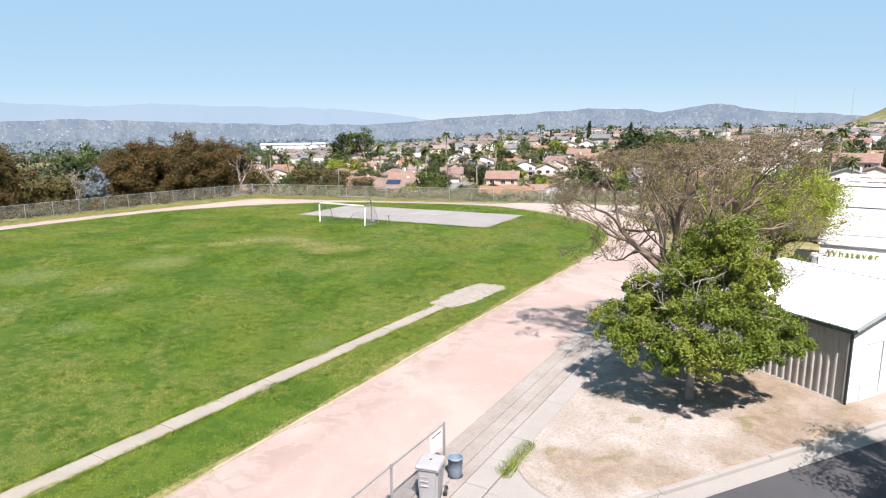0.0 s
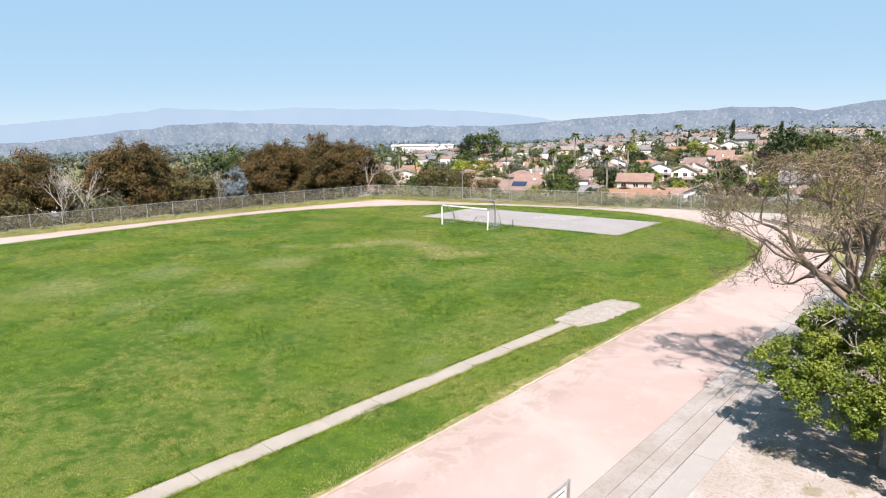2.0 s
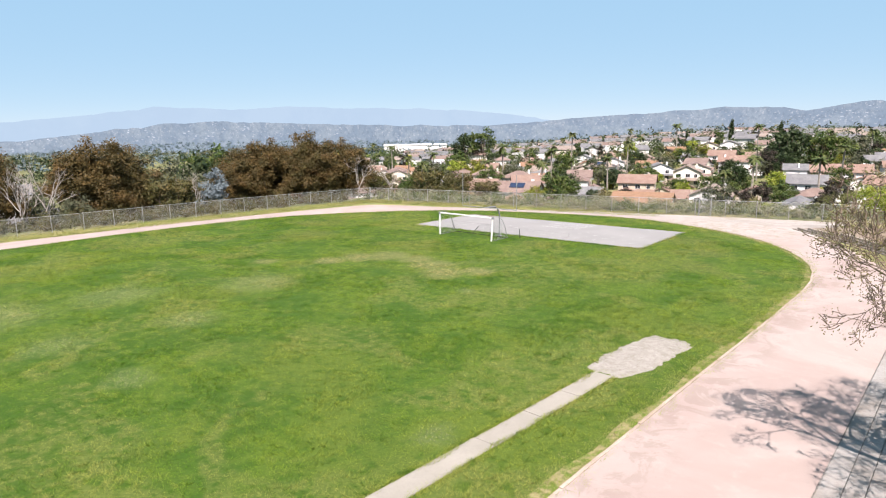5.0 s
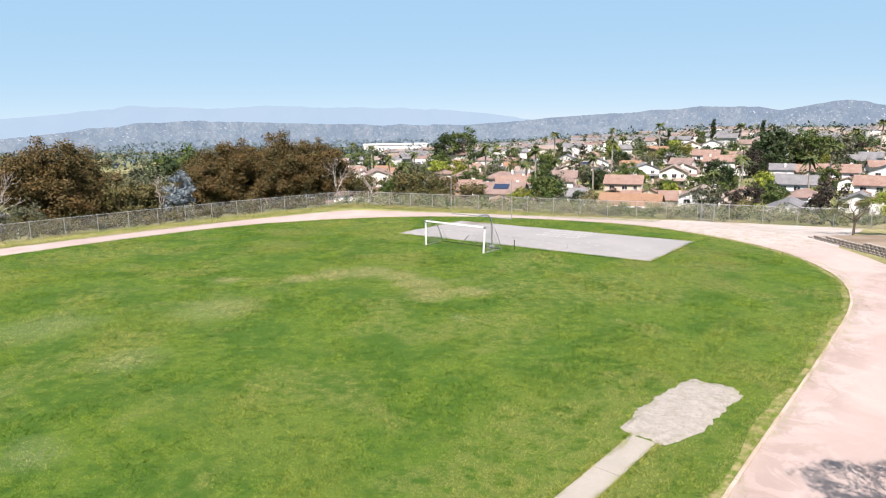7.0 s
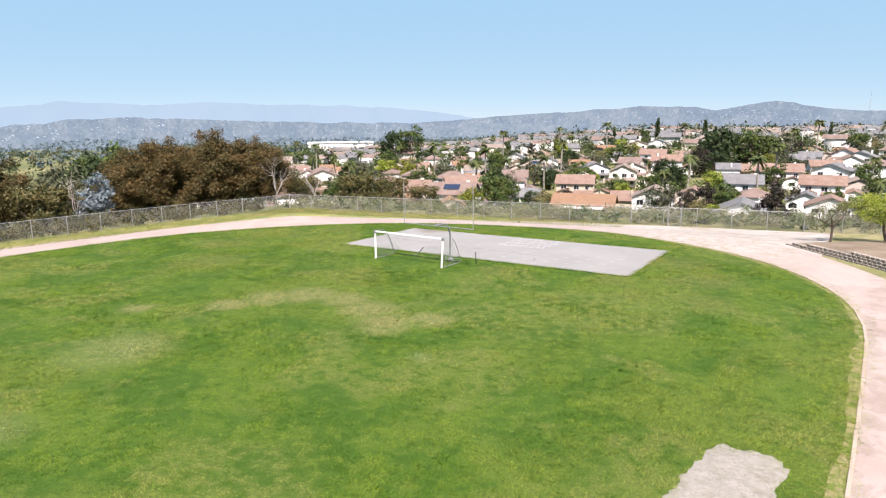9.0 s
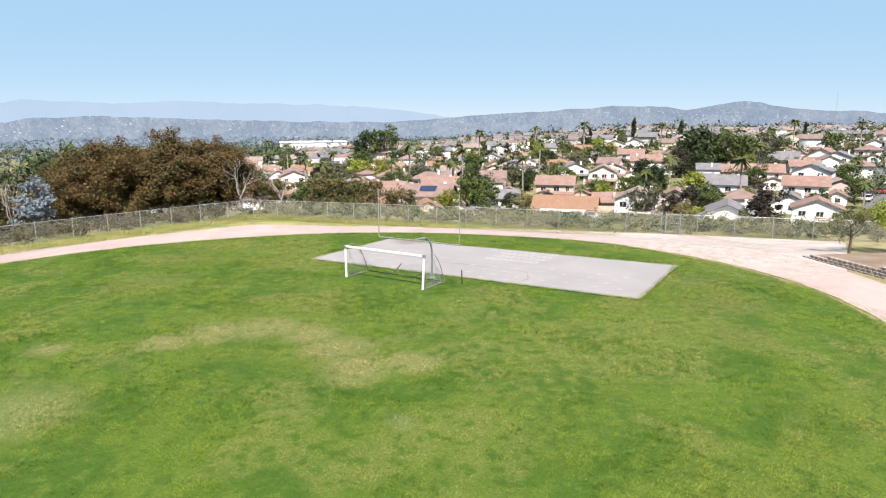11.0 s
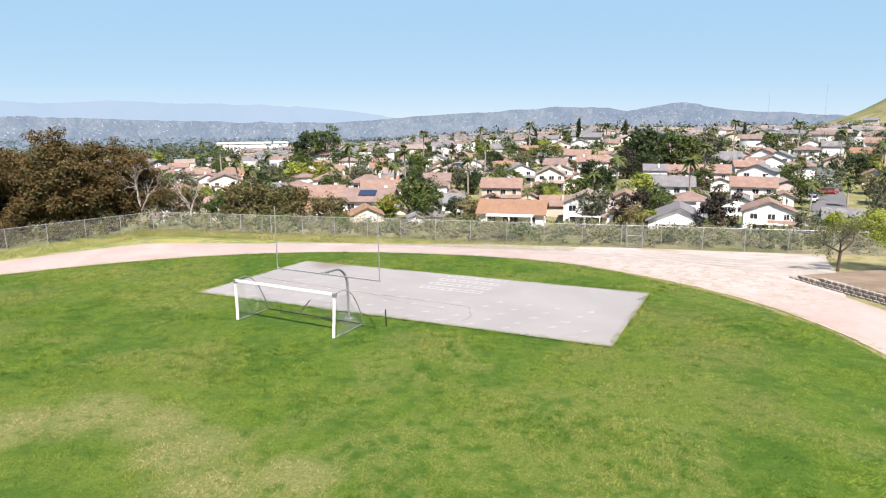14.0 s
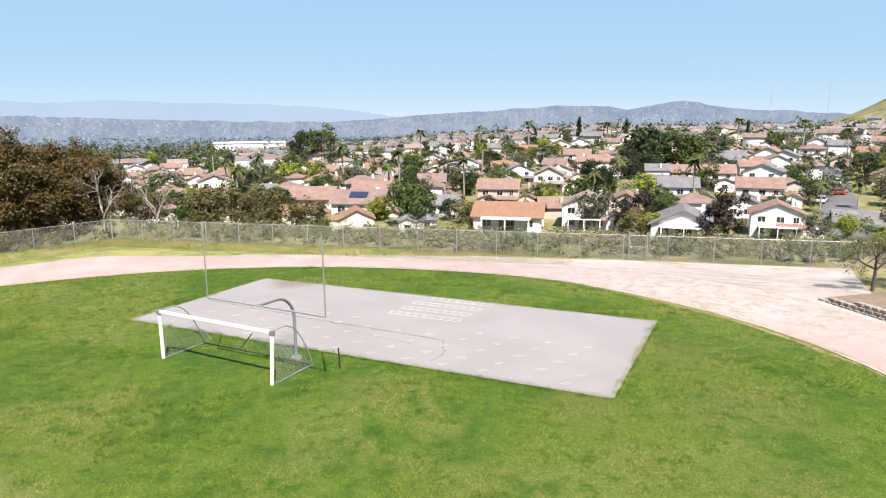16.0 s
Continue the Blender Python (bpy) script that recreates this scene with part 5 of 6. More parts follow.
plant("spruce", tree_meshes(90, 5.4, 2.0, L_BLUE, M_POSTG, 46, 60, 0.15, 0.1, 0.02, 0.3, 0.5), -43.0, 2.9, gz(-43.0, 2.9), 1.15, "blue-grey spruce among the eucalyptus")


def bare_snag(x, y, H, seed):
    r = np.random.default_rng(seed)
    t = thing("dead_tree", pose(x, y, gz(x, y)), "leafless silver-grey dead tree by the fence", "tree", "dead trees")
    segs = [(0, 0, -0.2, 0.1, 0.05, H * 0.2, H * 0.022, H * 0.018)]
    for q in range(5):
        a = q * 1.3 + r.normal(0, 0.2)
        grow(np.array([0.1, 0.05, H * (0.18 + 0.06 * q)]), np.array([math.cos(a) * 0.6, math.sin(a) * 0.6, 1.0]), H * 0.3, H * 0.011, 3, r, segs, [], 0.4, 0.12, 3)
    v, f = tubes(segs, 4)
    part("trunk", mesh_of("trunk", v, f, M_DEAD), None, t)


bare_snag(-47.5, -16.6, 7.6, 11)
bare_snag(-46.5, -19.5, 6.6, 12)
bare_snag(-50, -18.0, 7.4, 15)
bare_snag(-33, 26.2, 5.0, 13)
bare_snag(-37.4, 23.6, 6.4, 14)
bare_snag(-44.5, 1.0, 5.4, 17)

# ---- retaining wall of stacked blocks, with the bank behind it ----
wp = spline([(23.9, 20.9), (25.6, 19.0), (28.0, 16.6), (30.4, 14.0), (33.0, 10.4), (35.0, 6.0)], 60)
nrm = np.gradient(wp, axis=0)
nrm = np.column_stack([-nrm[:, 1], nrm[:, 0]]) / np.linalg.norm(nrm, axis=1, keepdims=True)
bank = np.stack([wp + nrm * 0.3 + nrm * q for q in np.linspace(0, 1, 12)[:, None, None] * 13.5], 0).reshape(12, 60, 2)
bz = np.linspace(0, 1, 12)[:, None]
top = np.interp(np.linspace(0, 1, 60), [0, 0.06, 0.2, 1], [0.1, 0.26, 0.48, 0.6])
v = np.concatenate([bank, (top[None] * (1 - bz) ** 1.2 + (ground_z(bank[..., 0], bank[..., 1]) + 0.09) * (1 - (1 - bz) ** 1.2))[..., None]], -1)
i = np.arange(720).reshape(12, 60)
f = np.stack([i[:-1, :-1], i[:-1, 1:], i[1:, 1:], i[1:, :-1]], -1).reshape(-1, 4)
# brown soil, its colour taken darker to stand in for the trees' shade
M_BANK = plain("leaf_strewn_brown_soil", (0.19, 0.138, 0.09), (0.33, 0.26, 0.19), 0.95, big=0.5, fine=5, amount=0.8, bump=0.4, dist=0.04)
tagged(part("soil_bank", mesh_of("soil_bank", v.reshape(-1, 3), f, M_BANK, True), None), "brown leaf-strewn soil bank under small trees", "soil bank", kind="structure")
rw = thing("retaining_wall", Matrix(), "low retaining wall of stacked open-faced concrete blocks", "retaining wall", kind="structure")
bm = boxed(-0.17, 0.17, -0.1, 0.22, 0, 0.17, bevel=0.03)
blk_me = bpy.data.meshes.new("block")
bm.to_mesh(blk_me)
bm.free()
blk_me.materials.append(M_BLOCK)
s = np.r_[0, np.cumsum(np.linalg.norm(np.diff(wp, axis=0), axis=1))]
for row in range(4):
    for q in np.arange(0.2 + 0.2 * (row % 2), s[-1], 0.42):
        t = q / s[-1]
        if row * 0.18 + 0.1 > np.interp(t, [0, 0.06, 0.2, 1], [0.12, 0.34, 0.62, 0.75]):
            continue
        x, y = np.interp(q, s, wp[:, 0]), np.interp(q, s, wp[:, 1])
        nx, ny = np.interp(q, s, nrm[:, 0]), np.interp(q, s, nrm[:, 1])
        a = math.degrees(math.atan2(ny, nx)) - 90
        part("block", blk_me, None, rw, m=pose(x + nx * 0.07 * row, y + ny * 0.07 * row, -0.06 + row * 0.18, rz=a + rng.uniform(-2, 2)))


# ---- houses ----
def prism(W, D, h0, rise, over, axis, thick=0.16):
    """A pitched roof slab with eaves, ridge along x (axis 0) or y (axis 1)."""
    bm = bmesh.new()
    L, S = (W, D) if axis == 0 else (D, W)
    L, hs = L / 2 + over, S / 2 + over
    drop = rise * over / (S / 2)
    def at(x, y, z):
        return bm.verts.new((x, y, z) if axis == 0 else (y, x, z))
    for sg in (1, -1):
        pts = [at(-L, sg * hs, h0 - drop), at(L, sg * hs, h0 - drop), at(L, 0, h0 + rise), at(-L, 0, h0 + rise)]
        low = [at(-L, sg * hs, h0 - drop - thick), at(L, sg * hs, h0 - drop - thick), at(L, 0, h0 + rise - thick), at(-L, 0, h0 + rise - thick)]
        bm.faces.new(pts)
        bm.faces.new(low[::-1])
        for a in range(4):
            b = (a + 1) % 4
            bm.faces.new((pts[a], low[a], low[b], pts[b]))
    bmesh.ops.recalc_face_normals(bm, faces=bm.faces)
    return bm


def hip(W, D, h0, rise, over):
    bm = bmesh.new()
    w, d = W / 2 + over, D / 2 + over
    e = max(w - d, 0.4)
    b = [bm.verts.new(p) for p in ((-w, -d, h0), (w, -d, h0), (w, d, h0), (-w, d, h0))]
    lo = [bm.verts.new((p.co.x, p.co.y, h0 - 0.18)) for p in b]
    a, c = bm.verts.new((-e, 0, h0 + rise)), bm.verts.new((e, 0, h0 + rise))
    for q in ((b[0], b[1], c, a), (b[1], b[2], c), (b[2], b[3], a, c), (b[3], b[0], a)):
        bm.faces.new(q)
    bm.faces.new(lo[::-1])
    for q in range(4):
        bm.faces.new((lo[q], lo[(q + 1) % 4], b[(q + 1) % 4], b[q]))
    return bm


def shell(W, D, H, rise, axis):
    """House walls, with gable ends where the ridge runs."""
    bm = boxed(-W / 2, W / 2, -D / 2, D / 2, -1.5, H)
    if rise:
        L, S = (W, D) if axis == 0 else (D, W)
        for sg in (1, -1):
            q = [(sg * L / 2, -S / 2, H), (sg * L / 2, S / 2, H), (sg * L / 2, 0, H + rise)]
            bm.faces.new([bm.verts.new(p if axis == 0 else (p[1], p[0], p[2])) for p in q])
    return bm


def window(root, x, y, z, w, h, side):
    """A framed window on the wall that faces side (degrees about z)."""
    m = pose(x, y, z, rz=side)
    bm = bmesh.new()
    t = 0.09
    for a in ((-w / 2 - t, w / 2 + t, -h / 2 - t, -h / 2), (-w / 2 - t, w / 2 + t, h / 2, h / 2 + t), (-w / 2 - t, -w / 2, -h / 2, h / 2), (w / 2, w / 2 + t, -h / 2, h / 2), (-0.03, 0.03, -h / 2, h / 2)):
        box(bm, a[0], a[1], -0.07, 0.0, a[2], a[3])
    o = part("window", bm, M_WHITE, root, m=m)
    part("pane", boxed(-w / 2, w / 2, -0.035, -0.005, -h / 2, h / 2), M_GLASS, o)
    return o


def house(x, y, rz, W, D, storeys, roof, wall, label, style="gable", axis=0, wing=0, chim=True, solar=False, patio=False, full=True, z=None, size=1.0, group="houses below the school"):
    """One house: walls, roof, wing, chimney, windows, garage or patio cover."""
    H = 2.55 * storeys + 0.2
    h = thing("house", pose(x, y, gz(x, y) if z is None else z, rz=rz) @ Matrix.Scale(size, 4), label, "house", group)
    rise = min(0.25 * (D if axis == 0 else W), 2.2)
    part("wall", shell(W, D, H, 0 if style == "hip" else rise, axis), STUCCO[wall], h)
    rf = part("roof", hip(W, D, H + 0.08, rise, 0.6) if style == "hip" else prism(W, D, H + 0.1, rise, 0.55, axis), ROOFS[roof], h)
    if chim:
        part("chimney", boxed(W * 0.28, W * 0.28 + 0.65, 0.9, 1.5, 0, H + rise + 0.35, bevel=0.03), STUCCO[wall], rf)
    if solar:
        ang_ = math.degrees(math.atan2(rise, D / 2))
        part("solar_panel", boxed(-1.9, 1.9, -1.1, 1.1, 0.0, 0.06, bevel=0.01), M_BLUEP, rf, m=pose(0, -D * 0.24, H + rise * 0.55 + 0.16, rx=ang_))
    if wing:
        w2, d2 = W * 0.45, 3.0
        sx_ = W * 0.26 * wing
        part("wing_wall", shell(w2, d2 + 0.6, 2.7, 0.2 * w2, 1), STUCCO[wall], h, m=pose(sx_, -D / 2 - d2 / 2 + 0.25, 0))
        part("wing_roof", prism(w2, d2 + 0.6, 2.8, 0.2 * w2, 0.4, 1), ROOFS[roof], h, m=pose(sx_, -D / 2 - d2 / 2 + 0.25, 0))
        window(h, sx_, -D / 2 - d2 - 0.05, 1.4, 1.5, 1.1, 0)
    if storeys == 2:         # a tiled skirt over the ground floor and a lower block at the side
        side = -1 if wing > 0 else 1
        x0, x1 = (-W / 2 - 0.3, W * 0.02) if side < 0 else (-W * 0.02, W / 2 + 0.3)
        bm = bmesh.new()
        vs = [bm.verts.new(p) for p in ((x0, -D / 2 - 1.7, 2.45), (x1, -D / 2 - 1.7, 2.45), (x1, -D / 2 + 0.02, 3.15), (x0, -D / 2 + 0.02, 3.15), (x0, -D / 2 - 1.7, 2.3), (x1, -D / 2 - 1.7, 2.3), (x1, -D / 2 + 0.02, 2.95), (x0, -D / 2 + 0.02, 2.95))]
        for q in ((0, 1, 2, 3), (7, 6, 5, 4), (0, 4, 5, 1), (1, 5, 6, 2), (3, 7, 4, 0)):
            bm.faces.new([vs[i] for i in q])
        part("porch_roof", bm, ROOFS[roof], h)
        for px in (x0 + 0.35, x1 - 0.35):
            part("porch_post", boxed(px - 0.12, px + 0.12, -D / 2 - 1.55, -D / 2 - 1.3, -1.2, 2.35), STUCCO[wall], h)
        gw, gd = W * 0.42, D * 0.8
        m = pose(side * (W / 2 + gw / 2 - 0.1), 0.5, 0)
        part("side_wall", shell(gw, gd, 2.6, 0.25 * gw, 1), STUCCO[wall], h, m=m)
        part("side_roof", prism(gw, gd, 2.7, 0.25 * gw, 0.45, 1), ROOFS[roof], h, m=m)
        window(h, side * (W / 2 + gw / 2), 0.5 - gd / 2, 1.4, 1.4, 1.1, 0)
    for st in range(storeys):
        zc = 1.45 + 2.5 * st
        for q in ((-0.3, 0.05, 0.34) if full else (-0.25, 0.25)):
            if wing and st == 0 and q * wing > 0:
                continue
            window(h, W * q, -D / 2, zc, 1.5 if q < 0.3 else 1.0, 1.2, 0)
        if full:
            window(h, -W / 2, 0.8, zc, 1.3, 1.1, -90)
            window(h, W / 2, -0.8, zc, 1.3, 1.1, 90)
    if patio:
        part("patio_roof", boxed(-W * 0.36, W * 0.36, -D / 2 - 2.9, -D / 2 - 0.02, 2.45, 2.6, bevel=0.02), STUCCO[0], h)
        for q in (-0.34, 0.0, 0.34):
            part("patio_post", boxed(W * q - 0.1, W * q + 0.1, -D / 2 - 2.85, -D / 2 - 2.65, -1.2, 2.45), STUCCO[0], h)
        part("sliding_door", boxed(-W * 0.12, W * 0.12, -D / 2 - 0.06, -D / 2 - 0.004, 0.05, 2.15), M_GLASS, h)
    return h


# the near row, from west to east
house(-72, 98, 24, 12, 9, 2, 0, 1, "cream two-storey house with a terracotta roof and timber balcony", axis=0, wing=1, z=-12.6)
house(-55, 94, 20, 10.5, 9, 2, 1, 0, "white two-storey house with faded red tiles and solar panels", axis=0, wing=-1, solar=True, z=-12.2)
house(-21, 92, 14, 12, 8, 1, 2, 0, "single-storey white house under a brown shingle roof", axis=0, patio=True, chim=False)
house(-9, 100, 12, 9.5, 9, 2, 4, 0, "white two-storey house with a covered patio", axis=1, patio=True, size=0.85)
house(8.4, 97, 8, 10, 10, 1, 3, 0, "white gabled house with a grey shingle roof", axis=1, wing=0, patio=True)
house(22.4, 105, 4, 10.5, 9, 2, 0, 0, "white two-storey house with terracotta tiles and arched patio", axis=1, patio=True, size=0.76)
house(38, 122, 0, 15, 10, 1, 3, 3, "low grey house under a dark grey roof", axis=0, size=0.8, z=-11.6)
house(-33, 116, 18, 11, 9, 2, 0, 4, "buff two-storey house with stacked terracotta roofs", axis=0, wing=-1, size=0.8)
house(-40, 103, 18, 8, 8, 1, 3, 3, "small grey house under a dark shingle roof", axis=0, chim=False, size=0.8)
house(-86, 122, 26, 12, 9, 2, 1, 1, "cream house under a faded red tiled roof", style="hip", wing=1, size=0.8)
house(-70, 116, 22, 11, 9, 2, 1, 0, "white house under a faded red hipped roof", style="hip", size=0.8)
house(-62, 153, 20, 11, 8, 2, 4, 0, "white two-storey house under a tan hipped roof", style="hip", solar=True, size=0.8)
house(-30, 143, 16, 9, 9, 2, 4, 1, "pale yellow two-storey gabled house", axis=1, size=0.8)
house(-6, 121, 10, 9, 9, 1, 0, 2, "pinkish house under terracotta tiles", axis=1, size=0.8)
house(3, 131, 10, 10, 9, 2, 3, 0, "white house with a grey roof and dormer", axis=0, wing=-1, size=0.8)
house(8, 156, 8, 12, 9, 2, 0, 0, "white two-storey house under a broad terracotta roof", axis=0, wing=1, size=0.8)
house(19, 134, 4, 11, 9, 2, 0, 0, "white house under terracotta tiles", axis=0, wing=-1, size=0.8)
house(17, 122, 4, 9, 8, 1, 3, 0, "white single-storey house under a grey roof", axis=1, size=0.8)
house(-100, 112, 30, 11, 9, 1, 3, 0, "white house under a dark grey shingle roof", axis=0, size=0.8)
house(-112, 96, 34, 12, 9, 1, 0, 0, "low white house under a terracotta roof", axis=0, wing=1, size=0.8)
house(-92, 84, 32, 11, 8, 1, 0, 0, "low house with a broad terracotta roof behind the trees", axis=0, size=0.8)

# stuccoed garden walls with pilasters between the bank and the near gardens
garden = thing("garden_wall", Matrix(), "tan stuccoed garden wall with pilasters below the bank", "garden wall", kind="structure")
gx = np.arange(-48, 30, 6.5)
for x0, x1 in zip(gx, gx[1:]):
    p, q_ = Vector((x0, float(fence_y(x0)) + 47.5, 0)), Vector((x1, float(fence_y(x1)) + 47.5, 0))
    m = pose(p.x, p.y, gz(p.x, p.y), rz=math.degrees(math.atan2(q_.y - p.y, q_.x - p.x)))
    L = (q_ - p).length
    part("wall_panel", boxed(0.25, L - 0.25, -0.09, 0.09, -0.5, 1.35 + rng.uniform(-0.05, 0.05), bevel=0.02), STUCCO[(4, 3, 1)[int(x0) % 3]], garden, m=m)
    part("pilaster", boxed(-0.25, 0.25, -0.25, 0.25, -0.5, 1.7, bevel=0.03), STUCCO[1], garden, m=m)

house(-69, -17, 70, 10, 8, 2, 3, 0, "white house glimpsed between the eucalyptus trees", axis=0, z=-5.2)

# the streets behind: builds of a few kinds, repeated over the rising ground
LABELS = ("white stucco house under terracotta tiles on the rising streets", "cream stucco house under faded red tiles", "white gabled house under grey shingles", "pinkish stucco house under tan tiles", "buff single-storey house with a terracotta gable roof", "white two-storey house with a red hip roof", "grey single-storey house under a dark shingle hip roof", "cream single-storey house under brown shingles")
proto = []
for q, (rf_, wl, st, sty, ax, wg) in enumerate(((0, 0, 2, "gable", 0, 1), (1, 1, 2, "gable", 1, -1), (3, 0, 2, "gable", 1, 0), (4, 2, 1, "gable", 1, 1), (0, 4, 1, "gable", 1, 0), (1, 0, 2, "hip", 0, 1), (3, 3, 1, "hip", 0, -1), (2, 1, 1, "gable", 0, 1))):
    proto.append(house(400 + 30 * q, -400, 0, 11.5 - 0.3 * q, 9, st, rf_, wl, LABELS[q], sty, ax, wg, chim=q % 2 == 0, full=False, group="houses on the far streets"))
built = [(o.location.x, o.location.y) for o in scene.objects if o.name.startswith("house") and o.parent is None and o.location.y > 0]
r = np.random.default_rng(17)
count, spots = 0, []
far_spots = []
for D in np.arange(116, 520, 15.5):
    for ph in np.arange(-20, 62, math.degrees(12.6 / D)):
        a = radians(ph + r.uniform(-0.25, 0.25) * math.degrees(12.6 / D))
        dd = D + r.uniform(-4, 4)
        x, y = 22 - dd * math.sin(a), -16 + dd * math.cos(a)
        if (y - fence_y(x)) < 58 or r.random() < 0.14 or any((x - p) ** 2 + (y - q) ** 2 < 10.6 ** 2 for p, q in built):
            continue
        if (abs(x - (34 + 0.02 * y)) < 8 and y < 215) or math.hypot(x - 198, y - 599) < 150 or (ph > 46 and D > 330):
            continue
        built.append((x, y))
        spin = math.degrees(a) + r.choice([0, 0, 0, 180, 90, -90]) + r.uniform(-14, 14)
        if D > 300 or count >= 296:
            if r.random() < 0.85:
                far_spots.append((x, y, spin))
            continue
        kq = int(r.integers(0, 8))
        m = pose(x, y, gz(x, y) + 0.1, rz=spin)
        copy_thing(proto[kq], m @ Matrix.Scale(float(r.uniform(0.66, 0.8)), 4))
        count += 1
# the farthest streets, too small to tell one house's parts
for kind_, mats in (("far_house_walls", [STUCCO[0], STUCCO[3], STUCCO[1], STUCCO[0]]), ("far_house_roofs", [ROOFS[1], ROOFS[3], ROOFS[4], ROOFS[3]])):
    for q, mt in enumerate(mats[:4]):
        V, F = [], []
        for x, y, spin in far_spots[q::4]:
            W, Dp, H, rise = r.uniform(3.8, 5), r.uniform(3, 4), r.choice([2.7, 5.0]), 1.7
            ca, sa = math.cos(radians(spin)), math.sin(radians(spin))
            if kind_ == "far_house_walls":
                loc = [(sx_, sy_, z) for z in (-1.0, H) for sx_, sy_ in ((-W, -Dp), (W, -Dp), (W, Dp), (-W, Dp))]
                fs = [(0, 1, 5, 4), (1, 2, 6, 5), (2, 3, 7, 6), (3, 0, 4, 7)]
            else:
                o_ = 0.5
                loc = [(-W - o_, -Dp - o_, 4.85), (W + o_, -Dp - o_, 4.85), (W + o_, 0, 6.6), (-W - o_, 0, 6.6), (-W - o_, Dp + o_, 4.85), (W + o_, Dp + o_, 4.85)]
                fs = [(0, 1, 2, 3), (3, 2, 5, 4), (0, 3, 4, 4), (1, 5, 2, 2)]
                fs = fs[:2]
            if kind_ == "far_house_walls":
                loc = [(a_, b_, min(z, 4.9) if z < 0 else 4.9) for a_, b_, z in loc]
            b0, g0 = len(V), gz(x, y)
            V += [(x + a_ * ca - b_ * sa, y + a_ * sa + b_ * ca, g0 + z) for a_, b_, z in loc]
            F += [tuple(b0 + t for t in f_) for f_ in fs]
        tagged(part(kind_, mesh_of(kind_, V, F, mt), None), "rows of small stucco houses on the farthest streets", "houses", kind="stuff")
for o in proto:
    q = proto.index(o)
    x, y = 40 + q * 15, 175 + 6 * q
    o.matrix_basis = pose(x + 14, y, gz(x + 14, y), rz=-5)


# ---- street with parked cars ----
sy = np.linspace(104, 235, 50)
sxx = 33 + 0.03 * (sy - 100)
strip("street", np.column_stack([sxx - 3.4, sy]), np.column_stack([sxx + 3.4, sy]), M_ROAD2, 0.12, 5, "grey residential street between the houses", "street")


def car(x, y, rz, paint, label):
    c = thing("car", pose(x, y, gz(x, y) + 0.13, rz=rz), label, "car", "parked cars")
    bm = boxed(-2.2, 2.2, -0.88, 0.88, 0.3, 0.85, bevel=0.14, taper=0.97)
    body = part("body", bm, paint, c)
    part("cabin", boxed(-1.3, 1.2, -0.8, 0.8, 0.8, 1.42, bevel=0.12, taper=0.78), M_GLASS, c, "dark glazed cabin")
    part("roof", boxed(-0.85, 0.8, -0.62, 0.62, 1.40, 1.46, bevel=0.02), paint, c)
    for px in (-1.35, 1.35):
        for py in (-0.8, 0.8):
            bm = bmesh.new()
            bmesh.ops.create_cone(bm, cap_ends=True, segments=16, radius1=0.33, radius2=0.33, depth=0.22, matrix=pose(0, 0, 0, rx=90))
            wheel = part("wheel", bm, M_BLACK, c, m=pose(px, py, 0.33))
            bm = bmesh.new()
            bmesh.ops.create_cone(bm, cap_ends=True, segments=10, radius1=0.18, radius2=0.18, depth=0.25, matrix=pose(0, 0, 0, rx=90))
            part("rim", bm, M_GALV, wheel)
    for py in (-0.6, 0.6):
        part("headlight", boxed(2.1, 2.19, py - 0.16, py + 0.16, 0.62, 0.74, bevel=0.02), M_WHITE, body)


PAINTS = [plain("car_paint_" + n, c, tuple(0.9 * x for x in c), 0.25, spec=0.6, bump=0.0) for n, c in (("white", (0.75, 0.75, 0.75)), ("red", (0.5, 0.02, 0.02)), ("grey", (0.2, 0.22, 0.25)), ("blue", (0.05, 0.09, 0.2)))]
car(31.0, 140, 80, PAINTS[0], "white car parked at the kerb of the street")
car(31.3, 146, 84, PAINTS[3], "dark blue car parked on the street")
car(34.5, 152, 20, PAINTS[1], "red car parked on a driveway")
car(31.5, 163, 86, PAINTS[2], "grey car parked on the street")
car(35.8, 171, 88, PAINTS[0], "white car parked farther up the street")

a = radians(44)
wx_, wy_ = 22 - 560 * math.sin(a), -16 + 560 * math.cos(a)
ware = thing("warehouse", pose(wx_, wy_, gz(wx_, wy_), rz=44), "long low white warehouse beyond the houses", "warehouse")
part("wall", boxed(-28, 28, -14, 14, -2, 10.5), STUCCO[0], ware)
part("roof", boxed(-28.6, 28.6, -14.6, 14.6, 10.5, 11.3, bevel=0.1), M_ROOFW, ware)
for q in range(6):
    part("loading_door", boxed(-25 + 9 * q, -20.5 + 9 * q, -14.08, -14.0, 0, 4.2), M_POSTG, ware)
for deg, H in ((0.6, 62), (-3.3, 70), (-8.3, 66)):
    mx_, my_ = 22 - 1000 * math.sin(radians(deg)), -16 + 1000 * math.cos(radians(deg))
    mast = thing("radio_mast", pose(mx_, my_, gz(mx_, my_)), "slender pale radio mast on the skyline", "radio mast", "radio masts")
    for q in range(3):
        t0 = q * 2.094
        pipe("leg", [(0.9 * math.cos(t0), 0.9 * math.sin(t0), 0), (0.25 * math.cos(t0), 0.25 * math.sin(t0), H)], 0.07, M_GALV, mast, sides=4)
    for z in range(6, H, 8):
        w_ = 0.9 - 0.65 * z / H
        pipe("brace", [(w_ * math.cos(t), w_ * math.sin(t), z) for t in (0, 2.094, 4.189, 6.283)], 0.05, M_GALV, mast, sides=4)

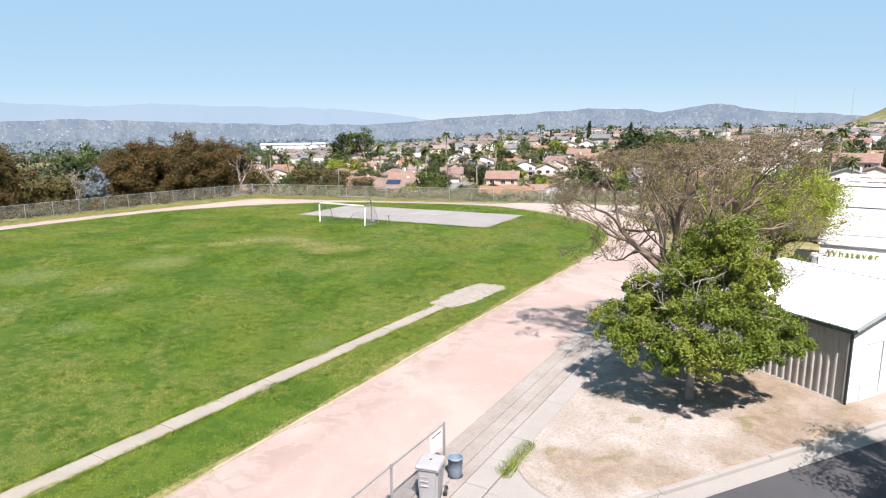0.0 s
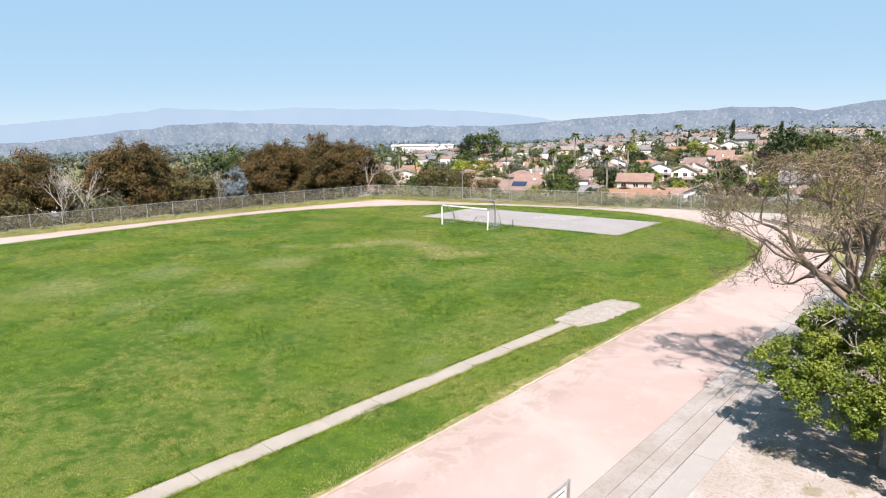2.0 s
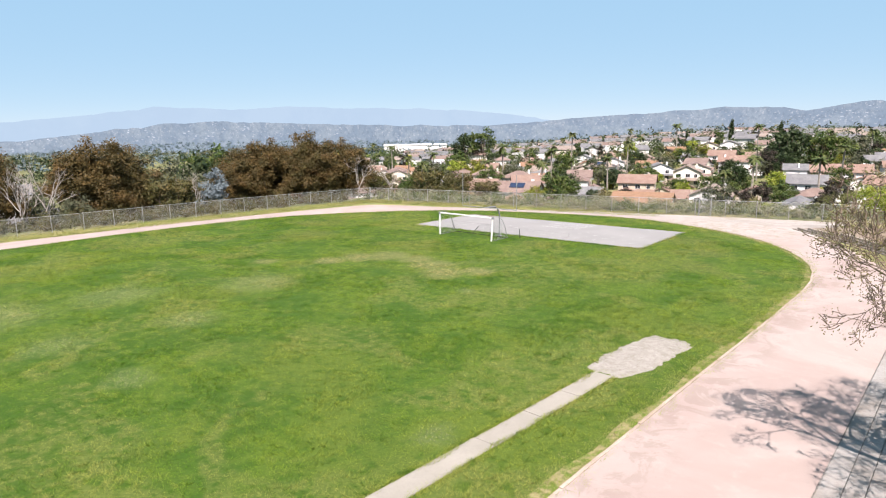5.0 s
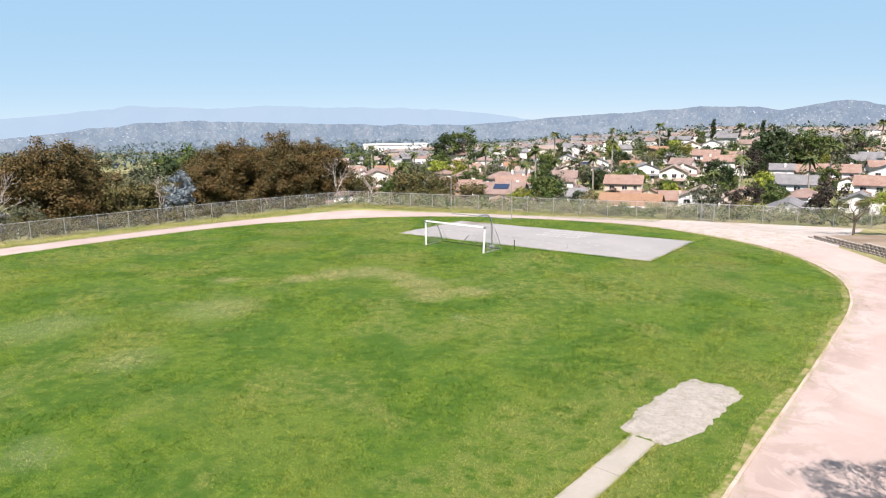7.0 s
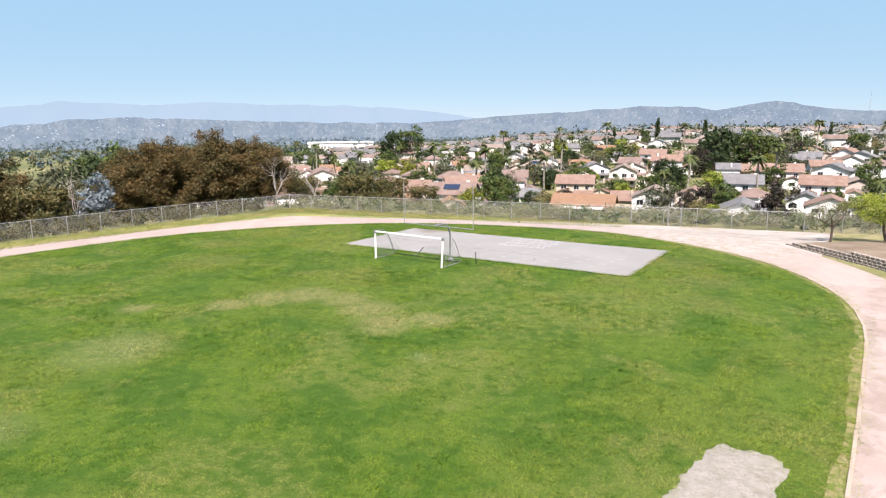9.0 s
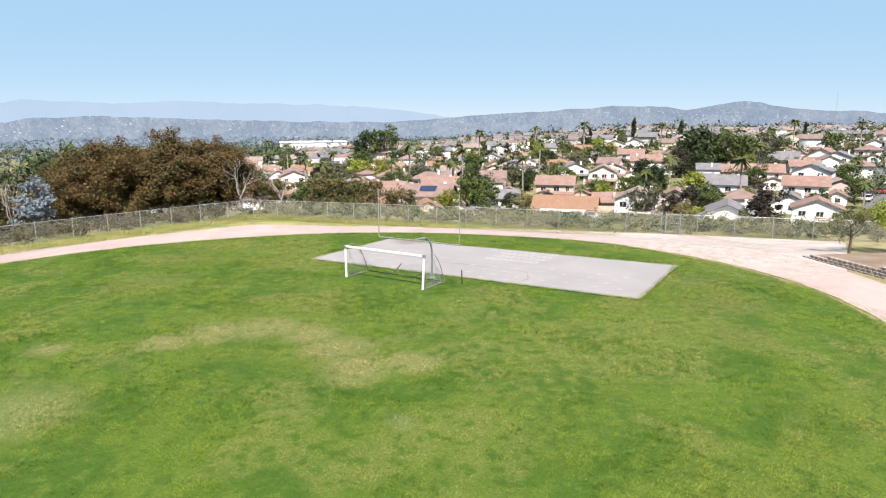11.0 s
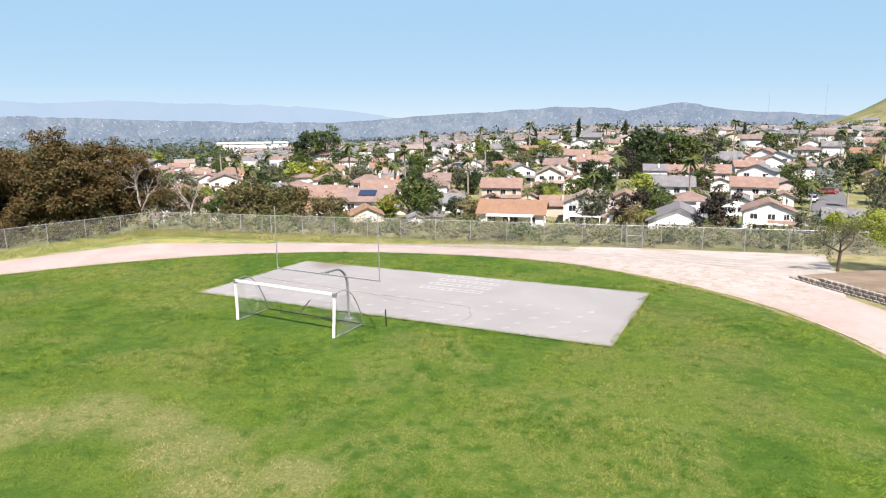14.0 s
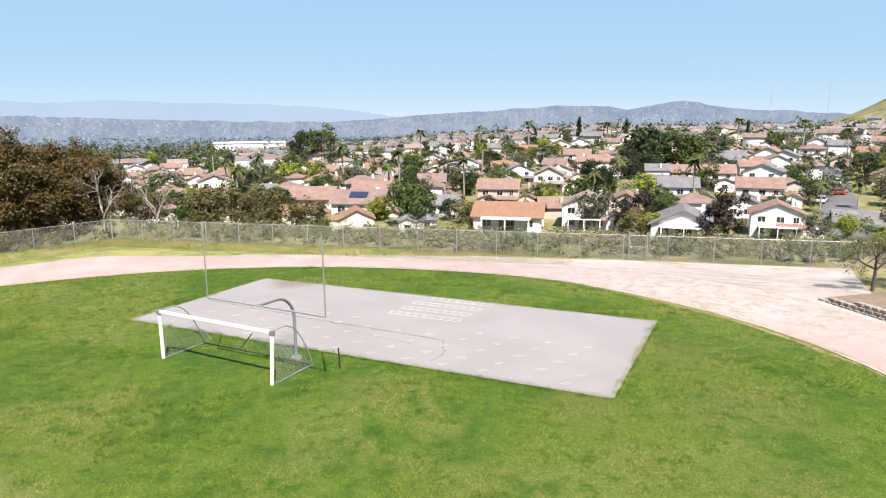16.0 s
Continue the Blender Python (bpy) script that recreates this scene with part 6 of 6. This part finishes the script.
# ---- trees among the houses ----
KINDS = [(tree_meshes(100, 8.5, 4.2, L_GREEN, M_BARKD, 46, 36, 0.31, 0.12, 0.025), "rounded mid-green garden tree"),
         (tree_meshes(101, 7.0, 3.6, L_DARK, M_BARKD, 44, 36, 0.29, 0.08, 0.025), "dense dark green garden tree"),
         (tree_meshes(102, 8.0, 3.8, L_GREYG, M_BARK, 42, 34, 0.28, 0.15, 0.022), "airy grey-green eucalyptus"),
         (tree_meshes(103, 6.0, 3.2, L_YELL, M_BARKD, 40, 34, 0.27, 0.12, 0.025), "yellow-green garden tree in fresh leaf"),
         (tree_meshes(104, 9.5, 3.0, L_PURP, M_BARKD, 50, 44, 0.27, 0.1, 0.025), "tall dark plum-leaved tree"),
         (tree_meshes(105, 5.0, 3.4, L_OLIVE, M_TWIG, 40, 40, 0.22, 0.1, 0.025), "dusty olive shrub-like tree"),
         (tree_meshes(106, 6.5, 3.4, L_LIME, M_BARKD, 42, 34, 0.27, 0.12, 0.025), "bright green garden tree")]


def column(seed, H, R, mat):
    r = np.random.default_rng(seed)
    z = r.random(90) * H * 0.95
    a = r.random(90) * 6.28
    rr = R * np.interp(z / H, [0, 0.3, 1], [0.8, 1, 0.1]) * r.uniform(0.4, 0.9, 90)
    v, f = leaf_cloud(np.column_stack([rr * np.cos(a), rr * np.sin(a), z + 0.3]), R * 0.5, 34, 0.24, r, 1.4)
    tv, tf = tubes([(0, 0, -0.3, 0, 0, H * 0.8, 0.2, 0.05)], 6)
    return mesh_of("trunk", tv, tf, M_BARKD, True), mesh_of("crown", v, f, mat)


def palm_meshes(seed, H):
    r = np.random.default_rng(seed)
    pts = np.column_stack([0.3 * np.sin(np.linspace(0, 1.4, 9)), np.zeros(9), np.linspace(-0.3, H, 9)])
    tv, tf = tube_path(pts, np.linspace(0.26, 0.17, 9), 8)
    V, F = [], []
    base = len(V)
    for q in range(34):
        a, el = r.random() * 6.28, r.uniform(-0.5, 1.2)
        L = r.uniform(1.7, 2.5)
        t = np.linspace(0, 1, 7)
        hx = L * t * math.cos(el * 0.7)
        hz = L * t * math.sin(el) - 1.2 * t ** 2 * L * 0.5
        wd = 0.34 * np.sin(np.pi * np.clip(t * 0.9 + 0.1, 0, 1))
        d, n_ = np.array([math.cos(a), math.sin(a), 0]), np.array([-math.sin(a), math.cos(a), 0])
        c = pts[-1] + hx[:, None] * d + hz[:, None] * np.array([0, 0, 1.0])
        for sg in (1, -1):
            s0 = sum(len(x) for x in V)
            V.append(np.concatenate([c, c + sg * wd[:, None] * n_ - np.array([0, 0, 1.0]) * wd[:, None] * 0.5]))
            F.append(np.array([(s0 + j, s0 + j + 1, s0 + 8 + j, s0 + 7 + j) for j in range(6)]))
    return mesh_of("trunk", tv, tf, M_BARK, True), mesh_of("crown", np.vstack(V), np.vstack(F), L_PALM)


CYP = [column(120, 11, 1.3, L_DARK), column(121, 9, 1.1, L_DARK)]
PALM = [palm_meshes(130, 7.0), palm_meshes(131, 10.5)]
for x, y, kq, s in ((-38.5, 84.5, 0, 1.12), (-34.5, 83, 0, 0.85), (15.6, 89.5, 4, 1.05), (13.4, 90, 4, 0.8), (-6.5, 96.5, 2, 1.05), (-1.5, 97, 4, 0.75), (1.2, 97.5, 4, 0.9), (1.5, 93, 5, 1.0), (4, 94, 6, 0.7), (-30, 92, 5, 1.0), (-27.5, 97, 4, 0.6), 
                    (-82, 88, 4, 0.85), (-78, 84, 1, 0.95), (-96, 80, 5, 1.2), (-90, 76, 1, 0.9), (-72, 104, 0, 1.0), (-101, 134, 3, 1.5), (-95, 131, 3, 1.25), (-106, 130, 6, 1.4), (-100, 33, 1, 2.0), (-95, 24, 2, 1.8), (-110, 40, 0, 1.9), (28, 97, 2, 0.7), (33, 104, 6, 0.7), (40, 112, 2, 0.9), (46, 118, 5, 1.2),
                    (-12.8, 180, 1, 2.1), (-16, 194, 1, 1.9), (-8, 196, 0, 1.55), (-3, 192, 0, 1.6), (2, 199, 2, 1.7), (-20, 200, 1, 1.5), (-188, 238, 1, 2.5), (-180, 242, 0, 2.3), (-60, 215, 3, 1.0), (-21, 116, 6, 0.8), (-24, 120, 0, 0.7), (-54, 136, 6, 1.0), (-46, 128, 1, 0.9)):
    t = plant("tree", KINDS[kq][0], x, y, gz(x, y) - 0.1, s, KINDS[kq][1] + " beside the houses", group="garden trees", rz=(x * 37 + y * 11) % 360)
for x, y, s, kq in ((-64, 293, 1.25, 0), (-40, 286, 1.2, 0), (-36, 290, 1.1, 1), (10, 300, 1.0, 0), (-92, 310, 1.0, 1)):
    plant("cypress", CYP[kq], x, y, gz(x, y), s, "dark columnar cypress above the roofs", group="cypresses", rz=x % 360)
for x, y, s, kq in ((-104, 104, 1.0, 1), (-76, 106, 0.7, 0), (-16, 160, 0.9, 1), (-24, 108, 0.7, 0), (-12, 112, 0.75, 0), (30, 128, 0.8, 0), (37, 134, 0.75, 0), (44, 140, 0.9, 0), (-45, 150, 0.8, 0), (28, 148, 0.8, 1), (47, 152, 1.0, 1), (-118, 132, 1.0, 1), (-34, 128, 0.8, 0), (50, 165, 1.0, 0), (-4, 108, 0.6, 0)):
    plant("palm_tree", PALM[kq], x, y, gz(x, y), s, "fan palm with a slim trunk among the roofs", "palm", "palms", rz=(x * 13) % 360)
r = np.random.default_rng(91)
n = 0
while n < 44:
    D, a = 120 + 260 * r.random(), radians(r.uniform(-14, 50))
    x, y = 22 - D * math.sin(a), -16 + D * math.cos(a)
    if (y - fence_y(x)) < 55 or any((x - p) ** 2 + (y - q) ** 2 < 6.8 ** 2 for p, q in built) or (abs(x - (34 + 0.02 * y)) < 5 and y < 235):
        continue
    plant("palm_tree", PALM[int(r.integers(0, 2))], x, y, gz(x, y), r.uniform(0.75, 1.3), "fan palm with a slim trunk among the roofs", "palm", "palms", rz=r.uniform(0, 360))
    n += 1
r = np.random.default_rng(83)
for x in np.arange(-92, 58, 7.5):
    xx = x + r.uniform(-2, 2)
    yy = float(fence_y(xx)) + r.uniform(44, 60)
    if any((xx - p) ** 2 + (yy - q) ** 2 < 6.4 ** 2 for p, q in built) or xx > 17 or -75 < xx < -42:
        continue
    kq = int(r.choice([0, 1, 2, 5, 6, 2, 4]))
    plant("tree", KINDS[kq][0], xx, yy, gz(xx, yy) - 0.2, r.uniform(0.28, 0.5), KINDS[kq][1] + " at a garden wall", group="trees at the garden walls", rz=r.uniform(0, 360))
r = np.random.default_rng(29)
n = 0
while n < 300:
    D = 105 + 330 * r.random() ** 1.1
    a = radians(r.uniform(-16, 58))
    x, y = 22 - D * math.sin(a), -16 + D * math.cos(a)
    if (y - fence_y(x)) < 74 or any((x - p) ** 2 + (y - q) ** 2 < 6.6 ** 2 for p, q in built) or (abs(x - (34 + 0.02 * y)) < 5 and y < 235):
        continue
    kq = int(r.choice(7, p=[0.27, 0.2, 0.17, 0.07, 0.05, 0.14, 0.1]))
    plant("tree", KINDS[kq][0], x, y, gz(x, y) - 0.1, r.uniform(0.55, 1.15), KINDS[kq][1] + " on the rising streets", group="street trees", rz=r.uniform(0, 360), squash=r.uniform(0.8, 1.15))
    n += 1


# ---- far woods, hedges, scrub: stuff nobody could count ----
# Blue-grey of distance haze is mixed straight into these wall and leaf colours.
M_HAZEW = plain("haze_tinted_stucco", (0.36, 0.42, 0.48), (0.30, 0.35, 0.41), 0.95, spec=0.0)
L_HAZE2 = leaf("haze_tinted_foliage", (0.15, 0.215, 0.235), (0.20, 0.265, 0.275), (0.17, 0.24, 0.255))


def hill_houses(name, pts, r, size, label):
    V, F = [], []
    for p in pts:
        w_, d_, h_, a_ = r.uniform(0.7, 1.4) * size, r.uniform(0.6, 1.0) * size, r.uniform(0.4, 0.7) * size, r.random() * 3.14
        ca, sa = math.cos(a_), math.sin(a_)
        b0 = len(V)
        V += [(p[0] + x_ * ca - y_ * sa, p[1] + x_ * sa + y_ * ca, p[2] + z_) for z_ in (-3, h_) for x_, y_ in ((-w_, -d_), (w_, -d_), (w_, d_), (-w_, d_))]
        V += [(p[0] - w_ * ca, p[1] - w_ * sa, p[2] + h_ * 1.5), (p[0] + w_ * ca, p[1] + w_ * sa, p[2] + h_ * 1.5)]
        F += [tuple(b0 + i for i in f_) for f_ in ((0, 1, 5, 4), (1, 2, 6, 5), (2, 3, 7, 6), (3, 0, 4, 7), (4, 5, 9, 8), (6, 7, 8, 9))]
    return tagged(part(name, mesh_of(name, V, F, M_HAZEW), None), label, "houses", kind="stuff")


def hill_trees(name, pts, r, size, mat, label):
    v, f = leaf_cloud(pts + np.array([0, 0, 1.0]) * size[:, None] * 0.3, size * 0.6, 22, 1.5, r, 0.6)
    return tagged(part(name, mesh_of(name, v, f, mat), None), label, "vegetation", kind="stuff")


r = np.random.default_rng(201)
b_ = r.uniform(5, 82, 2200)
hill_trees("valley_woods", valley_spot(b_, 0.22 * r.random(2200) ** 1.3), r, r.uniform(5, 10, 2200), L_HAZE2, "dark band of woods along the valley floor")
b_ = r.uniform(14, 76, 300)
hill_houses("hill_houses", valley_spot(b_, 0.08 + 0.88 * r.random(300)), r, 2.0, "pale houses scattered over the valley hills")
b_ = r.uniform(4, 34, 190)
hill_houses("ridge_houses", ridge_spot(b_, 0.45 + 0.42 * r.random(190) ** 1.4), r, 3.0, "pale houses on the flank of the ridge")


def woods(name, xy, size, per, leaf_size, mat, label, seed, tall=0.9, z0=0.4):
    r = np.random.default_rng(seed)
    z = ground_z(xy[:, 0], xy[:, 1])
    c = np.column_stack([xy, z + size * z0])
    c = np.repeat(c, 3, 0) + r.normal(0, 1, (len(xy) * 3, 3)) * np.repeat(size, 3)[:, None] * np.array([0.4, 0.4, 0.3])
    v, f = leaf_cloud(c, np.repeat(size, 3) * 0.5, per, leaf_size, r, tall)
    return tagged(part(name, mesh_of(name, v, f, mat), None), label, "vegetation", kind="stuff")


def fan(n, D0, D1, a0, a1, r, power=1.0):
    D = D0 + (D1 - D0) * r.random(n) ** power
    a = np.radians(r.uniform(a0, a1, n))
    return np.column_stack([22 - D * np.sin(a), -16 + D * np.cos(a)]), D


r = np.random.default_rng(41)
for q, (mt, lab) in enumerate(((L_DARK, "distant dark woods across the valley"), (L_HAZE2, "distant grey-green woods across the valley"), (L_GREYG, "distant grey-green scrub woods"))):
    xy, D = fan(1000, 420, 1500, -30, 85, r, 1.1)
    flat_ = np.hypot(xy[:, 0] - 198, xy[:, 1] - 599) > 190
    xy, D = xy[flat_], D[flat_]
    woods("far_woods", xy, r.uniform(3.5, 7, len(xy)) * (1 + D / 2500), 10, 1.5, mt, lab, 50 + q)
for q, (mt, lab) in enumerate(((L_DARK, "dark trees over the farther streets"), (L_GREEN, "green trees over the farther streets"), (L_GREYG, "grey-green trees over the farther streets"))):
    xy, D = fan(620, 180, 540, -20, 60, r)
    okf = np.array([all((x - p) ** 2 + (y - q_) ** 2 > 4.6 ** 2 for p, q_ in built) and math.hypot(x - 198, y - 599) > 150 for x, y in xy])
    woods("street_trees", xy[okf], r.uniform(1.8, 4.4, okf.sum()), 34, 0.42, mt, lab, 90 + q, 0.95, 0.65)
for q, mt in enumerate((L_DARK, L_GREEN)):
    xy, D = fan(420, 290, 545, -20, 48, r)
    flat_ = np.hypot(xy[:, 0] - 198, xy[:, 1] - 599) > 150
    woods("crest_trees", xy[flat_], r.uniform(2.6, 6.2, flat_.sum()), 30, 0.5, mt, "trees over the roofs on the crest of the farthest streets", 96 + q, 0.95, 0.7)
xy, D = fan(420, 200, 620, 44, 84, r)
keep = np.sin(xy[:, 0] * 0.02) + np.cos(xy[:, 1] * 0.024) > -0.3
woods("valley_trees", xy[keep], r.uniform(3, 6, keep.sum()), 26, 0.6, L_DARK, "dark trees along the valley fields", 60)
xy, D = fan(1500, 112, 520, -16, 58, r)
ok = np.array([all((x - p) ** 2 + (y - q) ** 2 > 7.5 ** 2 for p, q in built) and y - fence_y(x) > 45 for x, y in xy])
woods("garden_shrubs", xy[ok], r.uniform(1.2, 3.4, ok.sum()), 26, 0.3, L_GREEN, "garden shrubs and hedges between the houses", 61)
xy = np.column_stack([r.uniform(-32, 62, 2700), np.zeros(2700)])
xy[:, 1] = fence_y(xy[:, 0]) + 1.2 + 44 * r.random(2700) ** 1.1
woods("bank_scrub", xy[:2000], r.uniform(0.6, 1.6, 2000), 40, 0.12, L_SHRUB, "grey-green scrub covering the bank below the fence", 62, 0.7)
woods("bank_shrubs", xy[2000:], r.uniform(0.5, 1.7, 700), 46, 0.13, L_GREEN, "green shrubs on the bank below the fence", 63, 0.7, 0.3)
ys_ = r.uniform(-50, 19, 260)
xy = np.column_stack([fence_x(ys_) - 1.2 - 7 * r.random(260), ys_])
woods("fence_scrub", xy, r.uniform(0.6, 1.8, 260), 40, 0.14, L_EUC2, "dark scrub under the trees outside the fence", 64)


# ---- grass: real blades in tufts ----
def inside(px, py, poly):
    """Which points lie inside a closed outline."""
    res = np.zeros(len(px), bool)
    x0, y0 = poly[:, 0], poly[:, 1]
    x1, y1 = np.roll(x0, -1), np.roll(y0, -1)
    for a, b, c_, d_ in zip(x0, y0, x1, y1):
        if b == d_:
            continue
        hit = ((b > py) != (d_ > py)) & (px < (c_ - a) * (py - b) / (d_ - b) + a)
        res ^= hit
    return res


def blades(name, xy, height, width, mat, label, seed, lean=0.5, per=3, category="grass"):
    r = np.random.default_rng(seed)
    p = np.repeat(xy, per, 0) + r.normal(0, 0.05, (len(xy) * per, 2))
    n = len(p)
    z = ground_z(p[:, 0], p[:, 1])
    h = np.repeat(np.broadcast_to(height, len(xy)), per) * r.uniform(0.6, 1.25, n)
    a = r.random(n) * 6.28
    b = r.random(n) * 6.28
    w = width * r.uniform(0.6, 1.4, n)
    base = np.column_stack([p, z])
    e = np.column_stack([np.cos(a) * w, np.sin(a) * w, np.zeros(n)])
    tip = base + np.column_stack([np.cos(b) * h * lean, np.sin(b) * h * lean, h])
    flip = (np.cross(2 * e, tip - base)[:, 2] < 0)[:, None]
    e = np.where(flip, -e, e)
    v = np.stack([base - e, base + e, tip], 1).reshape(-1, 3)
    f = np.arange(n * 3).reshape(-1, 3)
    me = mesh_of(name, v, f, mat, True)
    face = np.column_stack([np.cos(b) * 0.35, np.sin(b) * 0.35, np.ones(n)])
    me.normals_split_custom_set_from_vertices(np.repeat(face / np.linalg.norm(face, axis=1, keepdims=True), 3, 0))
    return tagged(part(name, me, None), label, category, kind="stuff")


r = np.random.default_rng(77)
outline = inner[(inner[:, 1] > -61)]
NB = 330000
xy = np.column_stack([r.uniform(-24, 30, NB), -58 + 78 * r.random(NB)])
ok = inside(xy[:, 0], xy[:, 1], outline)
court_poly = np.array([CA, CB, CC, CD])
ok &= ~inside(xy[:, 0], xy[:, 1], court_poly + (court_poly - court_poly.mean(0)) * -0.004)
dl = np.abs(xy[:, 0] - np.interp(xy[:, 1], [ra[1], rb[1]], [ra[0], rb[0]]))
ok &= ~((dl < 0.42 - 0.16 * r.random(len(xy)) ** 2) & (xy[:, 1] < rb[1]))
ok &= ~(((xy[:, 0] - 26.7) / 1.0) ** 4 + ((xy[:, 1] + 17.75) / 2.6) ** 4 < 1 - 0.45 * r.random(len(xy)))
xy = xy[ok]


def patches(x, y, size, seed):
    """Smooth random growth, 0 to 1, in patches of about that size."""
    g = np.random.default_rng(seed).random((128, 128))
    u, v = np.asarray(x) / size + 500, np.asarray(y) / size + 500
    i, j = np.floor(u).astype(int), np.floor(v).astype(int)
    a, b = smooth(0, 1, u - i), smooth(0, 1, v - j)
    at = lambda p, q: g[p % 128, q % 128]
    return (at(i, j) * (1 - a) + at(i + 1, j) * a) * (1 - b) + (at(i, j + 1) * (1 - a) + at(i + 1, j + 1) * a) * b


WORN = np.array([(1.0, -13.6, 1.0), (1.6, -11.4, 1.3), (3.2, -9.6, 1.5), (5.6, -9.2, 1.3), (7.8, -10.0, 1.4), (10.0, -11.4, 1.5), (11.6, -9.6, 1.1), (-2.5, -16.5, 0.9)])
bald = (np.hypot(xy[:, :1] - WORN[:, 0], xy[:, 1:] - WORN[:, 1]) / WORN[:, 2]).min(1)
xy = xy[(bald > 1.0) | (r.random(len(xy)) < 0.4)]
lush = 0.5 * patches(xy[:, 0], xy[:, 1], 1.7, 1) + 0.3 * patches(xy[:, 0], xy[:, 1], 0.7, 2) + 0.2 * patches(xy[:, 0], xy[:, 1], 4.5, 3)
hh = 0.05 + 0.075 * smooth(0.35, 0.75, lush)
near_pad = inside(xy[:, 0], xy[:, 1], court_poly.mean(0) + (court_poly - court_poly.mean(0)) * np.array([1.08, 1.35]))
hh = np.where(near_pad, hh + 0.02, hh)
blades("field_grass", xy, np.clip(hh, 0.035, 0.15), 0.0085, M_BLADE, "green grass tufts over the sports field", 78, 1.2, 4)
fr = []
for a_, b_ in zip(court_poly, np.roll(court_poly, -1, 0)):
    d_ = b_ - a_
    L_ = np.linalg.norm(d_)
    t_ = r.random(int(L_ * 80))
    nn = np.array([d_[1], -d_[0]]) / L_
    nn = nn if np.dot(court_poly.mean(0) - a_, nn) < 0 else -nn
    inn = 0.06 + 0.09 * np.sin(t_ * L_ * 1.7) + 0.06 * np.sin(t_ * L_ * 4.9 + 1)
    fr.append(a_ + t_[:, None] * d_ + nn * (r.normal(0.02, 0.09, len(t_)) - np.maximum(inn, 0) * r.random(len(t_)))[:, None])
blades("court_edge_grass", np.vstack(fr), 0.11, 0.0085, M_BLADE, "taller grass leaning over the edge of the court slab", 83, 1.0, 4)
t_ = r.random(5200)
sd = np.where(r.random(5200) < 0.5, -1, 1)
wob = 0.43 - 0.10 * np.maximum(0, np.sin(t_ * 61 + sd) + np.sin(t_ * 23.7 + 2 * sd) - 0.4)
re = ra + t_[:, None] * (rb - ra) + (sd * (wob + np.abs(r.normal(0, 0.09, 5200))))[:, None] * np.array([1.0, -0.045])
blades("runway_edge_grass", re, 0.09, 0.0085, M_BLADE, "grass leaning over the edges of the concrete runway", 86, 1.1, 4)
d_ = np.diff(outline, axis=0)
L_ = np.linalg.norm(d_, axis=1)
pick = np.repeat(np.arange(len(L_)), np.where(L_ < 6, (L_ * 28).astype(int), 0))
t_ = r.random(len(pick))
pe = outline[pick] + t_[:, None] * d_[pick]
nn = np.column_stack([d_[pick][:, 1], -d_[pick][:, 0]]) / L_[pick][:, None]
out = nn * np.where(((pe - np.array([5.0, -15.0])) * nn).sum(1) > 0, 1, -1)[:, None]
reach = np.where(pe[:, 1] > -8, 0.3, 0.0) + 0.28 + 0.22 * np.sin(pe[:, 0] * 0.9 + pe[:, 1] * 1.1) + 0.14 * np.sin(pe[:, 1] * 2.9 - pe[:, 0])
blades("track_edge_grass", pe + out * (r.random(len(pe)) * np.maximum(reach, 0.02) - 0.1)[:, None], 0.08, 0.0085, M_BLADE, "grass creeping over the inner edge of the track", 84, 1.3, 4)
mp = np.repeat(east, 60, 0) + r.normal(0, 0.25, (len(east) * 60, 2)) + np.repeat(tow, 60, 0) * 0.32
blades("margin_straw", mp, r.uniform(0.04, 0.11, len(mp)), 0.0085, L_DRY, "short straw-coloured tufts inside the track edging", 85, 1.2)
yv = r.uniform(-55, 19, 9000)
xv = fence_x(yv) + r.uniform(-1.0, 4.2, 9000) ** 1.0
blades("verge_weeds", np.column_stack([xv, yv]), r.uniform(0.10, 0.36, 9000), 0.009, L_DRY, "tall yellow-green weeds along the chain-link fence", 79, 0.7, 5)
xv = r.uniform(-30, 9, 9000)
yv = fence_y(xv) - r.uniform(-1.0, 3.4, 9000)
blades("fence_weeds", np.column_stack([xv, yv]), r.uniform(0.08, 0.32, 9000) * np.interp(xv, [-30, -12, -4, 9], [1.2, 0.9, 0.5, 0.4]), 0.009, L_DRY, "yellow-green weeds at the foot of the fence", 80, 0.8, 5)
ex = np.column_stack([36.66 + r.normal(0, 0.12, 900), r.uniform(-34.7, -32.6, 900)])
blades("edge_weeds", ex, r.uniform(0.08, 0.3, 900), 0.010, M_BLADE, "green tufts of weed along the walk edge", 81)
ix = np.column_stack([r.uniform(36.8, 46, 2600), r.uniform(-34, -12, 2600)])
okk = np.sin(ix[:, 0] * 1.3) + np.cos(ix[:, 1] * 1.1 + ix[:, 0]) > 0.7
okk &= (ix - ka) @ kn < -0.3
blades("island_weeds", ix[okk] , r.uniform(0.14, 0.24, okk.sum()), 0.012, L_DRY, "thin dry grass on the dusty island", 82)
